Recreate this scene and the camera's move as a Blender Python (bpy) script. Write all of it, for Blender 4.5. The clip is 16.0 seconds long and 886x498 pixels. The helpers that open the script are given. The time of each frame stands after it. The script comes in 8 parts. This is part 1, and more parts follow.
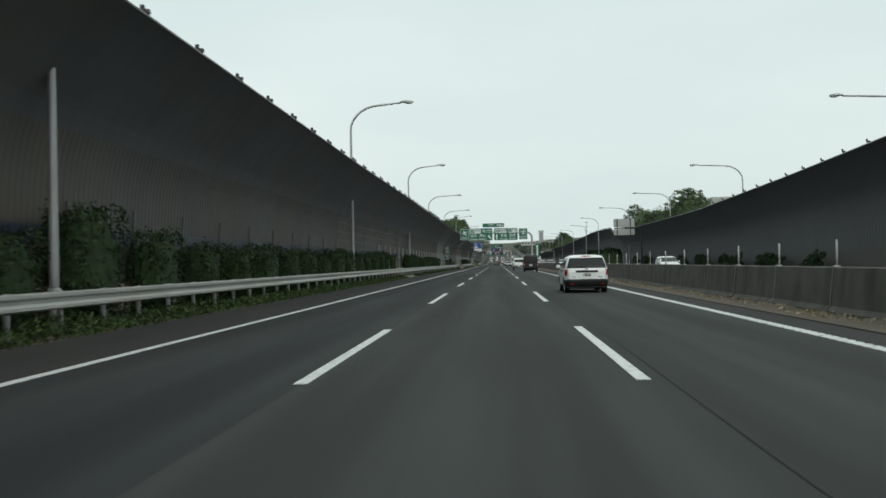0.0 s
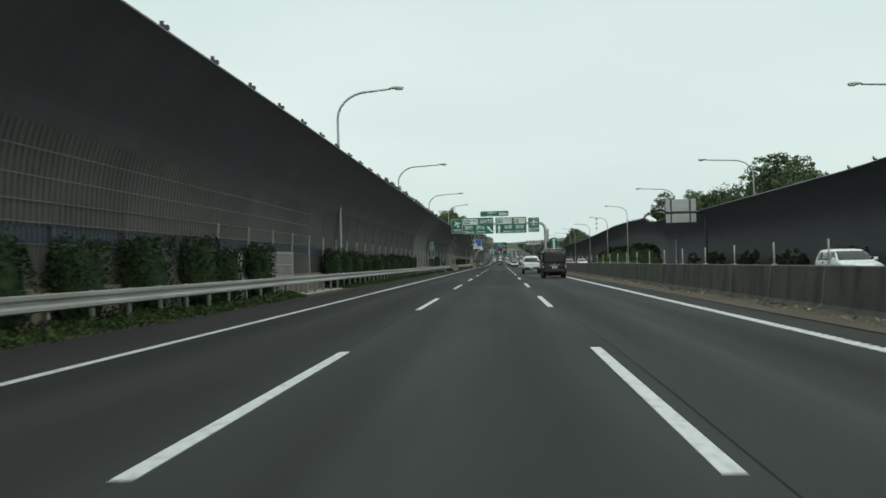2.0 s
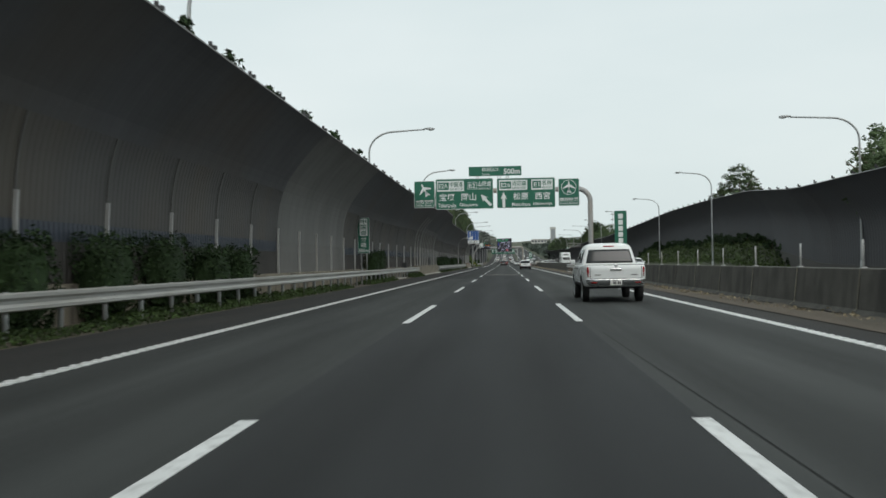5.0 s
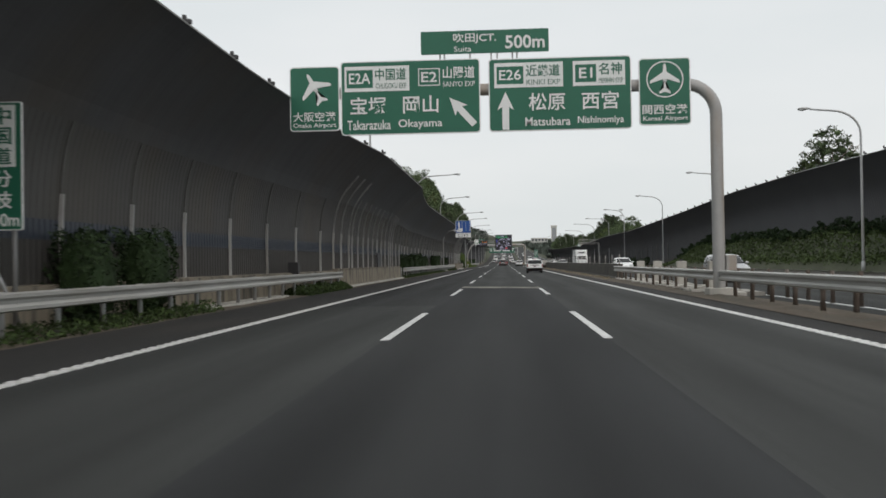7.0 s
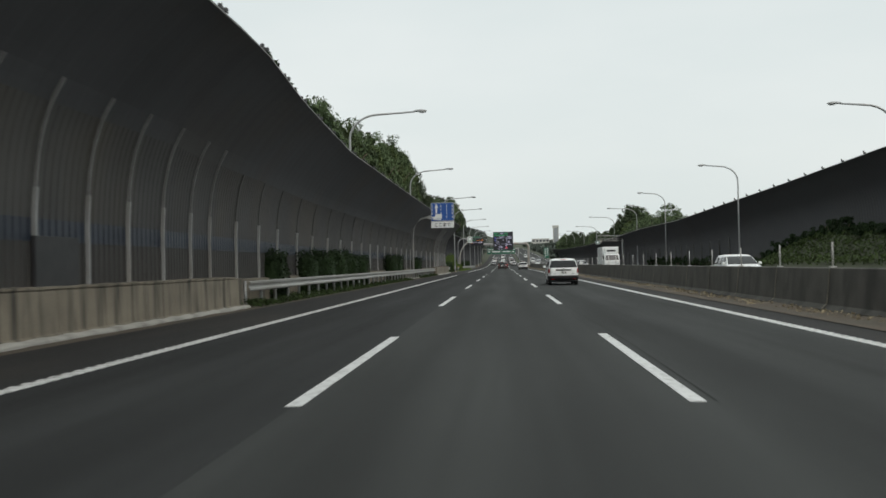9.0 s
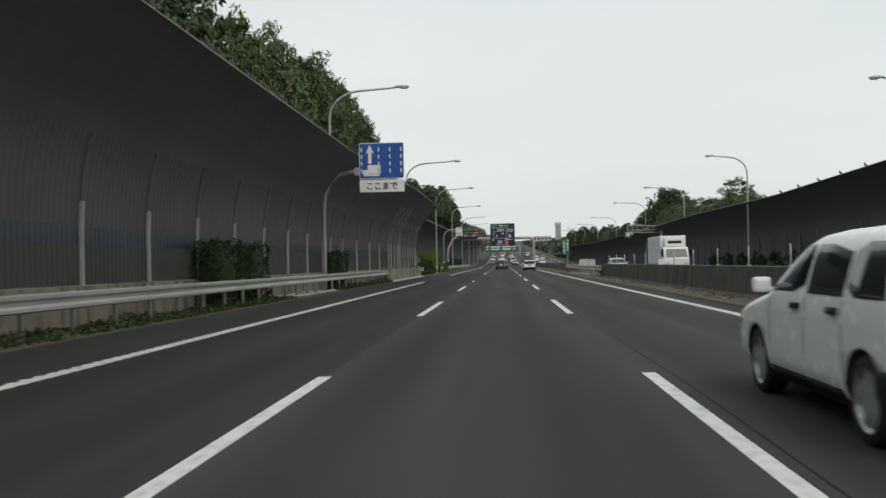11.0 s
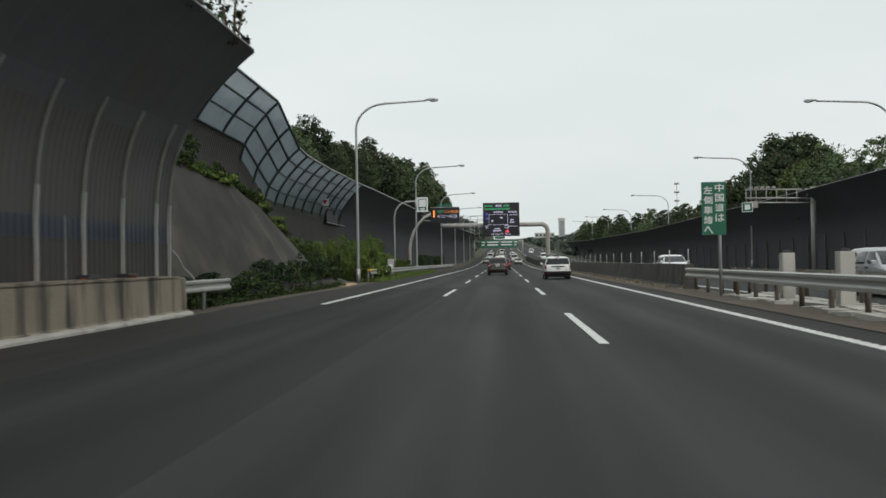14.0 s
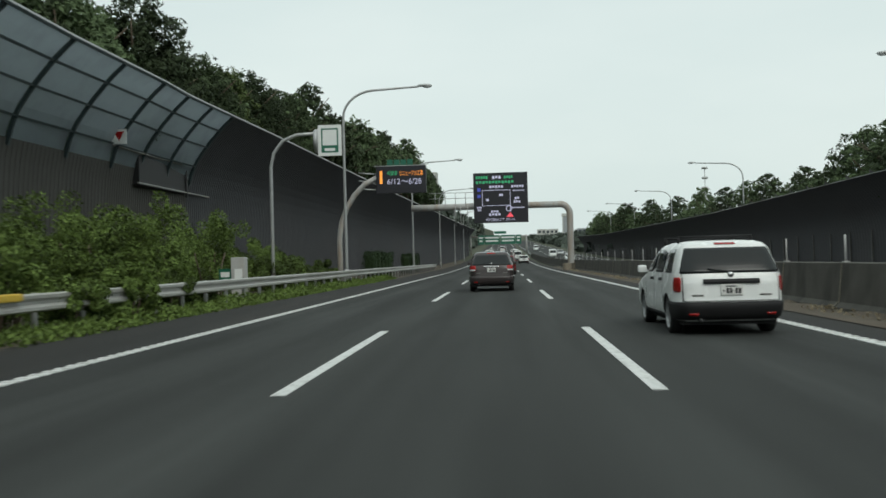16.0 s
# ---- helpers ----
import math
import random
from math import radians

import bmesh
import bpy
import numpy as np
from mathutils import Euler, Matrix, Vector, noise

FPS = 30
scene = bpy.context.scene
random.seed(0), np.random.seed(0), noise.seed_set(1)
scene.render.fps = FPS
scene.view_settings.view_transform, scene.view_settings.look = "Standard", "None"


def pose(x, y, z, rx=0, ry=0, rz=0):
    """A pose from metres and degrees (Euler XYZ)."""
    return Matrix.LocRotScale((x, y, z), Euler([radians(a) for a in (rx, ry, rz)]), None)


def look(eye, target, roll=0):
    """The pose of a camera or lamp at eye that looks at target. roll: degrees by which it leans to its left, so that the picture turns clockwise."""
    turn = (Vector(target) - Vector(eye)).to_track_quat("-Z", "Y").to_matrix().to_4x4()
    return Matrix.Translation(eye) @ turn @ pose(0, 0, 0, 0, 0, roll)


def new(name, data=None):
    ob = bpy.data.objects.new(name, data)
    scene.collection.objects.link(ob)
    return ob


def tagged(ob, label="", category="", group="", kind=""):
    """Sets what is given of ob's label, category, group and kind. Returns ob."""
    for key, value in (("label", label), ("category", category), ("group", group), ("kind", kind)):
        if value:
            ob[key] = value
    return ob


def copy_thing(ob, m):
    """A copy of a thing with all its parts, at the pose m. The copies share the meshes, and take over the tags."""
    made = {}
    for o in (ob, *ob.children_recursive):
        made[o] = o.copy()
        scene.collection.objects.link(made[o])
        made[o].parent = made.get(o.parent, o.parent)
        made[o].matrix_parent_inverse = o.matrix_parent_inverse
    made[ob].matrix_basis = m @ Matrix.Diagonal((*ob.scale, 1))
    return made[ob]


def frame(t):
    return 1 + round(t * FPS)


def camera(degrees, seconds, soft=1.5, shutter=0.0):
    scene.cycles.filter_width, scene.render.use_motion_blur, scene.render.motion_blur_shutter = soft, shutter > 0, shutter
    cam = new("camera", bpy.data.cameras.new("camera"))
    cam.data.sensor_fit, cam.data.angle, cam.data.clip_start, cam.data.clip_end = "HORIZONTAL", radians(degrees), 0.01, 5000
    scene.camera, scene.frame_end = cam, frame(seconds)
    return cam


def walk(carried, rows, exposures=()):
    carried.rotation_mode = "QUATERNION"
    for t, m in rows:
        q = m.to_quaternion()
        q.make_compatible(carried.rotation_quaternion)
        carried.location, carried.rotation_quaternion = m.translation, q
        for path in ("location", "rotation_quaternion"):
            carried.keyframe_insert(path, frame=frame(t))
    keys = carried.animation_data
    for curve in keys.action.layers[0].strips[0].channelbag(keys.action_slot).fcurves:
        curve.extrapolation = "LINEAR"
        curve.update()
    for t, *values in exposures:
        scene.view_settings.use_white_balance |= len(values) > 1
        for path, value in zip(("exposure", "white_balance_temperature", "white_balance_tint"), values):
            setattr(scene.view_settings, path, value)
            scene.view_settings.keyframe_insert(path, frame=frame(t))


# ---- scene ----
cam = camera(50.58, 16.0, soft=1.6, shutter=0.15)
walk(cam, [
    (0.0, pose(0.313, -9.85, 1.251, 90.866, 1.188, 3.323)),
    (0.5, pose(0.350, 0.75, 1.251, 90.884, 1.024, 3.234)),
    (1.0, pose(0.441, 12.07, 1.251, 90.887, 1.202, 3.363)),
    (1.5, pose(0.465, 23.00, 1.251, 90.922, 1.206, 3.453)),
    (2.0, pose(0.497, 34.51, 1.251, 90.879, 1.429, 3.561)),
    (2.5, pose(0.526, 45.54, 1.251, 90.819, 1.273, 3.779)),
    (3.0, pose(0.448, 56.04, 1.251, 90.813, 1.044, 3.848)),
    (3.5, pose(0.417, 67.32, 1.251, 90.827, 1.165, 3.914)),
    (4.0, pose(0.401, 78.13, 1.251, 90.890, 1.083, 3.883)),
    (4.5, pose(0.344, 89.31, 1.251, 90.861, 1.010, 3.817)),
    (7.0, pose(0.145, 144.87, 1.251, 90.818, 0.887, 3.689)),
    (7.5, pose(0.140, 156.10, 1.251, 90.856, 1.020, 3.646)),
    (8.0, pose(0.155, 167.76, 1.251, 90.893, 1.167, 3.735)),
    (8.5, pose(0.095, 179.96, 1.251, 90.835, 0.954, 3.651)),
    (9.0, pose(0.118, 191.62, 1.251, 90.964, 1.241, 3.666)),
    (11.5, pose(0.233, 248.83, 1.251, 90.839, 1.141, 3.628)),
    (12.0, pose(0.198, 260.02, 1.251, 90.796, 1.098, 3.559)),
    (12.5, pose(0.277, 271.22, 1.251, 90.801, 1.414, 3.858)),
    (13.0, pose(0.336, 282.43, 1.251, 90.799, 1.185, 4.047)),
    (13.5, pose(0.339, 294.51, 1.251, 90.804, 1.149, 3.691)),
    (14.0, pose(0.320, 306.02, 1.251, 90.777, 0.994, 3.621)),
    (14.5, pose(0.254, 317.05, 1.251, 90.765, 1.021, 3.396)),
    (15.0, pose(0.315, 328.17, 1.251, 90.893, 1.319, 3.568)),
    (15.5, pose(0.376, 339.33, 1.251, 90.786, 1.431, 3.650)),
    (16.0, pose(0.378, 351.16, 1.251, 90.709, 1.477, 3.690)),
], exposures=[(0.0, 0.0, 6300, 5.0), (1.5, 0.0, 6300, 2.0), (3.0, 0.0, 6300, 2.0), (4.5, 0.0, 6300, 8.0), (7.0, 0.0, 6550, 17.0), (7.5, 0.0, 6750, 26.0), (8.0, 0.0, 6550, 20.0), (9.0, 0.0, 6500, 12.0), (11.5, 0.0, 6550, 14.0), (13.5, 0.0, 6550, 14.0), (14.5, 0.0, 6400, 10.0),
              (15.0, 0.0, 6300, 8.0), (16.0, 0.0, 6350, 5.0)])

# ---- sky and light: a bright overcast afternoon ----
world = bpy.data.worlds.new("overcast_sky")
scene.world = world
world.use_nodes = True
wn, wl = world.node_tree.nodes, world.node_tree.links
sky = wn.new("ShaderNodeTexSky")
sky.sky_type, sky.sun_disc = "NISHITA", False
sky.sun_elevation, sky.sun_rotation = radians(44.5), radians(157)
sky.air_density, sky.dust_density, sky.ozone_density = 1.0, 6.0, 1.0
sky_gain = wn.new("ShaderNodeMixRGB")
sky_gain.blend_type, sky_gain.inputs[0].default_value = "MULTIPLY", 1.0
sky_gain.inputs[2].default_value = (0.10, 0.10, 0.10, 1)
wl.new(sky.outputs[0], sky_gain.inputs[1])
cloud_co = wn.new("ShaderNodeTexCoord")
cloud_map = wn.new("ShaderNodeMapping")
cloud_map.inputs["Scale"].default_value = (1.2, 1.2, 4.0)
cloud = wn.new("ShaderNodeTexNoise")
cloud.inputs["Scale"].default_value, cloud.inputs["Detail"].default_value = 1.6, 4.0
cloud_ramp = wn.new("ShaderNodeValToRGB")
cloud_ramp.color_ramp.elements[0].position, cloud_ramp.color_ramp.elements[0].color = 0.3, (0.76, 0.845, 0.825, 1)
cloud_ramp.color_ramp.elements[1].position, cloud_ramp.color_ramp.elements[1].color = 0.7, (0.87, 0.93, 0.90, 1)
wl.new(cloud_co.outputs["Generated"], cloud_map.inputs[0])
wl.new(cloud_map.outputs[0], cloud.inputs["Vector"])
wl.new(cloud.outputs[0], cloud_ramp.inputs[0])
cover = wn.new("ShaderNodeMixRGB")
cover.inputs[0].default_value = 0.88
wl.new(sky_gain.outputs[0], cover.inputs[1])
wl.new(cloud_ramp.outputs[0], cover.inputs[2])
wl.new(cover.outputs[0], wn["Background"].inputs[0])
wn["Background"].inputs[1].default_value = 1.0

sun_data = bpy.data.lights.new("sun", "SUN")
sun_data.energy, sun_data.angle, sun_data.color = 0.8, radians(25), (1.0, 0.96, 0.9)
sun = new("sun", sun_data)
sun.matrix_world = look((30, -70, 75), (0, 0, 0))

# ---- materials ----


def mat(name, base, rough=0.6, metal=0.0, vary=0.15, scale=3.0, fine=40.0, bump=0.0, stretch=(1, 1, 1), per_object=0.0, per_island=0.0,
        emit=None, trans=0.0, alpha=1.0, spec=0.5, stain=None):
    """A surface with two scales of variation in world space."""
    m = bpy.data.materials.new(name)
    m.use_nodes = True
    n, l = m.node_tree.nodes, m.node_tree.links
    p = n["Principled BSDF"]
    geo = n.new("ShaderNodeNewGeometry")
    mp = n.new("ShaderNodeMapping")
    mp.inputs["Scale"].default_value = stretch
    l.new(geo.outputs["Position"], mp.inputs[0])
    big, small = n.new("ShaderNodeTexNoise"), n.new("ShaderNodeTexNoise")
    big.inputs["Scale"].default_value, big.inputs["Detail"].default_value = scale, 5.0
    small.inputs["Scale"].default_value, small.inputs["Detail"].default_value = fine, 3.0
    l.new(mp.outputs[0], big.inputs["Vector"])
    l.new(geo.outputs["Position"], small.inputs["Vector"])
    add = n.new("ShaderNodeMath")
    add.operation = "MULTIPLY_ADD"
    add.inputs[1].default_value = 0.6
    l.new(big.outputs[0], add.inputs[0])
    mul = n.new("ShaderNodeMath")
    mul.operation, mul.inputs[1].default_value = "MULTIPLY", 0.4
    l.new(small.outputs[0], mul.inputs[0])
    l.new(mul.outputs[0], add.inputs[2])
    last = add.outputs[0]
    for source, gain in ((("ShaderNodeObjectInfo", "Random"), per_object), ((None, "Random Per Island"), per_island)):
        if gain:
            src = n.new(source[0]) if source[0] else geo
            more = n.new("ShaderNodeMath")
            more.operation, more.inputs[1].default_value = "MULTIPLY_ADD", gain
            off = n.new("ShaderNodeMath")
            off.operation, off.inputs[1].default_value = "SUBTRACT", gain / 2
            l.new(src.outputs[source[1]], more.inputs[0])
            l.new(last, off.inputs[0])
            l.new(off.outputs[0], more.inputs[2])
            last = more.outputs[0]
    ramp = n.new("ShaderNodeValToRGB")
    lo = [c * (1 - vary) for c in base]
    hi = [min(1, c * (1 + vary)) for c in base]
    ramp.color_ramp.elements[0].position, ramp.color_ramp.elements[0].color = 0.28, (*lo, 1)
    ramp.color_ramp.elements[1].position, ramp.color_ramp.elements[1].color = 0.72, (*hi, 1)
    l.new(last, ramp.inputs[0])
    col = ramp.outputs[0]
    if stain:
        tint, amount, ssc, sst = stain
        smp = n.new("ShaderNodeMapping")
        smp.inputs["Scale"].default_value = sst
        l.new(geo.outputs["Position"], smp.inputs[0])
        sn = n.new("ShaderNodeTexNoise")
        sn.inputs["Scale"].default_value, sn.inputs["Detail"].default_value = ssc, 6.0
        l.new(smp.outputs[0], sn.inputs["Vector"])
        sr = n.new("ShaderNodeMapRange")
        sr.inputs["From Min"].default_value, sr.inputs["From Max"].default_value, sr.inputs["To Max"].default_value = 0.48, 0.68, amount
        l.new(sn.outputs[0], sr.inputs[0])
        mix = n.new("ShaderNodeMixRGB")
        mix.inputs[2].default_value = (*tint, 1)
        l.new(sr.outputs[0], mix.inputs[0])
        l.new(col, mix.inputs[1])
        col = mix.outputs[0]
    l.new(col, p.inputs["Base Color"])
    p.inputs["Metallic"].default_value = metal
    p.inputs["Specular IOR Level"].default_value = spec
    rr = n.new("ShaderNodeMapRange")
    rr.inputs["To Min"].default_value, rr.inputs["To Max"].default_value = max(0.02, rough - 0.1), min(1, rough + 0.1)
    l.new(small.outputs[0], rr.inputs[0])
    l.new(rr.outputs[0], p.inputs["Roughness"])
    if bump:
        b = n.new("ShaderNodeBump")
        b.inputs["Strength"].default_value, b.inputs["Distance"].default_value = bump, 0.02
        l.new(small.outputs[0], b.inputs["Height"])
        l.new(b.outputs[0], p.inputs["Normal"])
    if emit:
        p.inputs["Emission Color"].default_value = (*emit[:3], 1)
        p.inputs["Emission Strength"].default_value = emit[3]
    if trans:
        p.inputs["Transmission Weight"].default_value = trans
    if alpha < 1:
        p.inputs["Alpha"].default_value = alpha
    return m


ASPHALT = mat("asphalt", (0.043, 0.046, 0.0445), 0.88, vary=0.28, scale=0.9, fine=110, bump=0.3, stretch=(2.4, 0.06, 1), spec=0.18,
              stain=((0.027, 0.029, 0.028), 0.5, 0.5, (1.6, 0.05, 1)))
ASPHALT_DARK = mat("newer_asphalt", (0.029, 0.031, 0.032), 0.86, vary=0.25, scale=0.9, fine=110, bump=0.3, stretch=(2.4, 0.06, 1), spec=0.18,
                   stain=((0.046, 0.048, 0.046), 0.4, 0.4, (1.4, 0.06, 1)))
ASPHALT_LEFT = mat("left_lane_dark_asphalt", (0.030, 0.032, 0.032), 0.88, vary=0.3, scale=0.9, fine=110, bump=0.3, stretch=(2.4, 0.06, 1), spec=0.18,
                   stain=((0.024, 0.025, 0.025), 0.5, 0.5, (1.6, 0.05, 1)))
ASPHALT_SHOULDER = mat("shoulder_asphalt", (0.0275, 0.0275, 0.0265), 0.85, vary=0.2, scale=0.8, fine=70, bump=0.3, stretch=(1.5, 0.2, 1), spec=0.25,
                       stain=((0.044, 0.041, 0.036), 0.6, 0.7, (1.2, 0.15, 1)))
ASPHALT_PALE = mat("paler_asphalt", (0.048, 0.051, 0.0495), 0.88, vary=0.28, scale=0.9, fine=110, bump=0.3, stretch=(2.4, 0.06, 1), spec=0.18,
                   stain=((0.034, 0.036, 0.035), 0.5, 0.5, (1.6, 0.05, 1)))


def wheel_tracks(m, centre, amount):
    """Wear along the two wheel paths of a lane and slow changes of tone along it."""
    n, l = m.node_tree.nodes, m.node_tree.links
    p = n["Principled BSDF"]
    was = p.inputs["Base Color"].links[0].from_socket
    geo, sep = n.new("ShaderNodeNewGeometry"), n.new("ShaderNodeSeparateXYZ")
    l.new(geo.outputs["Position"], sep.inputs[0])
    wob = n.new("ShaderNodeTexNoise")
    wob.inputs["Scale"].default_value, wob.inputs["Detail"].default_value = 0.07, 3.0
    l.new(geo.outputs["Position"], wob.inputs["Vector"])
    last = sep.outputs["X"]
    for op, a, other in (("SUBTRACT", centre, None), ("MULTIPLY_ADD", 2 * math.pi / 1.78, wob), ("COSINE", 0.0, None)):
        q = n.new("ShaderNodeMath")
        q.operation = op
        l.new(last, q.inputs[0])
        q.inputs[1].default_value = a
        if other:
            l.new(other.outputs[0], q.inputs[2])
        last = q.outputs[0]
    fade = n.new("ShaderNodeMath")
    fade.operation = "MULTIPLY"
    l.new(last, fade.inputs[0])
    l.new(wob.outputs[0], fade.inputs[1])
    gain = n.new("ShaderNodeMath")
    gain.operation, gain.inputs[1].default_value, gain.inputs[2].default_value = "MULTIPLY_ADD", amount * 2, 1.0
    l.new(fade.outputs[0], gain.inputs[0])
    patch = n.new("ShaderNodeTexNoise")
    patch.inputs["Scale"].default_value, patch.inputs["Detail"].default_value = 0.22, 6.0
    squeeze = n.new("ShaderNodeMapping")
    squeeze.inputs["Scale"].default_value = (2.5, 0.35, 1)
    l.new(geo.outputs["Position"], squeeze.inputs[0])
    l.new(squeeze.outputs[0], patch.inputs["Vector"])
    tone = n.new("ShaderNodeMapRange")
    tone.inputs["From Min"].default_value, tone.inputs["From Max"].default_value = 0.3, 0.7
    tone.inputs["To Min"].default_value, tone.inputs["To Max"].default_value = 0.82, 1.18
    l.new(patch.outputs[0], tone.inputs[0])
    both = n.new("ShaderNodeMath")
    both.operation = "MULTIPLY"
    l.new(gain.outputs[0], both.inputs[0])
    l.new(tone.outputs[0], both.inputs[1])
    mix = n.new("ShaderNodeVectorMath")
    mix.operation = "SCALE"
    l.new(was, mix.inputs[0])
    l.new(both.outputs[0], mix.inputs["Scale"])
    l.new(mix.outputs[0], p.inputs["Base Color"])


for _m in (ASPHALT, ASPHALT_DARK, ASPHALT_LEFT, ASPHALT_PALE):
    wheel_tracks(_m, 0.0, 0.14)
SEAL = mat("joint_sealant", (0.034, 0.036, 0.035), 0.95, vary=0.3, spec=0.05)
PAINT = mat("road_paint", (0.66, 0.67, 0.66), 0.6, vary=0.10, scale=1.5, fine=60, bump=0.1, stain=((0.30, 0.30, 0.29), 0.55, 9.0, (1, 0.6, 1)))
JOINT = mat("pale_expansion_joint", (0.215, 0.208, 0.178), 0.8, spec=0.15, vary=0.4, scale=2.6, fine=50, stretch=(2.6, 0.35, 1), stain=((0.085, 0.085, 0.08), 0.85, 0.75, (1.3, 0.8, 1)))
DIRT = mat("verge_dirt", (0.092, 0.074, 0.054), 0.95, vary=0.3, scale=1.2, fine=30, bump=0.6, stretch=(1, 0.3, 1), stain=((0.07, 0.065, 0.05), 0.7, 1.0, (1.4, 0.25, 1)))
SAND = mat("dry_sand", (0.42, 0.31, 0.19), 0.95, vary=0.2, scale=2, fine=30, bump=0.5)
GRASS_GROUND = mat("grass_ground", (0.052, 0.060, 0.032), 0.95, vary=0.35, scale=0.5, fine=14, bump=0.6)
STRAW = mat("dry_straw", (0.30, 0.25, 0.16), 0.9, vary=0.35, scale=1.5, per_island=0.6)
GRASS = mat("grass_blades", (0.062, 0.094, 0.026), 0.8, vary=0.3, scale=0.6, per_island=0.7)
CONCRETE = mat("old_concrete", (0.255, 0.222, 0.170), 0.85, vary=0.3, scale=1.2, fine=30, bump=0.25, stain=((0.045, 0.041, 0.034), 0.95, 2.3, (1, 1.0, 0.12)))
CONCRETE_DARK = mat("grimy_concrete", (0.074, 0.070, 0.060), 0.88, vary=0.4, scale=1.6, fine=30, bump=0.4, stain=((0.030, 0.028, 0.024), 0.9, 1.5, (1, 1.1, 0.35)))
CONCRETE_PALE = mat("pale_concrete", (0.46, 0.45, 0.41), 0.85, vary=0.15, scale=1.5, fine=30, bump=0.2, stain=((0.2, 0.19, 0.165), 0.6, 1.6, (1, 1, 0.3)))
SHOTCRETE = mat("shotcrete", (0.052, 0.050, 0.046), 0.92, vary=0.35, scale=0.7, fine=16, bump=0.6, spec=0.2, stain=((0.135, 0.125, 0.11), 0.7, 0.55, (1.0, 0.6, 0.25)))
PANEL = mat("dark_barrier_panel", (0.082, 0.082, 0.086), 0.62, vary=0.18, scale=0.5, fine=8, bump=0.05, per_object=0.12, stain=((0.085, 0.07, 0.055), 0.5, 0.35, (1, 0.6, 0.25)))
PANEL_FAR = mat("far_barrier_panel", (0.050, 0.051, 0.057), 0.65, vary=0.15, scale=0.3, fine=6, per_object=0.1, stain=((0.044, 0.042, 0.044), 0.5, 0.3, (1, 0.6, 0.3)))
PANEL_MID = mat("ribbed_barrier_panel", (0.074, 0.071, 0.068), 0.6, vary=0.22, scale=0.7, fine=9, per_object=0.2, stain=((0.10, 0.082, 0.06), 0.5, 0.45, (1, 0.8, 0.25)))
PANEL_LOW = mat("slatted_barrier_panel", (0.050, 0.046, 0.042), 0.6, vary=0.2, scale=0.8, fine=10, per_object=0.25, stain=((0.055, 0.05, 0.046), 0.5, 0.5, (1, 0.4, 0.3)))
PANEL_BLUE = mat("blue_tinted_strip", (0.026, 0.034, 0.052), 0.35, vary=0.15, scale=0.6, fine=8, per_object=0.2)
PANEL_LIGHT = mat("light_grey_barrier_panel", (0.155, 0.153, 0.145), 0.7, vary=0.12, scale=0.6, fine=9, stain=((0.10, 0.097, 0.09), 0.5, 0.5, (1, 1, 0.2)))
PANEL_BROWN = mat("brown_barrier_panel", (0.060, 0.057, 0.052), 0.7, vary=0.15, scale=0.5, fine=9, per_object=0.15, stain=((0.055, 0.052, 0.047), 0.5, 0.5, (1, 1, 0.2)))
CLEAR_PANEL = mat("milky_clear_panel", (0.40, 0.465, 0.50), 0.35, vary=0.18, scale=0.6, fine=5, alpha=0.50, stain=((0.19, 0.215, 0.23), 0.9, 0.9, (1, 0.9, 0.6)))
_pn, _pl = CLEAR_PANEL.node_tree.nodes, CLEAR_PANEL.node_tree.links
_through = _pn.new("ShaderNodeBsdfTranslucent")
_through.inputs[0].default_value = (0.42, 0.475, 0.51, 1)
_blend = _pn.new("ShaderNodeMixShader")
_blend.inputs[0].default_value = 0.5
_pl.new(_pn["Principled BSDF"].outputs[0], _blend.inputs[1])
_pl.new(_through.outputs[0], _blend.inputs[2])
_pl.new(_blend.outputs[0], _pn["Material Output"].inputs[0])
DARK_FRAME = mat("dark_green_frame", (0.028, 0.045, 0.048), 0.5, vary=0.15)
GALV = mat("galvanised_steel", (0.40, 0.41, 0.41), 0.5, 0.55, vary=0.12, scale=2, fine=20, stain=((0.30, 0.28, 0.25), 0.4, 1.2, (1, 1, 0.3)))
GALV_PALE = mat("pale_painted_steel", (0.44, 0.44, 0.43), 0.55, 0.1, vary=0.12, scale=2, fine=20, stain=((0.33, 0.28, 0.22), 0.4, 1.5, (1, 1, 0.2)))
RAIL = mat("weathered_guardrail", (0.42, 0.42, 0.40), 0.5, 0.25, vary=0.12, scale=1.0, fine=18, stretch=(1, 0.4, 1), stain=((0.30, 0.28, 0.24), 0.5, 1.0, (1, 0.35, 2)))
POST_DULL = mat("dull_post_steel", (0.125, 0.122, 0.115), 0.6, 0.2, vary=0.25, scale=2, fine=20)
RAIL_DULL = mat("dull_rail_steel", (0.20, 0.20, 0.19), 0.6, 0.2, vary=0.35, scale=0.8, fine=12)
# Darker copy of the pale post steel: shade under the overhang put into the colour.
POST_UPPER = mat("shaded_post_steel", (0.30, 0.296, 0.288), 0.6, 0.1, vary=0.3, scale=2, fine=20)
RUSTY = mat("rusty_post_steel", (0.085, 0.066, 0.052), 0.8, 0.1, vary=0.35, scale=3, fine=25, stain=((0.19, 0.17, 0.15), 0.6, 2.0, (1, 1, 0.4)))
GREY_COL = mat("grey_gantry_paint", (0.36, 0.36, 0.35), 0.55, vary=0.12, scale=1.4, fine=18, stain=((0.30, 0.22, 0.14), 0.6, 1.4, (1.5, 1.5, 0.25)))
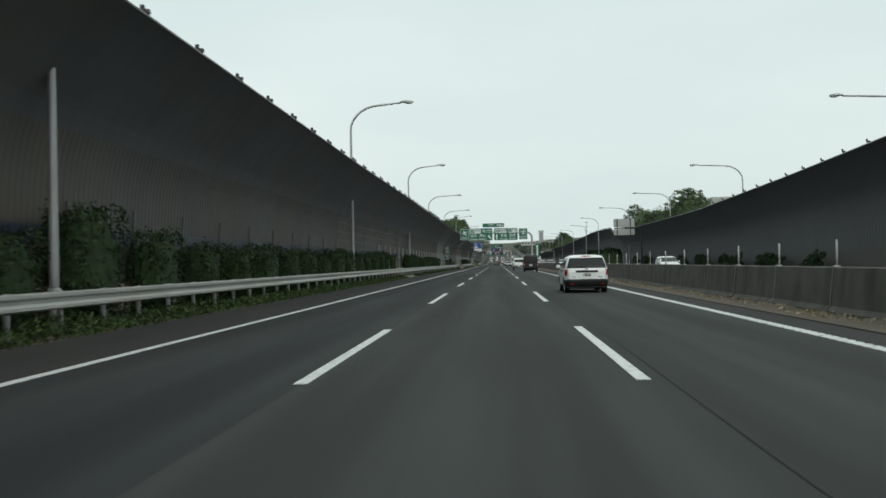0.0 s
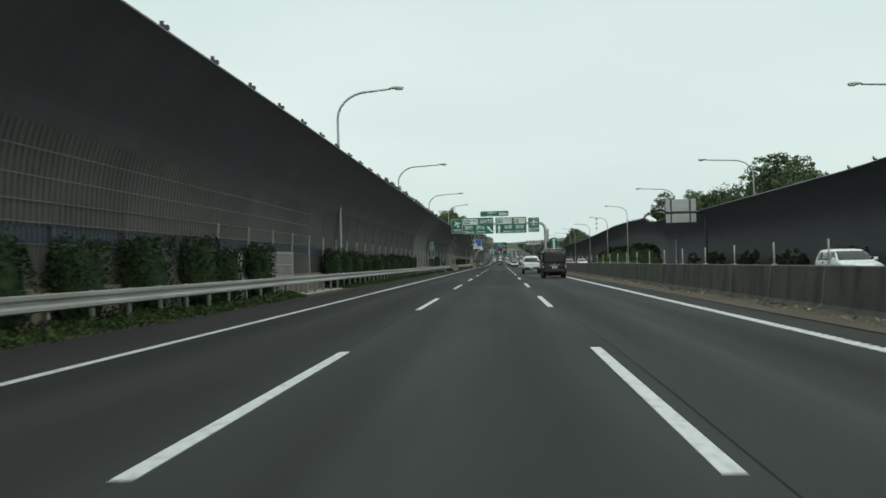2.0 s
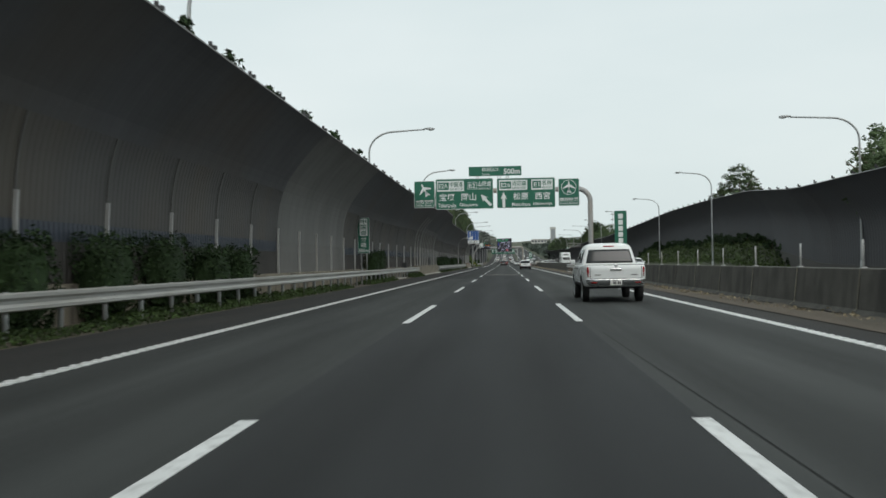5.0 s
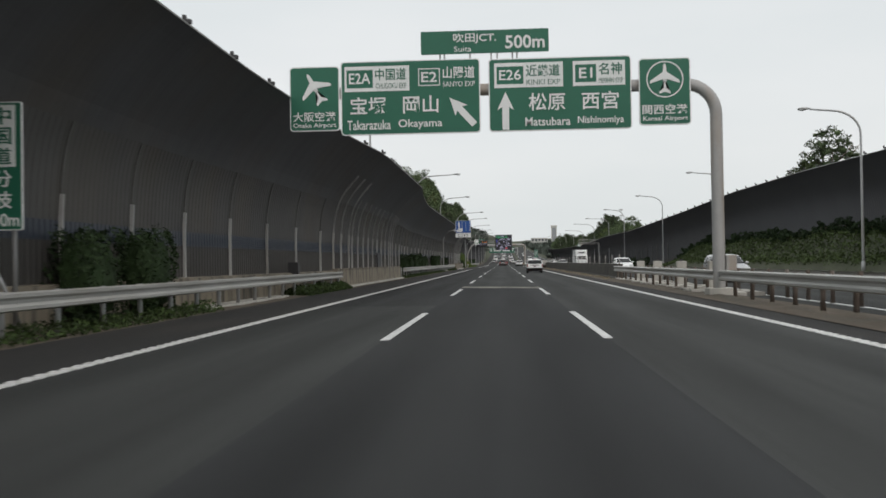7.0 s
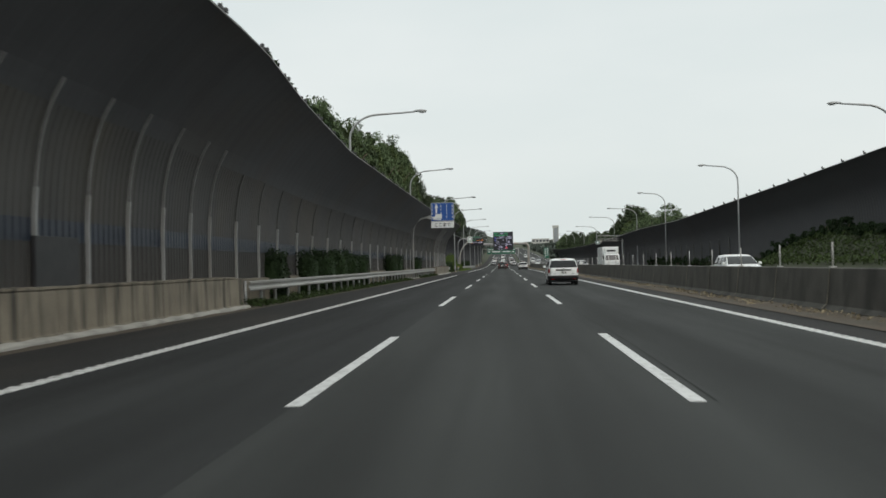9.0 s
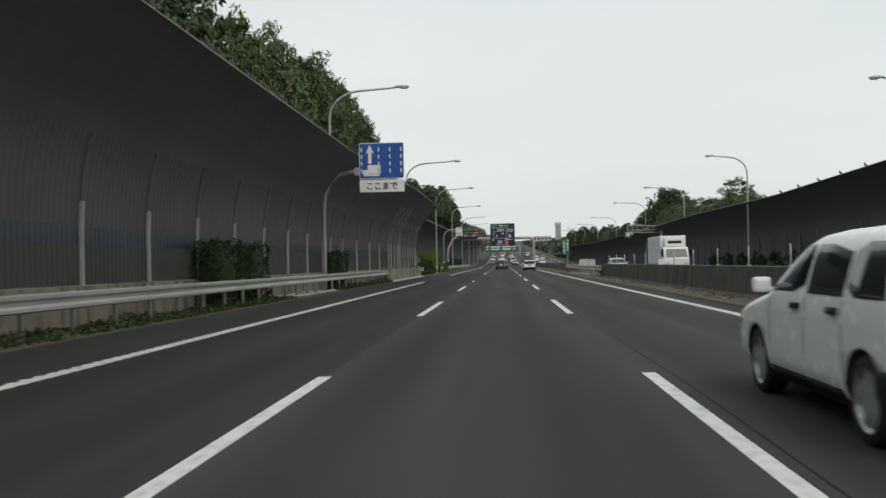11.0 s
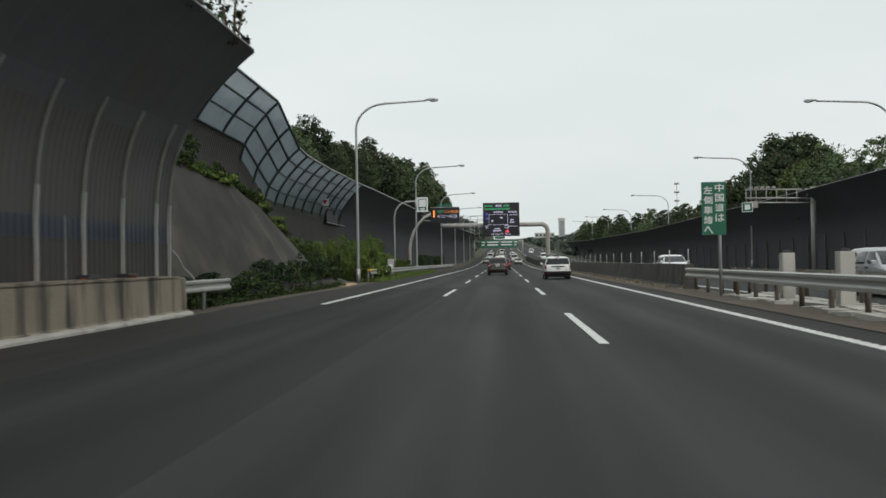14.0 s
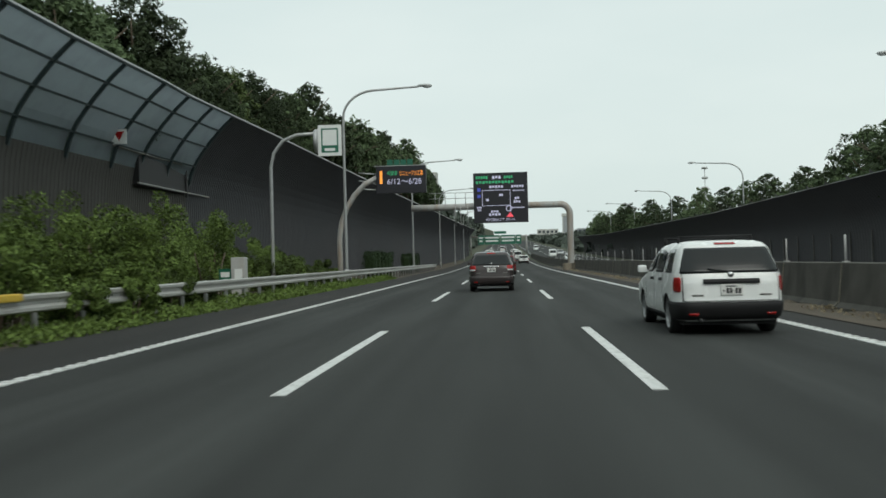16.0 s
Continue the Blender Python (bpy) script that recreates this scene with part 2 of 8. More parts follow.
DARK_METAL = mat("dark_metal", (0.05, 0.05, 0.052), 0.55, 0.2, vary=0.2)
SIGN_GREEN = mat("green_sign_face", (0.012, 0.125, 0.075), 0.45, vary=0.08, scale=0.8, fine=6)
SIGN_BLUE = mat("blue_sign_face", (0.010, 0.075, 0.30), 0.45, vary=0.08, scale=0.8, fine=6)
SIGN_WHITE = mat("white_sign_sheet", (0.74, 0.76, 0.75), 0.5, vary=0.05, scale=0.8, fine=6)
SIGN_BACK = mat("sign_back", (0.42, 0.43, 0.42), 0.5, 0.3, vary=0.1)
SIGN_BLACK = mat("black_lettering", (0.015, 0.015, 0.016), 0.6, vary=0.05)
VMS_BLACK = mat("display_black", (0.010, 0.010, 0.016), 0.5, vary=0.1)
PANEL_SLAT = mat("lighter_slat_panel", (0.105, 0.100, 0.092), 0.6, vary=0.2, scale=0.8, fine=10, per_object=0.25, stain=((0.055, 0.052, 0.05), 0.6, 0.5, (1, 0.4, 0.3)))
LED_WHITE = mat("lit_white_diodes", (0.3, 0.3, 0.35), 0.5, emit=(0.62, 0.60, 0.85, 0.5))
LED_BLUE = mat("lit_blue_diodes", (0.02, 0.03, 0.2), 0.5, emit=(0.08, 0.10, 0.50, 0.5))
LED_GREEN = mat("lit_green_diodes", (0.02, 0.2, 0.08), 0.5, emit=(0.05, 0.36, 0.16, 0.6))
LED_ORANGE = mat("lit_orange_diodes", (0.4, 0.15, 0.02), 0.5, emit=(1.0, 0.33, 0.05, 1.0))
LED_RED = mat("lit_red_diodes", (0.4, 0.03, 0.04), 0.5, emit=(0.85, 0.10, 0.14, 0.8))
LEAF_HEDGE = mat("hedge_leaves", (0.024, 0.043, 0.016), 0.75, spec=0.2, vary=0.45, scale=1.2, per_island=0.9, per_object=0.25)
LEAF_TREE = mat("tree_leaves", (0.066, 0.094, 0.044), 0.75, spec=0.2, vary=0.5, scale=0.35, per_island=0.45, per_object=0.7)
LEAF_OLIVE = mat("olive_tree_leaves", (0.066, 0.090, 0.030), 0.75, spec=0.2, vary=0.45, scale=0.35, per_island=0.45, per_object=0.6)
LEAF_LIGHT = mat("light_bush_leaves", (0.086, 0.126, 0.030), 0.75, spec=0.2, vary=0.65, scale=1.3, per_island=0.45, per_object=0.4)
LEAF_VINE = mat("vine_leaves", (0.038, 0.062, 0.019), 0.75, spec=0.2, vary=0.5, scale=0.7, per_island=1.0)
BARK = mat("bark", (0.11, 0.085, 0.06), 0.9, vary=0.3, scale=2, fine=25, bump=0.5)
TYRE = mat("tyre_rubber", (0.018, 0.018, 0.018), 0.8, vary=0.15)
RIM = mat("wheel_rim", (0.40, 0.41, 0.42), 0.4, 0.6, vary=0.1)
GLASS_CAR = mat("dark_car_glass", (0.016, 0.019, 0.020), 0.14, vary=0.05, spec=0.35)
GLASS_VAN = mat("privacy_glass", (0.010, 0.011, 0.012), 0.12, vary=0.05, spec=0.3)
PAINT_WHITE = mat("white_car_paint", (0.80, 0.82, 0.81), 0.25, vary=0.04, scale=0.8, fine=6)
PAINT_BLACK = mat("black_car_paint", (0.010, 0.010, 0.012), 0.16, vary=0.1, spec=0.35)
PAINT_BROWN = mat("dark_brown_car_paint", (0.050, 0.041, 0.041), 0.22, vary=0.1)
PAINT_RED = mat("dark_red_car_paint", (0.13, 0.018, 0.02), 0.25, vary=0.1)
PAINT_SILVER = mat("silver_car_paint", (0.46, 0.47, 0.48), 0.3, 0.4, vary=0.05)
PLASTIC = mat("black_trim_plastic", (0.014, 0.014, 0.015), 0.65, vary=0.15, spec=0.3)
TAIL = mat("red_tail_lamp", (0.32, 0.012, 0.012), 0.2, vary=0.1)
AMBER = mat("amber_reflector", (0.45, 0.12, 0.02), 0.3, vary=0.1)
CHROME = mat("chrome", (0.6, 0.6, 0.6), 0.2, 0.9, vary=0.05)
LAMP_CLEAR = mat("clear_lamp_glass", (0.55, 0.57, 0.57), 0.15, vary=0.05)
PLATE = mat("number_plate", (0.70, 0.70, 0.68), 0.5, vary=0.05)
YELLOW = mat("yellow_cover", (0.62, 0.42, 0.05), 0.6, vary=0.15)
BUILDING_PALE = mat("pale_facade", (0.48, 0.48, 0.45), 0.8, vary=0.1, scale=0.2, fine=2)
BUILDING_GREY = mat("grey_facade", (0.30, 0.32, 0.33), 0.8, vary=0.1, scale=0.2, fine=2)
WINDOW_DARK = mat("window_glass", (0.05, 0.06, 0.07), 0.2, vary=0.1)
# Distant haze is put into this greyed leaf colour.
HAZE_GREEN = mat("far_wood", (0.062, 0.078, 0.064), 0.9, vary=0.45, scale=0.05, fine=0.5, per_island=0.7)

# ---- building helpers ----


def part(name, bm, material, parent, label=""):
    """One mesh object under a thing or a part (or at top level when parent is None)."""
    me = bpy.data.meshes.new(name)
    if isinstance(bm, tuple):
        me.from_pydata(*bm)
    else:
        bm.to_mesh(me)
        bm.free()
    mats = material if isinstance(material, (list, tuple)) else [material]
    for m in mats:
        me.materials.append(m)
    ob = new(name, me)
    if parent is not None:
        ob.parent = parent
    if label:
        ob["label"] = label
    return ob


def share(name, me, parent, m=None):
    """Another object on a mesh that is there already."""
    ob = new(name, me)
    if parent is not None:
        ob.parent = parent
    if m is not None:
        ob.matrix_basis = m
    return ob


def thing(name, label, category, m=None, group="", kind=""):
    ob = new(name)
    ob.empty_display_size = 0.2
    if m is not None:
        ob.matrix_basis = m
    return tagged(ob, label, category, group, kind)


def quad_faces(bm, a, b, mi=0):
    n = len(a)
    for i in range(n):
        j = (i + 1) % n
        f = bm.faces.new((a[i], a[j], b[j], b[i]))
        f.material_index = mi


def box(bm, x0, x1, y0, y1, z0, z1, mi=0, bevel=0.0):
    v = [bm.verts.new((x, y, z)) for z in (z0, z1) for y in (y0, y1) for x in (x0, x1)]
    fs = [bm.faces.new([v[i] for i in q]) for q in ((0, 2, 3, 1), (4, 5, 7, 6), (0, 1, 5, 4), (2, 6, 7, 3), (0, 4, 6, 2), (1, 3, 7, 5))]
    for f in fs:
        f.material_index = mi
    if bevel:
        es = list({e for f in fs for e in f.edges})
        bmesh.ops.bevel(bm, geom=es, offset=bevel, segments=2, affect="EDGES", profile=0.6)
    return bm


def tube(bm, pts, r, n=10, mi=0, caps=True):
    """A round tube along points; r is a radius or one for each point."""
    pts = [Vector(p) for p in pts]
    rs = r if isinstance(r, (list, tuple)) else [r] * len(pts)
    rings, side = [], None
    for i, p in enumerate(pts):
        d = (pts[min(i + 1, len(pts) - 1)] - pts[max(i - 1, 0)]).normalized()
        if side is None:
            side = d.orthogonal().normalized()
        side = (side - d * side.dot(d)).normalized()
        up = d.cross(side)
        rings.append([bm.verts.new(p + rs[i] * (math.cos(a) * side + math.sin(a) * up)) for a in (2 * math.pi * k / n for k in range(n))])
    for a, b in zip(rings, rings[1:]):
        quad_faces(bm, a, b, mi)
    if caps:
        bm.faces.new(rings[0][::-1]).material_index = mi
        bm.faces.new(rings[-1]).material_index = mi
    for f in bm.faces:
        f.smooth = True
    return bm


def extrude(bm, section, path, mi=0, closed=True):
    """A cross-section of (x, z) points carried along stations of (dx, y, dz)."""
    rings = [[bm.verts.new((x + dx, y, z + dz)) for x, z in section] for dx, y, dz in path]
    for a, b in zip(rings, rings[1:]):
        n = len(a)
        for i in range(n if closed else n - 1):
            j = (i + 1) % n
            bm.faces.new((a[i], b[i], b[j], a[j])).material_index = mi
    if closed:
        bm.faces.new(rings[0]).material_index = mi
        bm.faces.new(rings[-1][::-1]).material_index = mi
    return bm


def lerp_table(table, v):
    for (a, x), (b, y) in zip(table, table[1:]):
        if v <= b:
            return x + (y - x) * max(0.0, (v - a) / (b - a))
    return table[-1][1]


def smooth(a, b, v):
    t = min(1, max(0, (v - a) / (b - a)))
    return t * t * (3 - 2 * t)


def lettering(text, x0, x1, z0, z1, y, material, parent, name="lettering", bold=0.012, stretch=True):
    """Words as a thin mesh that faces -y, fitted into a box."""
    cu = bpy.data.curves.new("words", "FONT")
    cu.body, cu.size, cu.offset, cu.extrude = text, 1.0, bold, 0.004
    cu.resolution_u = 3
    cu.align_x = "LEFT"
    tmp = new("words", cu)
    bpy.context.view_layer.update()
    me = bpy.data.meshes.new_from_object(tmp.evaluated_get(bpy.context.evaluated_depsgraph_get()))
    bpy.data.objects.remove(tmp)
    bpy.data.curves.remove(cu)
    xs, ys = [v.co.x for v in me.vertices], [v.co.y for v in me.vertices]
    sx, sy = (x1 - x0) / (max(xs) - min(xs)), (z1 - z0) / (max(ys) - min(ys))
    if not stretch:
        sx = sy = min(sx, sy)
    ox = (x0 + x1) / 2 - sx * (max(xs) + min(xs)) / 2
    oz = (z0 + z1) / 2 - sy * (max(ys) + min(ys)) / 2
    for v in me.vertices:
        v.co = Vector((ox + sx * v.co.x, y - v.co.z, oz + sy * v.co.y))
    me.materials.clear()
    me.materials.append(material)
    ob = new(name, me)
    ob.parent = parent
    return ob


def bars(cells, y, material, parent, name="lettering_bar", depth=0.012):
    for x0, x1, z0, z1 in cells:
        part(name, box(bmesh.new(), x0, x1, y - depth, y, z0, z1), material, parent)


def rounded_plate(bm, x0, x1, y0, y1, z0, z1, r, mi=0):
    """An upright plate with rounded corners, thick from y0 to y1."""
    ring = []
    for cx, cz, a0 in ((x1 - r, z1 - r, 0), (x0 + r, z1 - r, 90), (x0 + r, z0 + r, 180), (x1 - r, z0 + r, 270)):
        for k in range(5):
            a = radians(a0 + 22.5 * k)
            ring.append((cx + r * math.cos(a), cz + r * math.sin(a)))
    front = [bm.verts.new((x, y0, z)) for x, z in ring]
    back = [bm.verts.new((x, y1, z)) for x, z in ring]
    bm.faces.new(front).material_index = mi
    bm.faces.new(back[::-1]).material_index = mi
    quad_faces(bm, front, back, mi)
    bmesh.ops.recalc_face_normals(bm, faces=bm.faces)
    return bm


def leaves(centres, size, rng, droop=0.5, facing=None):
    """Small leaf quads at the given centres: vertices, edges, faces. They lie at random, or loosely face a way."""
    c = np.asarray(centres, float)
    n = len(c)
    a = rng.normal(size=(n, 3))
    a /= np.linalg.norm(a, axis=1)[:, None]
    b = rng.normal(size=(n, 3))
    b[:, 2] -= droop
    if facing is not None:
        way = facing / (np.linalg.norm(facing, axis=1)[:, None] + 1e-6) + rng.normal(0, 0.8, (n, 3))
        way /= np.linalg.norm(way, axis=1)[:, None]
        b -= (way * b).sum(1)[:, None] * way
        a = np.cross(way, b)
        a /= np.linalg.norm(a, axis=1)[:, None]
    b -= (a * b).sum(1)[:, None] * a
    b /= np.linalg.norm(b, axis=1)[:, None]
    s = size * rng.uniform(0.55, 1.35, (n, 1))
    v = np.stack([c - a * s * 0.32, c + b * s * 0.75, c + a * s * 0.32, c - b * s * 0.75], 1).reshape(-1, 3)
    f = np.arange(4 * n).reshape(n, 4)
    return v.tolist(), [], f.tolist()


def road_z(y):
    """The road is level and climbs gently in the far distance."""
    d = max(0.0, y - 430.0)
    return 0.00006 * d * d if d < 220 else 2.904 + 0.0264 * (d - 220)

# ---- ground ----
LEFT_HILL = ((-200, 0), (215, 0), (270, 5.2), (290, 7.0), (302, 7.6), (326, 7.4), (341, 5.2), (365, 3.2), (395, 3.4), (430, 8.8), (480, 11.8), (700, 13), (1500, 14))


def ground_z(x, y):
    z = road_z(y) - 0.10
    z += lerp_table(LEFT_HILL, y) * smooth(-17.0, -20.5, x) + 4.5 * smooth(-20.5, -40, x) * smooth(200, 300, y)
    bank = smooth(186, 205, y) * (1 - smooth(272, 300, y))
    z += bank * (0.95 * smooth(23.2, 24.4, x) + 2.3 * smooth(24.4, 27.6, x))
    z += 2.0 * smooth(32, 60, x)
    z += 5 * smooth(120, 380, abs(x)) + 7 * smooth(800, 1500, y) * smooth(60, 160, abs(x))
    return z


xs = [-420, -300, -200, -140, -100, -70, -50, -40, -32, -26, -22, -20.5, -19.6, -18.7, -17.8, -17, -15.2, -14.4, -13.5, -12, -10.5, -9, 0, 9, 20, 22.5, 23.4, 24, 24.8,
      25.8, 26.8, 27.8, 29, 32, 40, 55, 80, 120, 180, 260, 420]
ys = [-140, -80] + list(range(-40, 560, 8)) + list(range(560, 1100, 30)) + [1100, 1250, 1450, 1800, 2400]
gv, gf = [], []
for y in ys:
    for x in xs:
        gv.append((x, y, ground_z(x, y)))
w = len(xs)
for j in range(len(ys) - 1):
    for i in range(w - 1):
        gf.append((j * w + i, j * w + i + 1, (j + 1) * w + i + 1, (j + 1) * w + i))
ground = part("ground", (gv, [], gf), GRASS_GROUND, None)
for p in ground.data.polygons:
    p.use_smooth = True
tagged(ground, "grassy ground rolling up to wooded banks beside the expressway", "ground", kind="structure")

# ---- road ----
road_steps = [-60, -40, -20, 0, 20, 40, 60, 85, 92, 120, 150, 172, 189, 192, 210, 230, 260, 290, 310, 330, 350, 380, 410, 430] + list(range(450, 1200, 25))


def strip(x0, x1, steps, z, thick, skew=0.0):
    bm = bmesh.new()
    rows = [[bm.verts.new((x, y + skew * x, road_z(y) + dz)) for x, dz in ((x0, z), (x1, z), (x1, z - thick), (x0, z - thick))] for y in steps]
    for a, b in zip(rows, rows[1:]):
        for i in range(4):
            j = (i + 1) % 4
            bm.faces.new((a[i], a[j], b[j], b[i]))
    bm.faces.new(rows[0][::-1])
    bm.faces.new(rows[-1])
    bmesh.ops.recalc_face_normals(bm, faces=bm.faces)
    return bm


road = thing("road", "three-lane dark asphalt carriageway with worn lane surfaces", "road", kind="structure")
part("shoulder", strip(-7.75, -5.2, road_steps, 0, 0.2), ASPHALT_SHOULDER, road, "dusty outer shoulder")
part("lane", strip(-5.2, -1.8, [y for y in road_steps if y <= 92], 0, 0.2), ASPHALT_DARK, road, "darker lane surface")
part("lane", strip(-5.2, -1.8, [y for y in road_steps if 92 <= y <= 172], 0, 0.2), ASPHALT, road)
part("lane", strip(-5.2, -1.8, [y for y in road_steps if 172 <= y <= 350], 0, 0.2), ASPHALT_LEFT, road, "slightly darker lane surface")
part("lane", strip(-5.2, -1.8, [y for y in road_steps if y >= 350], 0, 0.2), ASPHALT, road)
part("lane", strip(-1.8, 1.8, [y for y in road_steps if y <= 85], 0, 0.2), ASPHALT, road)
part("lane", strip(-1.8, 1.8, [y for y in road_steps if 85 <= y <= 189], 0, 0.2), ASPHALT_DARK, road, "darker resurfaced lane")
part("lane", strip(-1.8, 1.8, [y for y in road_steps if y >= 192], 0, 0.2), ASPHALT, road)
part("lane", strip(1.8, 5.33, [y for y in road_steps if y <= 85], 0, 0.2), ASPHALT, road)
part("lane", strip(1.8, 5.33, [y for y in road_steps if 85 <= y <= 189], 0, 0.2), ASPHALT_PALE, road, "paler lane surface")
part("lane", strip(1.8, 5.33, [y for y in road_steps if y >= 189], 0, 0.2), ASPHALT, road)
part("shoulder", strip(5.33, 6.45, road_steps, 0, 0.2), ASPHALT_SHOULDER, road, "narrow inner shoulder")
part("joint", strip(-1.8, 1.8, [189, 192], 0.0, 0.2), ASPHALT_DARK, road)
jb = bmesh.new()
jv = [bm_v for bm_v in (jb.verts.new((x, y, z)) for z in (-0.05, 0.006) for x, y in ((-1.9, 190.2), (1.85, 188.0), (1.85, 190.3), (-1.9, 192.7)))]
quad_faces(jb, jv[:4], jv[4:])
jb.faces.new(jv[4:])
part("expansion_joint", jb, JOINT, road, "pale worn transverse joint strip")
seal = bmesh.new()
for x, y0, y1, amp in ((2.02, -40, 60, 0.03), (2.0, 78, 120, 0.03), (1.96, 200, 262, 0.04)):
    pts = [(x + amp * math.sin(y * 0.31) + amp * math.sin(y * 0.13 + 1), y) for y in range(y0, y1, 3)]
    va = [[seal.verts.new((px + s, py, 0.004)) for s in (-0.008, 0.008)] for px, py in pts]
    for a, b in zip(va, va[1:]):
        seal.faces.new((a[0], a[1], b[1], b[0]))
part("crack_seal", seal, SEAL, road, "thin black sealed seam")

far_road = thing("opposite_road", "asphalt carriageway for oncoming traffic beyond the median", "road", kind="structure")
part("surface", strip(7.9, 21.6, road_steps, -0.01, 0.2), ASPHALT, far_road)
for x in (8.9, 20.4):
    part("edge_line", strip(x - 0.08, x + 0.08, road_steps, 0.006, 0.02), PAINT, far_road)

markings = thing("lane_markings", "white painted edge lines and broken lane lines", "road marking", kind="structure")
part("edge_line", strip(-5.28, -5.12, [y for y in road_steps if y <= 290] + [301.5], 0.006, 0.02), PAINT, markings)
part("edge_line", strip(-5.28, -5.12, [334.7] + [y for y in road_steps if y >= 350], 0.006, 0.02), PAINT, markings)
part("edge_line", strip(5.25, 5.41, road_steps, 0.006, 0.02), PAINT, markings)


def raised_ribs(x, spans):
    """Small raised cross-ribs along an edge line, felt as a rumble by straying wheels."""
    v, f = [], []
    for y0, y1 in spans:
        for k in range(int((y1 - y0) / 0.32)):
            y = y0 + 0.32 * k
            b = len(v)
            v += [(x + sx * 0.115, y + dy, z) for z in (0.003, 0.016) for sx, dy in ((-1, 0), (1, 0), (1, 0.13), (-1, 0.13))]
            f += [(b, b + 1, b + 5, b + 4), (b + 1, b + 2, b + 6, b + 5), (b + 2, b + 3, b + 7, b + 6), (b + 3, b, b + 4, b + 7), (b + 4, b + 5, b + 6, b + 7)]
    return v, [], f


tagged(part("raised_ribs", raised_ribs(5.33, ((-12, 430),)), PAINT, markings, "raised white cross-ribs"), kind="stuff")
tagged(part("raised_ribs", raised_ribs(-5.2, ((78, 301), (334.8, 430))), PAINT, markings, "raised white cross-ribs"), kind="stuff")
dash = strip(-0.075, 0.075, [0, 8], 0.006, 0.02)
dash_mesh = part("dash", dash, PAINT, markings)
dash_mesh.matrix_basis = pose(-1.8, -60, 0)
for x in (-1.8, 1.8):
    part("dash", strip(x - 0.075, x + 0.075, [19.3, 28.6], 0.006, 0.02), PAINT, markings)
for k in range(-3, 46):
    for x in (-1.8, 1.8):
        if k == -3 and x < 0:
            continue
        if k == 1 or x < 0 and k in (15, 16):
            continue
        y = 20 * k
        d = share("dash", dash_mesh.data, markings, Matrix.Translation((x, y, road_z(y + 4))) @ pose(0, 0, 0, math.degrees(math.atan((road_z(y + 8) - road_z(y)) / 8))))
for x, y, ln in ((-1.8, 299.9, 2.4),):
    part("dash", strip(x - 0.075, x + 0.075, [y, y + ln], 0.006, 0.02), PAINT, markings)
for k in range(-3, 46):
    for x in (12.7, 16.5):
        share("dash", dash_mesh.data, markings, Matrix.Translation((x, 20 * k + 7, road_z(20 * k + 11) - 0.01)) @ pose(0, 0, 0, math.degrees(math.atan((road_z(20 * k + 15) - road_z(20 * k + 7)) / 8))))

verge = thing("verge", "brown dirt and low weeds along the median and outer verge", "verge", kind="structure")
rng = np.random.default_rng(3)


def rough_strip(x0, x1, y0, y1, z, amp, nx=6, step=0.6):
    n = int((y1 - y0) / step)
    v, f = [], []
    for j in range(n + 1):
        for i in range(nx + 1):
            x, y = x0 + (x1 - x0) * i / nx, y0 + (y1 - y0) * j / n
            e = min(i, nx - i) / (nx / 2)
            v.append((x, y, road_z(y) + z + amp * e * (0.5 + noise.noise((x * 1.1, y * 0.6, 3.1)) + 0.5 * noise.noise((x * 4, y * 3, 1)))))
    for j in range(n):
        for i in range(nx):
            a = j * (nx + 1) + i
            f.append((a, a + 1, a + nx + 2, a + nx + 1))
    return v, [], f


part("dirt_strip", rough_strip(6.3, 7.95, -60, 470, 0.015, 0.10), DIRT, verge, "dusty dirt along the median")
part("dirt_strip", rough_strip(-10.4, -7.6, -60, 332, 0.0, 0.10), DIRT, verge)
part("dirt_strip", rough_strip(-15.0, -6.6, 330, 376, -0.015, 0.07, 10), DIRT, verge, "dusty lay-by edge")
part("dirt_strip", rough_strip(-14.5, -7.6, 376, 560, 0.0, 0.12, 8, 1.2), DIRT, verge)
part("dirt_strip", rough_strip(21.5, 25.0, -60, 470, -0.02, 0.08, 4, 1.5), DIRT, verge)

# ---- outer noise barrier: panels curving over the verge ----
PROFILE = ((0.0, 0.75), (0.0, 1.85), (0.0, 2.28), (0.03, 2.85), (0.08, 3.4), (0.18, 3.95), (0.33, 4.42), (0.55, 4.86), (0.84, 5.28), (1.20, 5.74), (1.63, 6.22), (1.95, 6.54), (2.29, 6.83))
TIP = 2.29
LEFT_TIP = ((-80, -7.3), (40, -7.3), (70, -7.12), (140, -7.15), (172, -7.05), (186, -6.5), (193, -5.85), (215, -5.85), (223, -6.5), (237, -7.2), (266, -7.15),
            (293, -7.0), (300, -6.6), (308, -6.15), (332, -6.05))


def left_tip(y):
    return lerp_table(LEFT_TIP, y)


def left_reach(y):
    """How far the barrier leans out here, as a multiple of its usual overhang."""
    return 1 + 0.16 * smooth(185, 193, y) * (1 - smooth(216, 226, y)) + 0.06 * smooth(299, 306, y)


def left_base(y):
    return left_tip(y) - TIP * left_reach(y)


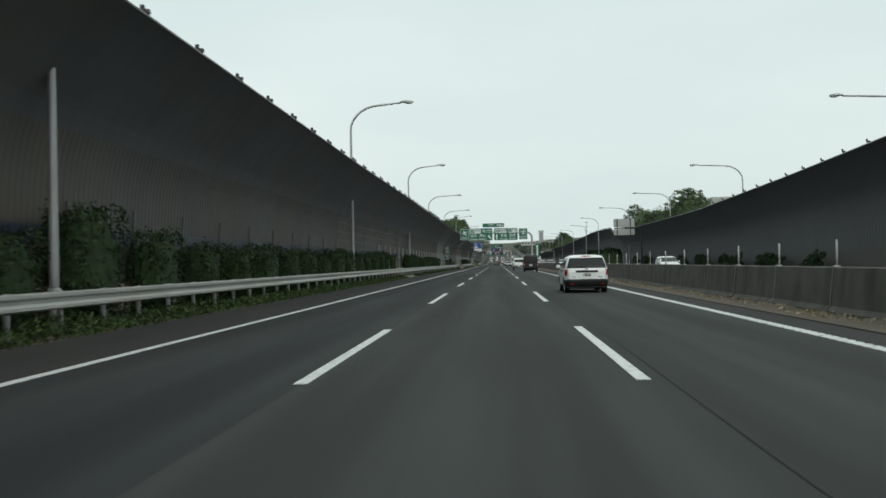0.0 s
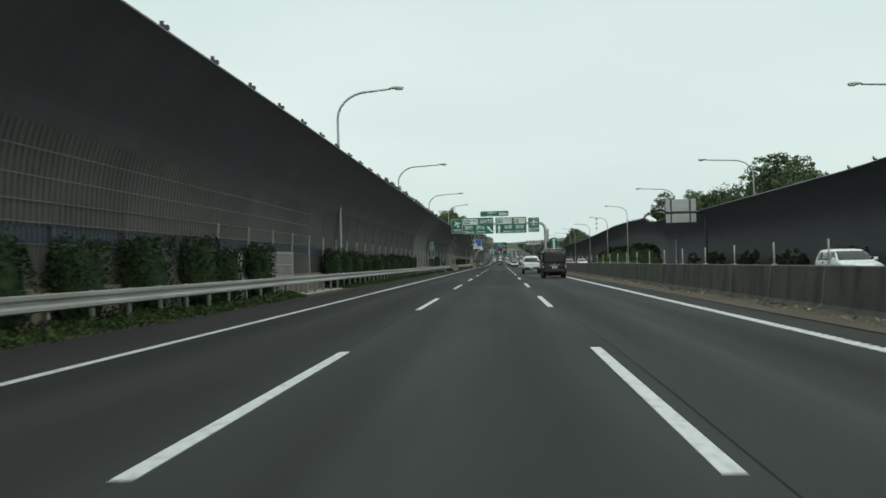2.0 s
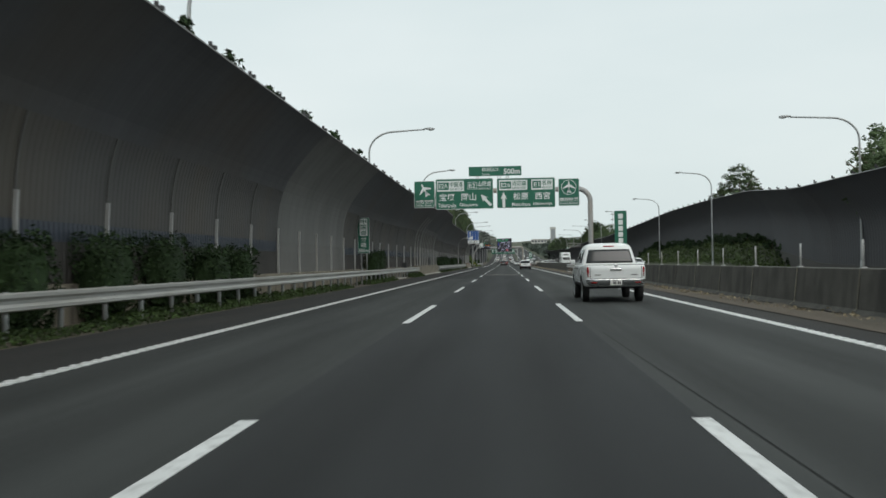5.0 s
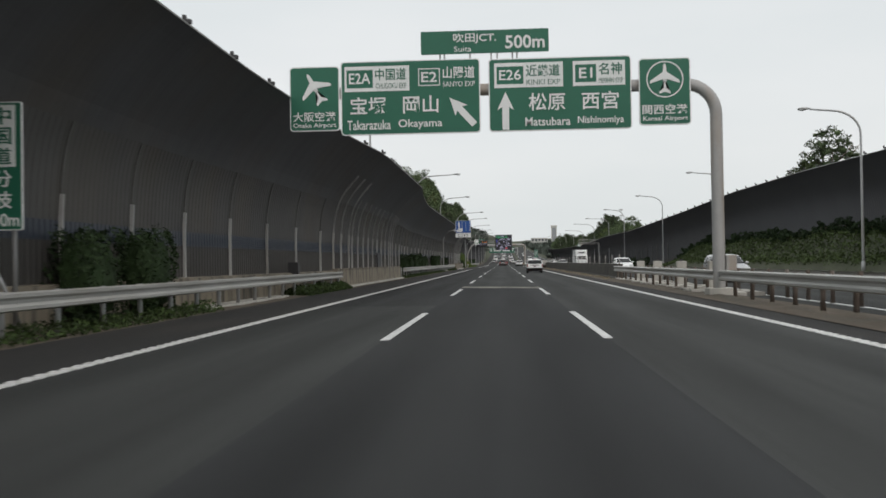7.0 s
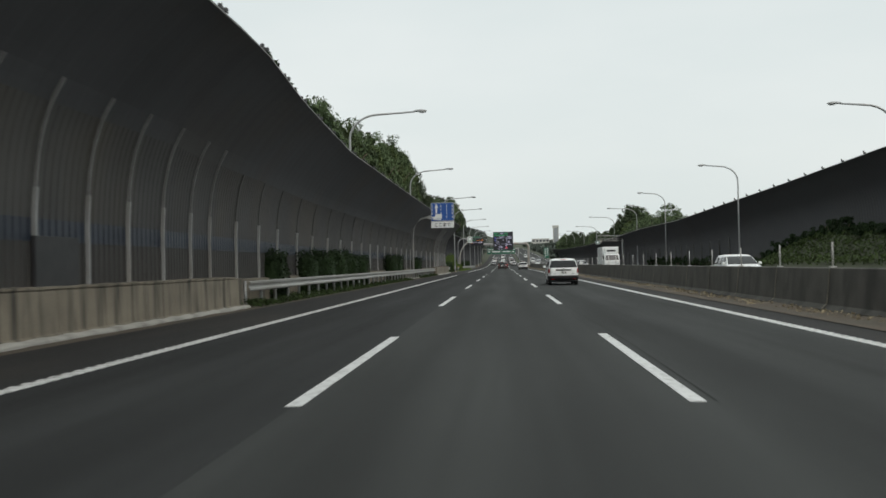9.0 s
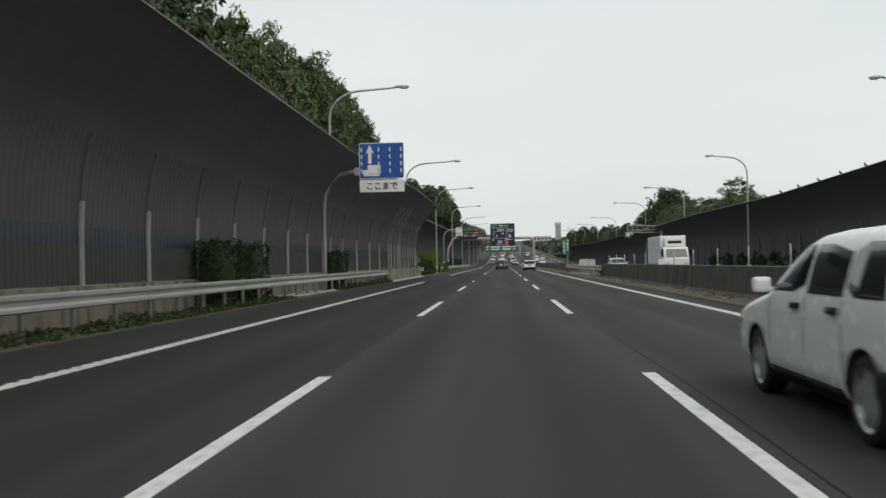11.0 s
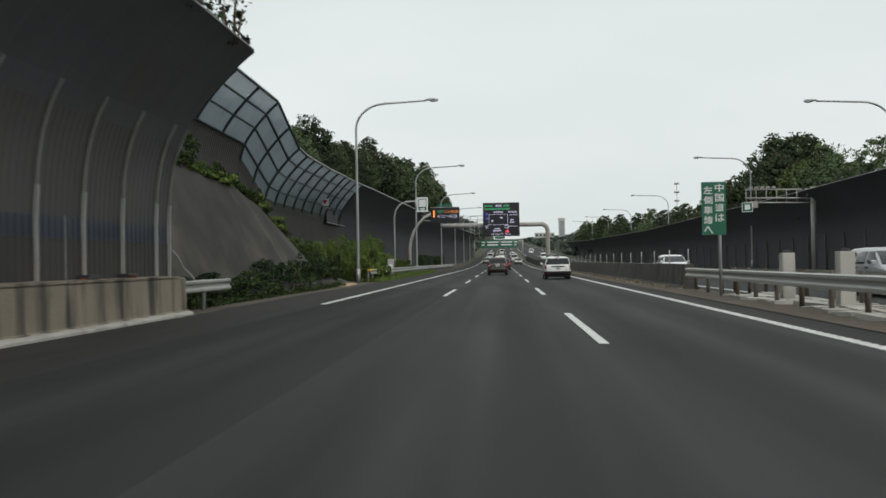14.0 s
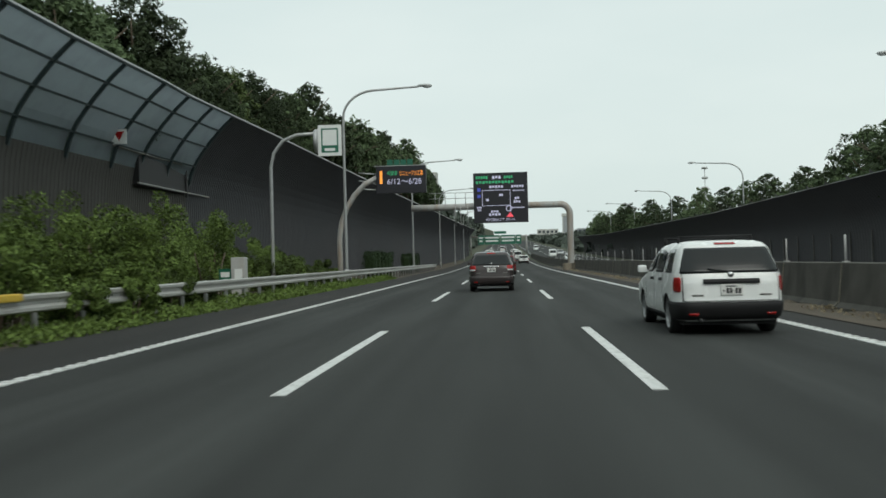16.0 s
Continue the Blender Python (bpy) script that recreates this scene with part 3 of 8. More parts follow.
def ribbed_panel(profile, length, pitch, depth, thick=0.06, flat=0.5):
    """A sheet that follows a profile of (x, z), folded into upright ribs along y; it has a plain back."""
    ysx = []
    n = max(1, round(length / pitch))
    p = length / n
    for k in range(n):
        ysx += [(k * p, 0.0), (k * p + p * flat * 0.8, 0.0), (k * p + p * flat, depth), (k * p + p * 0.92, depth)]
    ysx.append((length, 0.0))
    m = len(profile)
    v, f = [], []
    for y, d in ysx:
        for i, (x, z) in enumerate(profile):
            a, b = profile[max(0, i - 1)], profile[min(m - 1, i + 1)]
            tx, tz = b[0] - a[0], b[1] - a[1]
            ln = math.hypot(tx, tz)
            v.append((x + d * tz / ln, y, z - d * tx / ln))
    for j in range(len(ysx) - 1):
        for i in range(m - 1):
            a = j * m + i
            f.append((a, a + m, a + m + 1, a + 1))
    base = len(v)
    for y in (0, length):
        for i, (x, z) in enumerate(profile):
            a, b = profile[max(0, i - 1)], profile[min(m - 1, i + 1)]
            tx, tz = b[0] - a[0], b[1] - a[1]
            ln = math.hypot(tx, tz)
            v.append((x - thick * tz / ln, y, z + thick * tx / ln))
    last = (len(ysx) - 1) * m
    for i in range(m - 1):
        f.append((base + i, base + i + 1, base + m + i + 1, base + m + i))
        f.append((i, i + 1, base + i + 1, base + i))
        f.append((last + i, base + m + i, base + m + i + 1, last + i + 1))
    f.append((0, base, base + m, last))
    f.append((m - 1, last + m - 1, base + m + m - 1, base + m - 1))
    return v, [], f


def flat_mesh(name, data, material):
    me = bpy.data.meshes.new(name)
    me.from_pydata(*data)
    me.materials.append(material)
    return me




def refine(p):
    """A smoother profile with a rounded point between each two."""
    out = []
    for i in range(len(p) - 1):
        a, b, c, d = p[max(0, i - 1)], p[i], p[i + 1], p[min(len(p) - 1, i + 2)]
        out += [b, tuple((9 * (b[k] + c[k]) - a[k] - d[k]) / 16 for k in (0, 1))]
    return out + [p[-1]]


POST_Y = [66.7 - 3.97 * k for k in range(31, 0, -1)] + [66.7, 70.6, 74.5, 78.3, 82.2, 86.1, 90.1, 94.1, 98.1, 102.1, 106.2, 110.3, 114.3, 118.5, 122.8, 127.2, 131.5, 135.8,
          140.1, 144.2, 148.2, 152.2, 156.2, 160.3, 164.4, 168.2, 172.1, 176.2, 180.5, 184.8, 189.4]
DENSE_A = [192.2, 194.1, 196.6, 197.8, 199.9, 202.0, 204.1, 206.2, 208.3, 210.5, 212.6, 214.8, 217.4, 219.4]
POST_Y2 = [222.5, 225.7, 229.3, 234.0] + [238.2 + 4.05 * k for k in range(12)] + [286.6, 288.8, 292.5, 296.6, 300.8, 304.9]
DENSE_B = [309.0, 310.5, 312.7, 314.7, 316.0, 317.2, 319.2, 321.1, 323.2, 325.2, 327.2, 329.3, 330.2]
LOW, MID, RIBBED, TOP = PROFILE[0:2], PROFILE[1:3], PROFILE[2:7], PROFILE[6:]
panel_cache = {}


def panel_set(length, style):
    """The four strips of one bay of the barrier, from the footing up."""
    key = (round(length * 2) / 2, style)
    if key not in panel_cache:
        ln = key[0]
        low = {"plain": PANEL_LOW, "slat": PANEL_SLAT, "pale": PANEL_LIGHT}[style]
        mid = {"plain": PANEL_MID, "slat": PANEL_SLAT, "pale": PANEL_LIGHT}[style]
        rib = (0.2, 0.06) if style == "slat" else (0.24, 0.022)
        panel_cache[key] = (flat_mesh("lower_panel", ribbed_panel(LOW, ln, *rib), low), flat_mesh("tinted_strip", ribbed_panel(MID, ln, 0.24, 0.015), PANEL_LIGHT if style == "pale" else PANEL_BLUE),
                            flat_mesh("ribbed_panel", ribbed_panel(refine(RIBBED), ln, 1.2 if style == "pale" else 0.26, 0.01 if style == "pale" else 0.013 if style == "plain" else 0.05), mid),
                            flat_mesh("upper_panel", ribbed_panel(refine(TOP), ln, 1.0, 0.004), PANEL_LIGHT if style == "pale" else PANEL))
    return key[0], panel_cache[key]


wall_left = thing("wall_west", "tall dark noise barrier curving over the verge, with ribbed panels", "noise barrier", kind="structure")
cap_sec = [(-0.06, -0.02), (0.03, -0.02), (0.03, 0.025), (-0.06, 0.025)]


def rib_post(profile, w, d, top=None):
    """A flanged post that follows the barrier's inner face."""
    bm = bmesh.new()
    pr = [q for q in profile if top is None or q[1] <= top]
    m = len(pr)
    rings = []
    for i, (x, z) in enumerate(pr):
        a, b = pr[max(0, i - 1)], pr[min(m - 1, i + 1)]
        tx, tz = b[0] - a[0], b[1] - a[1]
        ln = math.hypot(tx, tz)
        nx, nz = tz / ln, -tx / ln
        rings.append([bm.verts.new((x + o * nx, s, z + o * nz)) for o, s in ((0.0, -w / 2), (d, -w / 2), (d, w / 2), (0.0, w / 2))])
    for a, b in zip(rings, rings[1:]):
        quad_faces(bm, a, b)
    bm.faces.new(rings[0][::-1])
    bm.faces.new(rings[-1])
    bmesh.ops.recalc_face_normals(bm, faces=bm.faces)
    return bm


CURVE = refine(PROFILE)
# Upper lengths take darker steel colours that stand in for shade under the overhang.
wide_post = part("post", rib_post(CURVE, 0.075, 0.10, 3.0), GALV_PALE, wall_left)
wide_upper = part("upper_post", rib_post([q for q in CURVE if q[1] > 2.8], 0.045, 0.08, 5.9), POST_UPPER, wall_left, "upper length of a post, coloured darker for the overhang's shade")
slim_post = part("post", rib_post(CURVE, 0.055, 0.09, 3.0), GALV_PALE, wall_left)
dull_upper = part("upper_post", rib_post([q for q in CURVE if q[1] > 2.8], 0.07, 0.05, 4.5), POST_DULL, wall_left, "dull upper length of a post, coloured for the overhang's shade")
dull_post = part("post", rib_post(CURVE, 0.06, 0.08, 3.0), POST_DULL, wall_left)
slim_upper = part("upper_post", rib_post([q for q in CURVE if q[1] > 2.8], 0.03, 0.07, 5.0), POST_UPPER, wall_left, "upper length of a post, coloured darker for the overhang's shade")
rail_mesh = flat_mesh("rail", ([(x, y, z) for y in (0, 1) for x, z in ((0.05, 0), (0.07, 0), (0.07, 0.022), (0.05, 0.022))], [],
                              [(0, 1, 5, 4), (1, 2, 6, 5), (2, 3, 7, 6), (3, 0, 4, 7), (0, 3, 2, 1), (4, 5, 6, 7)]), RAIL_DULL)
bracket = bmesh.new()
box(bracket, -0.12, 0.06, -0.07, 0.07, 0.02, 0.13, bevel=0.02)
box(bracket, -0.16, -0.06, -0.03, 0.03, 0.08, 0.24, bevel=0.01)
bracket_mesh = part("cap_bracket", bracket, DARK_METAL, wall_left)


def share_skewed(name, me, parent, m):
    """A piece whose matrix may skew it along the wall's line, which an object's own matrix cannot hold."""
    if abs(m[0][1]) + abs(m[2][1]) > 0.0005:
        me = me.copy()
        me.transform(m)
        m = None
    return share(name, me, parent, m)


def share_leaning(name, me, m, r0, r1, ln):
    """A bay's panel, leant out by r0 at its near end and r1 at its far end."""
    if abs(r0 - 1) > 0.001 or abs(r1 - 1) > 0.001:
        me = me.copy()
        for v in me.vertices:
            v.co.x *= r0 + (r1 - r0) * v.co.y / ln
    return share_skewed(name, me, wall_left, m)


bays = []
for v in POST_Y + DENSE_A + POST_Y2 + DENSE_B:
    if not bays or v - bays[-1] > 1.7 or v == 330.2:
        bays.append(v)
for y, yb in zip(bays, bays[1:]):
    x0, x1 = left_base(y), left_base(yb)
    mid_y = (y + yb) / 2
    style = "pale" if 140 < mid_y < 156 else "slat" if 46 < mid_y < 82 else "plain"
    ln, strips = panel_set(yb - y, style)
    turn = Matrix.Translation((x0, y, 0))
    turn[0][1] = (x1 - x0) / (yb - y)
    m = turn @ Matrix.Diagonal((1, (yb - y) / ln, 1, 1))
    r0, r1 = left_reach(y), left_reach(yb)
    for name, me in zip(("lower_panel", "tinted_strip", "ribbed_panel", "upper_panel"), strips):
        share_leaning(name, me, m, r0, r1, ln)
    for z in ((1.87, 2.34, 2.8, 3.33, 3.9) if style == "slat" else ()):
        share_skewed("rail", rail_mesh, wall_left, turn @ pose(0.02 if z < 2.6 else 0.03 if z < 3.0 else 0.06 if z < 3.5 else 0.16, 0, z) @ Matrix.Diagonal((1, yb - y, 1, 1)))
for v in POST_Y + DENSE_A + POST_Y2 + DENSE_B:
    i = max(k for k, b in enumerate(bays) if b <= v)
    j = min(i + 1, len(bays) - 1)
    foot = lerp_table(((bays[i], left_base(bays[i])), (bays[j] + 0.001, left_base(bays[j]))), v)
    m = Matrix.Translation((foot, v, 0)) @ Matrix.Diagonal((left_reach(v), 1, 1, 1))
    slim = v in DENSE_A[3:] or v in DENSE_B[5:]
    share("post", (dull_post if v < 64 else slim_post if slim else wide_post).data, wall_left, m)
    if v in DENSE_A or v in DENSE_B:
        share("upper_post", (slim_upper if slim else wide_upper).data, wall_left, m)
    elif v > 80 and not 139 < v < 157:
        share("upper_post", dull_upper.data, wall_left, m)
for o, v in ((wide_post, -58.0), (wide_upper, -58.0), (slim_post, -59.0), (slim_upper, -59.0), (dull_post, -60.0), (dull_upper, -60.0)):
    o.matrix_basis = pose(left_base(v), v, 0)
foot_box = part("foot_box", box(bmesh.new(), -0.05, 0.30, -0.26, 0.26, 0.0, 0.10, bevel=0.02), DARK_METAL, wall_left, "dark box round a post's foot")
foot_box.matrix_basis = pose(left_base(325.2), 325.2, 1.005)
share("foot_box", foot_box.data, wall_left, pose(left_base(327.2), 327.2, 1.005))
part("service_door", box(bmesh.new(), 0, 0.09, 0, 1.75, 0, 1.15, bevel=0.015), DARK_METAL, wall_left, "low dark service door").matrix_basis = pose(left_base(209.0) + 0.04, 208.2, 0.80)
cap_path = [(left_tip(v), v, 6.85) for v in [-60 + 3.0 * k for k in range(131)]]
part("cap_rail", extrude(bmesh.new(), cap_sec, cap_path), RAIL_DULL, wall_left, "grey rail along the top edge")
v = -58.0
while v < 329:
    share("cap_bracket", bracket_mesh.data, wall_left, Matrix.Translation((left_tip(v), v, 6.87)))
    v += 3.8
bracket_mesh.matrix_basis = pose(left_tip(329.5), 329.5, 6.87)
sill = [(left_base(v) , v, 0) for v in [-60 + 3.0 * k for k in range(131)]]
part("footing", extrude(bmesh.new(), [(-0.2, -0.1), (0.20, -0.1), (0.20, 0.90), (-0.02, 0.93), (-0.2, 0.93)], sill), CONCRETE, wall_left, "pale concrete footing")
for y0, y1 in ((98.8, 105.0), (73.2, 85.0), (170.6, 181.6), (273.6, 284.2)):
    part("apron", rough_strip(-9.45, -8.36, y0, y1, 0.05, 0.03, 5, 0.5), CONCRETE_PALE, wall_left, "pale concrete apron at the wall's foot")
tagged(wall_left, kind="structure")

# ---- concrete parapets in the two narrow stretches ----


def parapet(y0, y1, face, steps, back=-0.34):
    t = thing("parapet", "stained concrete parapet with upright joints below the noise barrier", "parapet", kind="structure", group="roadside parapets")
    n = round((y1 - y0) / steps)
    ln = (y1 - y0) / n
    sec = [(0, -0.1), (0.16, -0.1), (0.16, 0.08), (0.05, 0.13), (0.03, 0.92), (0.0, 0.96), (-0.34, 0.96), (-0.36, -0.1)]
    me = None
    for k in range(n):
        if me is None:
            bm = extrude(bmesh.new(), sec, [(0, 0.012, 0), (0, ln - 0.012, 0)])
            bmesh.ops.recalc_face_normals(bm, faces=bm.faces)
            me = part("block", bm, CONCRETE, t)
            me.matrix_basis = pose(face, y0, 0)
        else:
            share("block", me.data, t, pose(face, y0 + k * ln, 0, 0, 0, 0))
    toe = extrude(bmesh.new(), [(0.155, -0.1), (0.36, -0.1), (0.36, 0.05), (0.30, 0.085), (0.155, 0.10)], [(face, y0 + 0.3 * k, 0.012 * math.sin(k * 1.7)) for k in range(int((y1 - y0) / 0.3))])
    bmesh.ops.recalc_face_normals(toe, faces=toe.faces)
    part("toe_kerb", toe, CONCRETE_PALE, t, "pale worn kerb along the foot")
    ledge = extrude(bmesh.new(), [(back, 0.955), (0.05, 0.955), (0.05, 1.0), (back, 1.02)], [(face, y0 + 0.5 * k, 0.006 * math.sin(k * 2.3)) for k in range(int((y1 - y0) / 0.5))])
    bmesh.ops.recalc_face_normals(ledge, faces=ledge.faces)
    part("ledge", ledge, CONCRETE, t, "thin coping ledge")
    return t


parapet(192.0, 221.4, -8.30, 2.1)
parapet(305.0, 330.0, -7.95, 2.1, back=-0.95)

for y, x in ((206, -8.6), (213, -8.6), (311.5, -8.1), (316, -8.1), (324.5, -8.1), (327, -8.1)):
    t = thing("delineator", "small dark reflector box on the parapet", "reflector", pose(x, y, 0.955), group="parapet reflectors")
    part("case", box(bmesh.new(), -0.08, 0.08, -0.06, 0.06, 0.0, 0.11, bevel=0.015), DARK_METAL, t)
    part("lens", box(bmesh.new(), -0.05, 0.05, -0.066, -0.06, 0.03, 0.08), AMBER, t, "amber lens")
picket = thing("picket_fence", "short pale steel picket fence behind the guardrail", "fence", pose(-9.05, 71.0, 0))
for z in (0.85, 1.35, 1.85):
    part("rail", box(bmesh.new(), -0.02, 0.02, 0, 5.9, z, z + 0.04), GALV_PALE, picket)
pk = part("picket", box(bmesh.new(), -0.012, 0.012, -0.015, 0.015, 0.72, 1.95), GALV_PALE, picket)
for k in range(1, 30):
    share("picket", pk.data, picket, pose(0, 0.2 * k, 0))

marker = thing("marker_post", "white marker post beside a hedge bush", "marker post", pose(-8.6, 66.8, 0))
part("post", box(bmesh.new(), -0.07, 0.07, -0.04, 0.04, -0.05, 1.75, bevel=0.015), SIGN_WHITE, marker)
notice = thing("notice_plate", "small white notice plate on the median wall", "notice", pose(7.5, 281.2, 1.0))
part("plate", box(bmesh.new(), -0.16, 0.16, -0.02, 0.0, 0.0, 0.26, bevel=0.008), SIGN_WHITE, notice)
part("bracket", box(bmesh.new(), -0.03, 0.03, 0.0, 0.03, -0.02, 0.2), GALV, notice)
for y0, n in ((73.6, 7), (171.0, 6), (274.3, 6)):
    for k in range(n):
        t = thing("kerb_stone", "low pale concrete kerb stone at the edge of the shoulder", "kerb", pose(-8.22, y0 + 1.6 * k, 0), group="kerb stones")
        part("stone", box(bmesh.new(), -0.10, 0.10, 0.01, 1.58, -0.1, 0.08, bevel=0.02), CONCRETE_PALE, t)

cable = thing("slack_cable", "slack pale cable hanging from the end of the barrier", "cable", pose(0, 0, 0))
part("strand", tube(bmesh.new(), [(-8.50, 330.22, 1.92), (-8.52, 330.6, 1.70), (-8.46, 330.9, 1.52), (-8.36, 331.1, 1.20), (-8.22, 331.25, 1.02), (-8.10, 331.3, 0.84)], 0.022, 6), GALV_PALE, cable)

# ---- right-hand noise barrier beyond the oncoming lanes ----
RIGHT_TIP = ((-80, 21.8, 8.2), (40, 22.0, 7.9), (62, 22.2, 7.25), (94, 22.2, 6.45), (150, 22.4, 6.35), (176, 23.0, 6.6), (200, 25.6, 8.2), (230, 27.0, 8.9), (256, 27.0, 8.9),
             (280, 26.0, 8.0), (320, 23.6, 6.5), (350, 23.0, 6.45), (380, 23.0, 6.1), (455, 23.0, 5.6), (560, 23.0, 6.2), (700, 23.0, 8.5))
wall_right = thing("wall_east", "dark noise barrier with an overhanging top beyond the oncoming lanes", "noise barrier", kind="structure")


def right_at(y):
    return lerp_table([(a, b) for a, b, c in RIGHT_TIP], y), lerp_table([(a, c) for a, b, c in RIGHT_TIP], y)


rp_mesh = flat_mesh("barrier_panel", ribbed_panel([(-x, z) for x, z in refine(PROFILE)[::-1]], 6.0, 0.5, 0.008), PANEL_FAR)
y = -60.0
while y < 640:
    (xa, za), (xb, zb) = right_at(y), right_at(y + 6)
    m = Matrix.Translation((xa + TIP, y, (za - 6.83)))
    m[0][1], m[2][1] = (xb - xa) / 6, (zb - za) / 6
    share_skewed("barrier_panel", rp_mesh, wall_right, m)
    y += 6.0
stations = [-60 + 3.0 * k for k in range(234)]
part("cap_rail", extrude(bmesh.new(), cap_sec, [(right_at(v)[0], v, right_at(v)[1]) for v in stations]), GALV, wall_right, "grey rail along the top edge")
part("base_panel", extrude(bmesh.new(), [(-0.08, -1.4), (0.08, -1.4), (0.08, 0.9), (-0.08, 0.9)], [(right_at(v)[0] + TIP, v, right_at(v)[1] - 6.83) for v in stations]), PANEL_BROWN, wall_right)
v = -58.0
while v < 500:
    share("cap_bracket", bracket_mesh.data, wall_right, Matrix.Translation((*right_at(v)[:1], v, right_at(v)[1] + 0.02)))
    v += 4.0
rpost = flat_mesh("post", ([(x, y, z) for z in (0.0, 3.6) for x, y in ((-0.16, -0.06), (-0.04, -0.06), (-0.04, 0.06), (-0.16, 0.06))], [],
                          [(0, 1, 5, 4), (1, 2, 6, 5), (2, 3, 7, 6), (3, 0, 4, 7), (4, 5, 6, 7)]), POST_DULL)
for k in range(64):
    v = 300 + 4.0 * k
    xr, zr_ = right_at(v)
    share("post", rpost, wall_right, Matrix.Translation((xr + TIP, v, zr_ - 6.83 + road_z(v))))

# ---- second, taller barrier set back behind the slope, with clear upper panels ----
BACK_TIP = ((322, -11.6), (356, -11.8), (362.5, -11.95), (371, -12.75), (381, -13.45), (393.5, -13.75), (408, -13.2), (445, -10.8), (480, -9.0), (560, -8.0), (700, -8.0))
ZUP = 1.2
BACK_RISE = ((322, 2.15), (342, 2.08), (349, 1.98), (356.7, 1.85), (359.7, 0.9), (362.5, 0.0), (366.8, -0.08), (376, -0.04), (389.7, -0.06), (408, -0.06), (480, -0.1), (700, -0.1))
BACK_SIZE = ((322, 1.045), (362.5, 1.045), (366.8, 1.06), (371.3, 1.085), (381, 1.13), (389.7, 1.16), (408, 1.16), (445, 1.05), (480, 1.0), (700, 1.0))


def back_base(y):
    return lerp_table(BACK_TIP, y) - TIP * lerp_table(BACK_SIZE, y)


def back_z(y, z):
    """The height at y of a point at height z of the barrier's own section."""
    k = lerp_table(BACK_SIZE, y)
    return road_z(y) + lerp_table(BACK_RISE, y) + 1.25 + (z - 1.25) * k


wall_back = thing("wall_west_far", "set-back noise barrier with milky clear upper panels in dark green frames", "noise barrier", kind="structure")
up = [(x, z + ZUP) for x, z in PROFILE]
BAYB = 3.5
cm_low = flat_mesh("lower_panel", ribbed_panel([(0.0, -1.2)] + up[0:5] + [(0.16, 5.0), (0.20, 5.21)], BAYB, 0.26, 0.03), PANEL_BROWN)
cm_high = flat_mesh("lower_panel", ribbed_panel([(0.0, -1.2)] + up[0:7] + [(0.44, 5.84)], BAYB, 0.26, 0.03), PANEL_BROWN)
dk_all = flat_mesh("barrier_panel", ribbed_panel([(0.0, -0.2)] + up, BAYB, 0.26, 0.03), PANEL_FAR)
clear_rows = [[(0.20, 5.22), (0.25, 5.40), (0.33, 5.62), (0.44, 5.84)], [(0.45, 5.87), (0.60, 6.14), (0.84, 6.48), (1.0, 6.69)], [(1.02, 6.72), (1.20, 6.94), (1.45, 7.22), (1.61, 7.40)],
              [(1.63, 7.43), (1.80, 7.60), (1.95, 7.74), (2.29, 8.03)]]
pane_meshes = [flat_mesh("pane", ribbed_panel(r, BAYB - 0.08, BAYB, 0.0, thick=0.02), CLEAR_PANEL) for r in clear_rows]
rib_meshes = []
for low in (0, 2):
    rib_bm = rib_post([(0.16, 5.0), (0.30, 5.5), (0.44, 5.85)][low:] + up[7:], 0.10, 0.12)
    rib_ob = part("frame_rib", rib_bm, DARK_FRAME, wall_back)
    rib_meshes.append(rib_ob)
bar_mesh = flat_mesh("frame_bar", ([(x, y, z) for y in (0, BAYB) for x, z in ((-0.02, -0.035), (0.08, -0.06), (0.11, 0.0), (0.02, 0.035))], [],
                                  [(0, 1, 5, 4), (1, 2, 6, 5), (2, 3, 7, 6), (3, 0, 4, 7)]), DARK_FRAME)


def bent(name, me, y0, y1, dx=0.0, dz=0.0):
    """One bay's piece, laid between two stations along the barrier's line, height and size."""
    me = me.copy()
    ends = [(y, back_base(y), lerp_table(BACK_SIZE, y)) for y in (y0, y1)]
    for v in me.vertices:
        u_ = v.co.y / BAYB
        k = ends[0][2] + (ends[1][2] - ends[0][2]) * u_
        z = v.co.z + dz
        v.co = Vector((ends[0][1] + (ends[1][1] - ends[0][1]) * u_ + (v.co.x + dx) * k, y0 + (y1 - y0) * u_, back_z(y0, z) * (1 - u_) + back_z(y1, z) * u_))
    return share(name, me, wall_back)


stations = [323.4 + 4.16 * k for k in range(8)] + [356.7, 359.7, 362.5, 366.8, 371.3, 376.0, 380.9, 385.3, 389.7, 392.9, 396.1, 399.2] + [403.0 + 4.0 * k for k in range(61)]
for y, y2 in zip(stations, stations[1:]):
    if y < 398:
        near = y < 355
        bent("lower_panel", cm_high if near else cm_low, y, y2)
        for pm in pane_meshes[1 if near else 0:]:
            bent("pane", pm, y + 0.04, y2 + 0.04)
        for bx, bz in ((0.44, 5.85), (1.01, 6.70), (1.62, 7.41), (2.27, 8.02)):
            bent("frame_bar", bar_mesh, y, y2, dx=bx, dz=bz)
        k = lerp_table(BACK_SIZE, y)
        share("frame_rib", rib_meshes[1 if near else 0].data, wall_back, Matrix.Translation((back_base(y), y, back_z(y, 0.0))) @ Matrix.Diagonal((k, 1, k, 1)))
    else:
        bent("barrier_panel", dk_all, y, y2)
rib_meshes[0].matrix_basis = Matrix.Translation((back_base(399.2), 399.2, back_z(399.2, 0.0))) @ Matrix.Diagonal((1.16, 1, 1.16, 1))
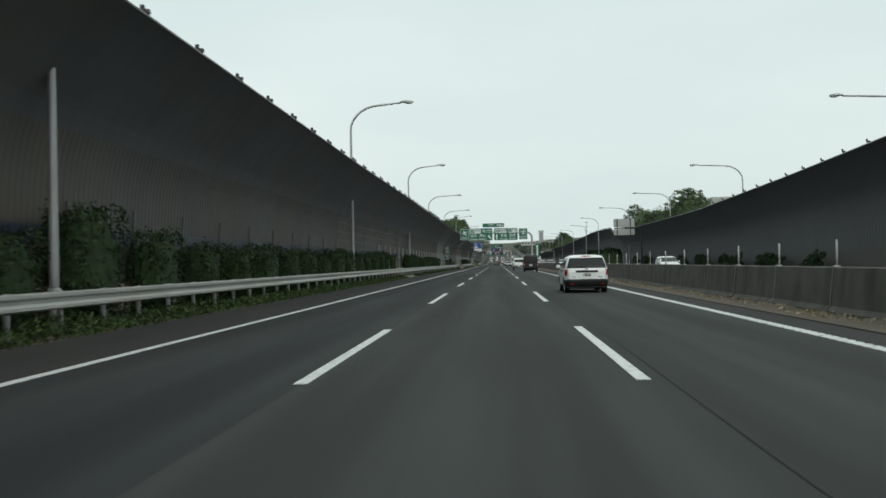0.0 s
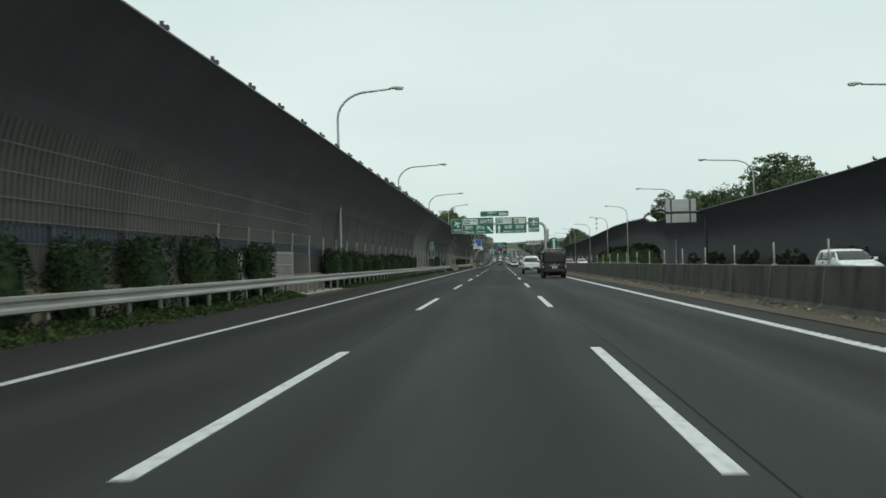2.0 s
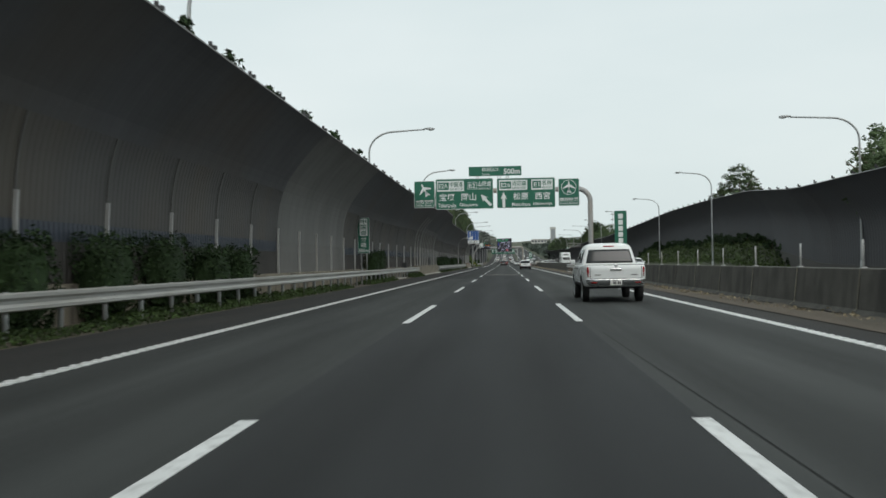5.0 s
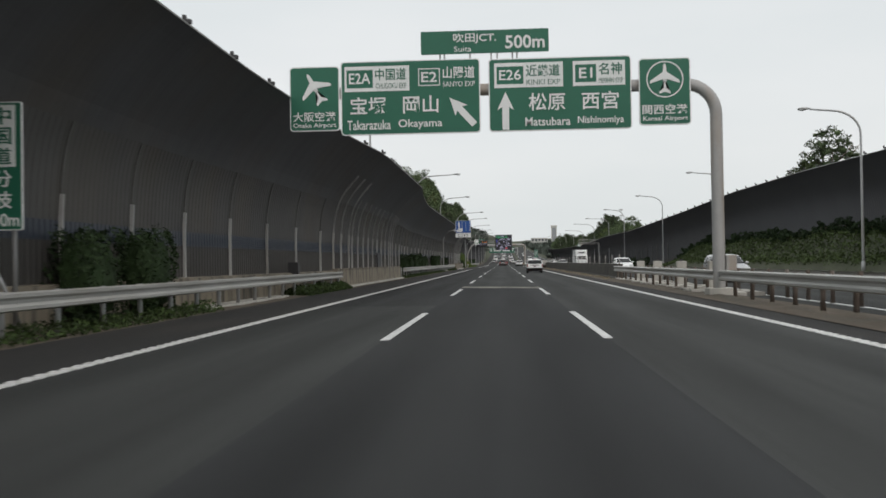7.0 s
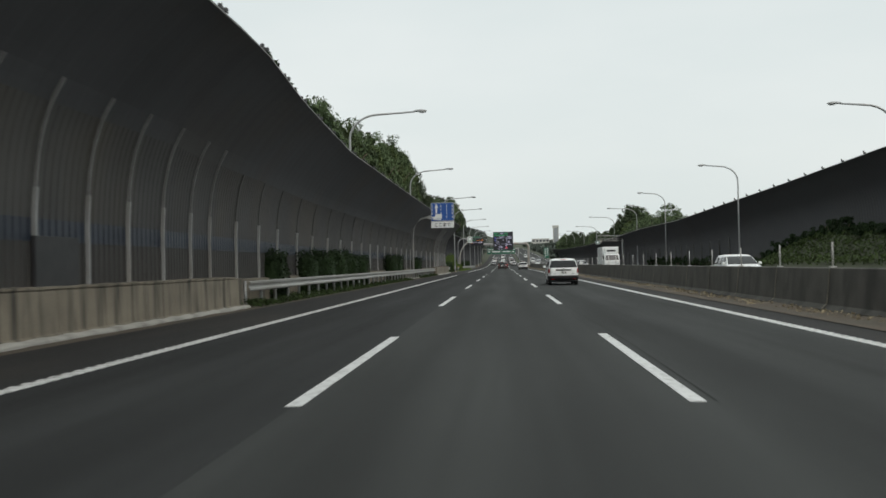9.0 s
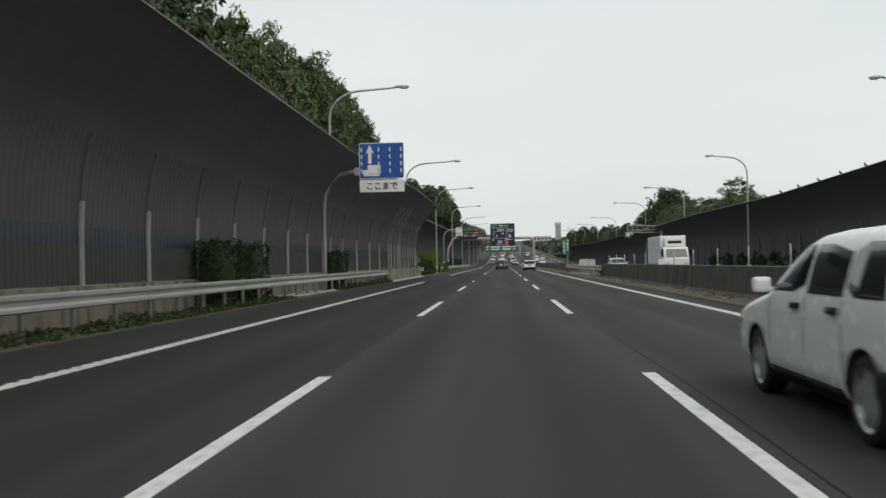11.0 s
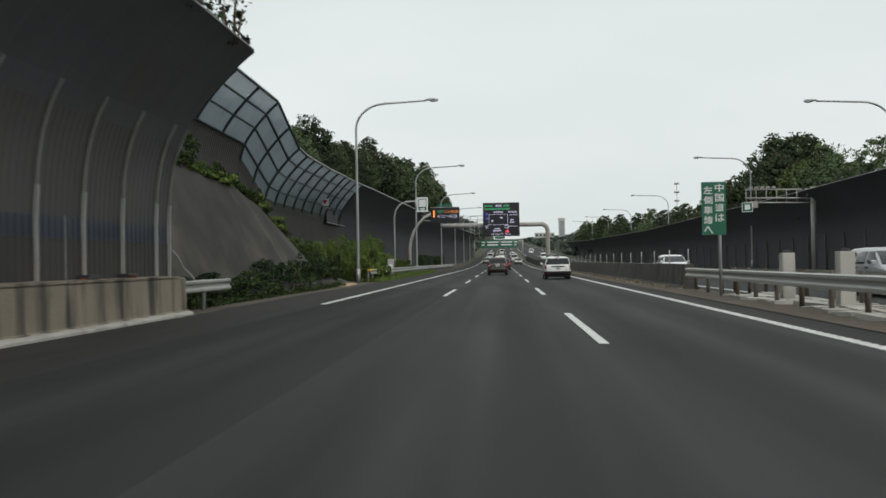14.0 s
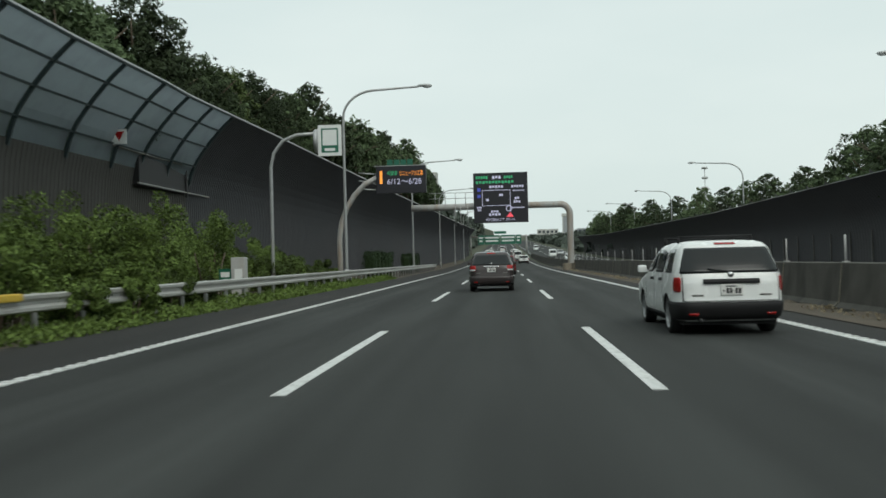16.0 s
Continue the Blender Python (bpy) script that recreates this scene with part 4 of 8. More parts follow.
rib_meshes[1].matrix_basis = Matrix.Translation((back_base(323.35), 323.35, back_z(323.35, 0.0))) @ Matrix.Diagonal((1.045, 1, 1.045, 1))
part("cap_rail", extrude(bmesh.new(), [(-0.05, -0.03), (0.04, -0.03), (0.04, 0.05), (-0.05, 0.05)], [(lerp_table(BACK_TIP, v), v, back_z(v, 8.07)) for v in stations]), GALV, wall_back)
# The opening is a solid black block; its inner shade is put into the colour.
part("service_door", box(bmesh.new(), 0, 0.30, 0, 6.1, 0, 1.40, bevel=0.02), SIGN_BLACK, wall_back, "black block standing for the shade inside a service opening").matrix_basis = pose(back_base(395.5) + 0.10, 392.5, 5.02)
part("service_lintel", box(bmesh.new(), 0, 0.22, -0.2, 11.0, 0, 0.10, bevel=0.02), GREY_COL, wall_back, "grey steel lintel").matrix_basis = pose(back_base(395.5) + 0.34, 389.6, 6.42)
part("service_jamb", box(bmesh.new(), 0, 0.12, 0, 0.14, 0, 1.6, bevel=0.02), DARK_METAL, wall_back).matrix_basis = pose(back_base(395.5) + 0.38, 398.6, 4.85)
part("service_rail", box(bmesh.new(), 0, 0.10, 0, 10.0, 0, 0.06), GREY_COL, wall_back).matrix_basis = pose(back_base(395.5) + 0.38, 392.3, 5.08)
give_way = thing("small_sign", "small white plate with a red triangle on the clear barrier", "road sign", pose(back_base(389.2) + 0.85, 389.2, 6.45))
part("plate", box(bmesh.new(), -0.32, 0.32, -0.02, 0.02, 0, 0.62, bevel=0.01), SIGN_WHITE, give_way)
tri_bm = bmesh.new()
tf = [tri_bm.verts.new(p) for p in ((-0.22, -0.026, 0.52), (0.0, -0.026, 0.12), (0.22, -0.026, 0.52))]
tk_ = [tri_bm.verts.new((v.co.x, -0.02, v.co.z)) for v in tf]
tri_bm.faces.new(tf)
quad_faces(tri_bm, tf, tk_)
part("triangle", tri_bm, TAIL, give_way, "red triangle")
part("bracket", box(bmesh.new(), -0.5, -0.3, -0.02, 0.03, 0.2, 0.3), GALV, give_way)

# ---- shotcrete slope beside the lay-by ----
CREST = ((329, 4.75), (341, 4.95), (346, 4.75), (349.5, 4.25), (352, 3.6), (354.6, 2.95), (357.7, 2.1), (360, 1.5), (362.6, 0.85), (366, 0.1))
sv, sf = [], []
nx_, ny_ = 24, 50
for j in range(ny_ + 1):
    y = 331.2 + 35 * j / ny_
    h = lerp_table(CREST, y)
    for i in range(nx_ + 1):
        x = -8.7 - 8.0 * i / nx_
        z = h * min(1.0, (-8.7 - x) / 2.5) + 0.12 * noise.noise((x * 0.9, y * 0.6, 7)) * min(1, i / 2) + 0.05 * noise.noise((x * 3, y * 2.2, 2))
        sv.append((x, y, z - 0.12 if i == 0 else z))
for j in range(ny_):
    for i in range(nx_):
        a = j * (nx_ + 1) + i
        sf.append((a, a + nx_ + 1, a + nx_ + 2, a + 1))
slope = part("slope", (sv, [], sf), SHOTCRETE, None)
for p in slope.data.polygons:
    p.use_smooth = True
tagged(slope, "grey sprayed-concrete slope with water streaks beside the lay-by", "slope", kind="structure")
sv, sf = [], []
for j in range(17):
    for i in range(13):
        u_, v_ = i / 12, j / 16
        edge = min(u_, 1 - u_, v_, 1 - v_) * 2
        sv.append((-8.1 - 1.9 * u_, 355.5 + 7.5 * v_, -0.06 + 0.16 * smooth(0, 0.6, edge) + 0.05 * noise.noise((u_ * 5, v_ * 6, 3))))
for j in range(16):
    for i in range(12):
        a = j * 13 + i
        sf.append((a, a + 13, a + 14, a + 1))
sand = part("sand_patch", (sv, [], sf), SAND, None)
for p in sand.data.polygons:
    p.use_smooth = True
tagged(sand, "pale dry sand heaped beside the guardrail end", "sand", kind="structure")

# ---- median: concrete wall, guardrail gaps, fence posts ----
med_sec = [(7.2, -0.1), (7.2, 0.08), (7.32, 0.18), (7.40, 0.98), (7.43, 1.0), (7.67, 1.0), (7.70, 0.98), (7.78, 0.18), (7.9, 0.08), (7.9, -0.1)]
median = thing("median_wall", "grimy concrete median wall with upright joints and thin fence posts", "median wall", kind="structure")
bm = extrude(bmesh.new(), med_sec, [(0, 0.015, 0), (0, 4.038, 0)])
bmesh.ops.recalc_face_normals(bm, faces=bm.faces)
med_block = part("block", bm, CONCRETE_DARK, median)
med_block.matrix_basis = pose(0, -60, 0)
fp = bmesh.new()
tube(fp, [(0, 0, 0.95), (0, 0, 1.58)], 0.020, 8)
box(fp, -0.06, 0.06, -0.06, 0.06, 1.0, 1.03)
fence_post = part("fence_post", fp, GALV_PALE, median)
fence_post.matrix_basis = pose(7.5, -59.9, 0)
strip_bm = bmesh.new()
sq = [strip_bm.verts.new(p) for p in ((7.19, -0.03, 0.1), (7.19, 0.03, 0.1), (7.31, 0.03, 0.19), (7.31, -0.03, 0.19), (7.392, 0.03, 0.97), (7.392, -0.03, 0.97))]
strip_bm.faces.new((sq[0], sq[1], sq[2], sq[3]))
strip_bm.faces.new((sq[3], sq[2], sq[4], sq[5]))
joint_strip = part("joint_filler", strip_bm, CONCRETE, median)
joint_strip.matrix_basis = pose(-0.004, -60, 0)
for k in range(-28, 132):
    y = 55.0 + 4.053 * k
    if 151 < y + 2 < 204.5 or 305 < y + 2 < 341:
        continue
    share("block", med_block.data, median, pose(0, y, road_z(y)))
    if y < 470:
        share("fence_post", fence_post.data, median, pose(7.5, y + 0.1, road_z(y), rx=random.uniform(-1.5, 1.5)))
        share("joint_filler", joint_strip.data, median, pose(-0.004, y, road_z(y)))


def beam_section(x, flip=1):
    """The W-shaped face of a guardrail beam."""
    w = ((0.0, 0.52), (0.07, 0.55), (0.07, 0.61), (0.015, 0.66), (0.015, 0.72), (0.07, 0.77), (0.07, 0.83), (0.0, 0.86))
    return [(x + flip * a, b) for a, b in w] + [(x + flip * (a - 0.012), b) for a, b in reversed(w)]


def guardrail(label, x, y0, y1, flip, gap=2.0, z=0.0, material=RAIL, first_post=0.0, posts=GALV):
    t = thing("guardrail", label, "guardrail", group="guardrails", kind="structure")
    n = max(1, int((y1 - y0) / 4))
    ln = (y1 - y0) / n
    bm = extrude(bmesh.new(), beam_section(0, flip), [(0, 0, 0), (0, ln + 0.12, 0)])
    bmesh.ops.recalc_face_normals(bm, faces=bm.faces)
    beam = part("beam", bm, material, t)
    beam.matrix_basis = pose(x, y0, z)
    for k in range(1, n):
        share("beam", beam.data, t, pose(x + 0.004 * flip * (k % 2), y0 + k * ln, z))
    pb = bmesh.new()
    tube(pb, [(0, 0, -0.1), (0, 0, 0.87)], 0.06, 10)
    post = part("post", pb, posts, t)
    post.matrix_basis = pose(x - 0.11 * flip, y0 + first_post, z)
    k = 1
    while y0 + first_post + k * gap < y1:
        share("post", post.data, t, pose(x - 0.11 * flip, y0 + first_post + k * gap, z))
        k += 1
    return t


guardrail("long weathered steel guardrail in front of clipped hedges", -8.12, -60, 192.3, 1)
guardrail("weathered steel guardrail between two concrete parapets", -8.12, 221.5, 305.0, 1)
guardrail("short steel guardrail end past the parapet", -8.0, 330.0, 334.0, 1)
g_end = guardrail("steel guardrail with a yellow end cover among bushes", -8.2, 366.0, 470.0, 1, z=-0.02)
part("end_cover", box(bmesh.new(), -0.09, 0.12, -0.9, 0.9, 0.72, 0.86, bevel=0.03), YELLOW, g_end, "yellow end cover").matrix_basis = pose(-8.2, 366.3, 0)
guardrail("double steel guardrail closing a gap in the median", 7.2, 150.5, 205.0, -1, posts=RUSTY)
guardrail("steel guardrail on the far side of the median gap", 9.0, 150.5, 205.0, 1, posts=RUSTY)
guardrail("steel guardrail across a gap in the median wall", 7.2, 304.5, 341.5, -1, posts=RUSTY)
guardrail("steel guardrail on the far side of the gap", 8.8, 304.5, 341.5, 1, posts=RUSTY)


def anchor_block(x, y, h=1.15, w=0.42):
    t = thing("anchor_block", "pale concrete post standing in the median gap", "concrete post", pose(x, y, 0), group="median posts")
    part("shaft", box(bmesh.new(), -w / 2, w / 2, -0.16, 0.16, 0.0, h, bevel=0.02), CONCRETE_PALE, t)
    part("cap", box(bmesh.new(), -0.09, 0.09, -0.06, 0.06, h, h + 0.07, bevel=0.01), DARK_METAL, t)


for yy in (181, 187.5, 194, 200):
    anchor_block(8.1, yy)
for yy in (319.2, 323.4, 327.6, 331.9):
    anchor_block(8.0, yy, 1.33, 0.34)


def base_slab(x, y, w, l, turn, tilt):
    """A cracked paving slab lying unevenly on the dirt."""
    t = thing("paving_slab", "broken pale concrete slab on the dirt under the guardrail", "slab", pose(x, y, 0.05, tilt, tilt * 0.6, turn), group="median slabs")
    bm = bmesh.new()
    ring = [(-w / 2, -l / 2), (0.05 * w, -l / 2 - 0.04), (w / 2, -l / 2 + 0.05), (w / 2 - 0.03, l * 0.1), (w / 2, l / 2), (-0.1 * w, l / 2 - 0.03), (-w / 2, l / 2 - 0.05)]
    lo = [bm.verts.new((px, py, -0.12)) for px, py in ring]
    hi = [bm.verts.new((px * 0.97, py * 0.97, 0.07)) for px, py in ring]
    quad_faces(bm, lo, hi)
    bm.faces.new(hi)
    bm.faces.new(lo[::-1])
    bmesh.ops.recalc_face_normals(bm, faces=bm.faces)
    part("slab", bm, CONCRETE_PALE, t)


rs = random.Random(8)
for y0, n in ((177.0, 27), (316.0, 20)):
    for k in range(n):
        for x in (7.35, 7.95, 8.55):
            if rs.random() < 0.82:
                base_slab(x + rs.uniform(-0.08, 0.08), y0 + 1.02 * k + rs.uniform(-0.1, 0.1), rs.uniform(0.45, 0.58), rs.uniform(0.75, 0.98), rs.uniform(-9, 9), rs.uniform(-3, 3))

# ---- street lamps ----


def street_lamp(x, y, arm, way, z0=0.0, group="expressway lamps", top=11.4):
    """A tapered pole that bends over into a slim arm; way is +1 towards +x."""
    t = thing("street_lamp", "tall grey steel street lamp with a curved arm and oval head", "street lamp", pose(x, y, z0), group=group)
    pts, rr = [], []
    for k in range(9):
        pts.append((0, 0, (top - 1.7) * k / 8))
        rr.append(0.105 - 0.035 * k / 8)
    R = min(arm * 0.55, 1.9)
    for k in range(1, 8):
        a = radians(88 * k / 7)
        pts.append((way * R * (1 - math.cos(a)), 0, top - 1.7 + 1.55 * math.sin(a)))
        rr.append(0.068)
    pts.append((way * (arm - 0.55), 0, top - 0.03))
    rr.append(0.05)
    part("pole", tube(bmesh.new(), pts, rr, 10), GALV, t)
    hb = bmesh.new()
    bmesh.ops.create_uvsphere(hb, u_segments=16, v_segments=8, radius=1)
    for v in hb.verts:
        v.co = Vector((way * (arm - 0.2) + v.co.x * 0.46 * way, v.co.y * 0.17, top + (v.co.z * 0.12 if v.co.z > 0 else v.co.z * 0.05)))
    bmesh.ops.recalc_face_normals(hb, faces=hb.faces)
    for f in hb.faces:
        f.smooth = True
    head = part("head", hb, GALV, t)
    lb = bmesh.new()
    bmesh.ops.create_uvsphere(lb, u_segments=14, v_segments=8, radius=1)
    for v in lb.verts:
        v.co = Vector((way * (arm - 0.05) + v.co.x * 0.27, v.co.y * 0.13, top - 0.03 + v.co.z * 0.10))
    part("lamp_glass", lb, LAMP_CLEAR, head, "clear lamp bowl")
    part("collar", tube(bmesh.new(), [(0, 0, 0), (0, 0, 0.9)], 0.13, 12), GALV, t)
    return t


for y, x, arm, top in ((8.8, -8.72, 3.75, 11.4), (48.6, -8.72, 3.75, 11.4), (89.7, -9.0, 3.75, 11.7), (130.4, -9.85, 4.8, 11.4), (171.2, -9.85, 4.8, 11.4), (211.5, -9.25, 3.6, 12.2), (253.0, -9.8, 4.9, 11.4),
                       (290.8, -9.55, 4.4, 11.4), (324.5, -8.6, 4.85, 10.75), (364.5, -8.72, 5.0, 11.4), (405.2, -8.72, 5.0, 11.4), (446, -8.72, 5.0, 11.4), (487, -8.72, 5.0, 11.4), (528, -8.72, 5.0, 11.4), (569, -8.72, 5.0, 11.4)):
    street_lamp(x, y, arm, 1, z0=road_z(y), top=top)
for y, head, arm in ((48.6, 21.2, 5.2), (89.8, 21.1, 5.2), (130, 20.9, 5.2), (167, 19.9, 5.2), (208, 20.1, 3.8), (252.7, 21.4, 3.9), (290.5, 21.0, 3.8), (328.4, 20.1, 3.7), (366.4, 19.9, 5.2), (399, 19.6, 5.2),
                     (453.0, 20.8, 5.5), (498, 21.3, 5.4), (539, 21.3, 5.4), (580, 21.3, 5.4)):
    street_lamp(head + arm - 0.2, y, arm, -1, z0=road_z(y), top=11.0)

# ---- overhead sign gantry ----
gantry = thing("sign_gantry", "grey steel gantry with green overhead direction signs", "sign gantry", pose(0, 176.15, 0))
gp = [(7.2, 0, z * 0.5) for z in range(0, 13)]
for k in range(1, 9):
    a = radians(90 * k / 8)
    gp.append((7.2 - 1.0 * (1 - math.cos(a)), 0, 6.0 + 1.0 * math.sin(a)))
gp += [(x, 0, 7.0) for x in (4, 2, 0, -2, -4, -6.9)]
part("column", tube(bmesh.new(), gp, [0.20] * len(gp), 14), GREY_COL, gantry, "bent grey steel column and beam")
part("base_plate", box(bmesh.new(), 6.8, 7.6, -0.4, 0.4, 0.0, 0.28, bevel=0.02), CONCRETE_PALE, gantry, "concrete base")
part("junction_box", box(bmesh.new(), 7.42, 7.75, -0.12, 0.12, 0.75, 1.35, bevel=0.02), GREY_COL, gantry)


def green_board(x0, x1, z0, z1, parent, name="sign_board", y=-0.32, back=0.06, border=0.035, face=SIGN_GREEN, r=0.12):
    bm = rounded_plate(bmesh.new(), x0, x1, y, y + back, z0, z1, r)
    b = part(name, bm, SIGN_WHITE if border else face, parent)
    if border:
        part("face", rounded_plate(bmesh.new(), x0 + border, x1 - border, y - 0.006, y, z0 + border, z1 - border, r - border * 0.6), face, b, "green face")
    return b


FY = -0.328


def plane_symbol(cx, cz, s, heading, parent):
    """An aircraft outline turned by heading degrees."""
    half = [(0.0, 1.0), (0.09, 0.9), (0.12, 0.45), (0.95, -0.12), (0.95, -0.3), (0.12, -0.02), (0.09, -0.62), (0.36, -0.84), (0.36, -0.98), (0.0, -0.86)]
    pts = half + [(-x, z) for x, z in half[-2:0:-1]]
    c, sn = math.cos(radians(heading)), math.sin(radians(heading))
    bm = bmesh.new()
    v = [bm.verts.new((cx + s * (c * x - sn * z), FY - 0.012, cz + s * (sn * x + c * z))) for x, z in pts]
    mid = bm.verts.new((cx, FY - 0.012, cz))
    for i in range(len(v)):
        bm.faces.new((v[i], v[(i + 1) % len(v)], mid))
    r = bmesh.ops.extrude_face_region(bm, geom=bm.faces[:])
    for g in r["geom"]:
        if isinstance(g, bmesh.types.BMVert):
            g.co.y += 0.011
    bmesh.ops.recalc_face_normals(bm, faces=bm.faces)
    part("aircraft_symbol", bm, SIGN_WHITE, parent)


def arrow(cx, cz, ln, heading, parent):
    pts = [(-0.09, -0.5), (0.09, -0.5), (0.09, 0.1), (0.22, 0.02), (0.0, 0.5), (-0.22, 0.02), (-0.09, 0.1)]
    c, sn = math.cos(radians(heading)), math.sin(radians(heading))
    bm = bmesh.new()
    fr_ = [bm.verts.new((cx + ln * (c * x - sn * z), FY - 0.012, cz + ln * (sn * x + c * z))) for x, z in pts]
    bk = [bm.verts.new((v.co.x, FY - 0.001, v.co.z)) for v in fr_]
    bm.faces.new(fr_)
    quad_faces(bm, fr_, bk)
    bmesh.ops.recalc_face_normals(bm, faces=bm.faces)
    part("arrow", bm, SIGN_WHITE, parent)


def white_panel(x0, x1, z0, z1, parent):
    return part("route_panel", box(bmesh.new(), x0, x1, FY - 0.008, FY - 0.001, z0, z1), SIGN_WHITE, parent, "white route panel")


def outlined(x0, x1, z0, z1, parent, w=0.03):
    for a in ((x0, x1, z0, z0 + w), (x0, x1, z1 - w, z1), (x0, x0 + w, z0 + w, z1 - w), (x1 - w, x1, z0 + w, z1 - w)):
        part("outline", box(bmesh.new(), a[0], a[1], FY - 0.012, FY - 0.001, a[2], a[3]), SIGN_WHITE, parent)


TY = FY - 0.014
b1 = green_board(-6.91, -5.23, 5.70, 7.86, gantry)
plane_symbol(-6.05, 7.12, 0.56, 28, b1)
lettering("大阪空港", -6.80, -5.36, 6.02, 6.34, TY, SIGN_WHITE, b1)
lettering("Osaka Airport", -6.80, -5.34, 5.78, 5.97, TY, SIGN_WHITE, b1)
b2 = green_board(-5.18, -0.53, 5.53, 7.99, gantry)
white_panel(-5.05, -2.88, 6.98, 7.82, b2)
part("route_shield", box(bmesh.new(), -4.98, -4.10, FY - 0.013, FY - 0.008, 7.10, 7.70), SIGN_GREEN, b2, "green route number")
lettering("E2A", -4.9, -4.18, 7.24, 7.60, FY - 0.018, SIGN_WHITE, b2)
lettering("中国道", -4.02, -2.98, 7.34, 7.74, TY, SIGN_GREEN, b2)
lettering("CHUGOKU EXP", -4.0, -2.98, 7.07, 7.24, TY, SIGN_GREEN, b2, bold=0.0)
outlined(-2.58, -1.86, 7.12, 7.70, b2)
lettering("E2", -2.48, -1.96, 7.24, 7.58, TY, SIGN_WHITE, b2)
lettering("山陽道", -1.76, -0.70, 7.34, 7.74, TY, SIGN_WHITE, b2)
lettering("SANYO EXP", -1.76, -0.70, 7.07, 7.24, TY, SIGN_WHITE, b2, bold=0.0)
lettering("宝塚", -4.86, -3.66, 6.22, 6.80, TY, SIGN_WHITE, b2)
lettering("岡山", -3.10, -1.92, 6.22, 6.80, TY, SIGN_WHITE, b2)
lettering("Takarazuka", -4.98, -3.52, 5.70, 6.02, TY, SIGN_WHITE, b2)
lettering("Okayama", -3.26, -1.80, 5.68, 6.02, TY, SIGN_WHITE, b2)
arrow(-1.14, 6.25, 1.22, 42, b2)
b3 = green_board(-0.25, 4.42, 5.54, 7.95, gantry)
white_panel(-0.06, 2.2, 6.98, 7.80, b3)
part("route_shield", box(bmesh.new(), 0.02, 0.90, FY - 0.013, FY - 0.008, 7.10, 7.68), SIGN_GREEN, b3, "green route number")
lettering("E26", 0.10, 0.82, 7.23, 7.57, FY - 0.018, SIGN_WHITE, b3)
lettering("近畿道", 0.98, 2.1, 7.33, 7.72, TY, SIGN_GREEN, b3)
lettering("KINKI EXP", 1.0, 2.1, 7.06, 7.23, TY, SIGN_GREEN, b3, bold=0.0)
white_panel(2.52, 4.22, 6.98, 7.80, b3)
part("route_shield", box(bmesh.new(), 2.60, 3.28, FY - 0.013, FY - 0.008, 7.10, 7.68), SIGN_GREEN, b3, "green route number")
lettering("E1", 2.72, 3.16, 7.23, 7.57, FY - 0.018, SIGN_WHITE, b3)
lettering("名神", 3.36, 4.12, 7.33, 7.72, TY, SIGN_GREEN, b3)
lettering("MEISHIN EXP", 3.36, 4.14, 7.06, 7.22, TY, SIGN_GREEN, b3, bold=0.0)
arrow(0.30, 6.22, 1.25, 0, b3)
lettering("松原", 1.06, 2.26, 6.20, 6.78, TY, SIGN_WHITE, b3)
lettering("西宮", 2.80, 4.0, 6.20, 6.78, TY, SIGN_WHITE, b3)
lettering("Matsubara", 0.94, 2.42, 5.70, 5.98, TY, SIGN_WHITE, b3)
lettering("Nishinomiya", 2.66, 4.16, 5.68, 5.98, TY, SIGN_WHITE, b3)
b4 = green_board(4.66, 6.33, 5.63, 7.82, gantry)
plane_symbol(5.5, 7.14, 0.50, 0, b4)
ring = bmesh.new()
ro = [[ring.verts.new((5.5 + r * math.cos(a), FY - d, 7.12 + r * math.sin(a))) for a in (2 * math.pi * k / 40 for k in range(40))] for r, d in ((0.60, 0.012), (0.56, 0.012))]
quad_faces(ring, ro[0], ro[1])
part("ring", ring, SIGN_WHITE, b4)
lettering("関西空港", 4.76, 6.22, 5.98, 6.30, TY, SIGN_WHITE, b4)
lettering("Kansai Airport", 4.78, 6.22, 5.73, 5.92, TY, SIGN_WHITE, b4)
b5 = green_board(-2.48, 1.75, 8.16, 8.92, gantry, border=0.0, r=0.03)
lettering("吹田JCT.", -1.40, 0.02, 8.48, 8.84, FY - 0.004, SIGN_WHITE, b5)
lettering("Suita", -1.38, -0.80, 8.22, 8.40, FY - 0.004, SIGN_WHITE, b5, bold=0.0)
lettering("500m", 0.32, 1.62, 8.28, 8.72, FY - 0.004, SIGN_WHITE, b5, bold=0.02)
for x in (-1.85, -1.7, -0.85, -0.15, 0.05, 0.55, 0.7):
    part("bracket", tube(bmesh.new(), [(x, -0.24, 7.0), (x, -0.24, 8.4)], 0.028, 8), GALV, gantry)
for x in (-6.6, -5.5, -4.7, -1.0, 0.3, 3.9, 5.0, 6.0):
    part("hanger", box(bmesh.new(), x - 0.05, x + 0.05, -0.26, -0.18, 5.7, 7.8), GALV, gantry)

# ---- roadside signs ----


def post_pair(t, xs_, y, z1, r=0.045):
    for x in xs_:
        part("post", tube(bmesh.new(), [(x, y, -0.1), (x, y, z1)], r, 10), GALV, t)


exit_sign = thing("roadside_sign", "tall narrow green roadside sign with vertical white lettering", "road sign", pose(0, 161.3, 0))
es = part("board", rounded_plate(bmesh.new(), -9.26, -8.5, -0.04, 0.0, 1.95, 4.28, 0.04), SIGN_WHITE, exit_sign)
part("face", rounded_plate(bmesh.new(), -9.24, -8.52, -0.046, -0.04, 1.97, 4.26, 0.035), SIGN_GREEN, es, "green face")
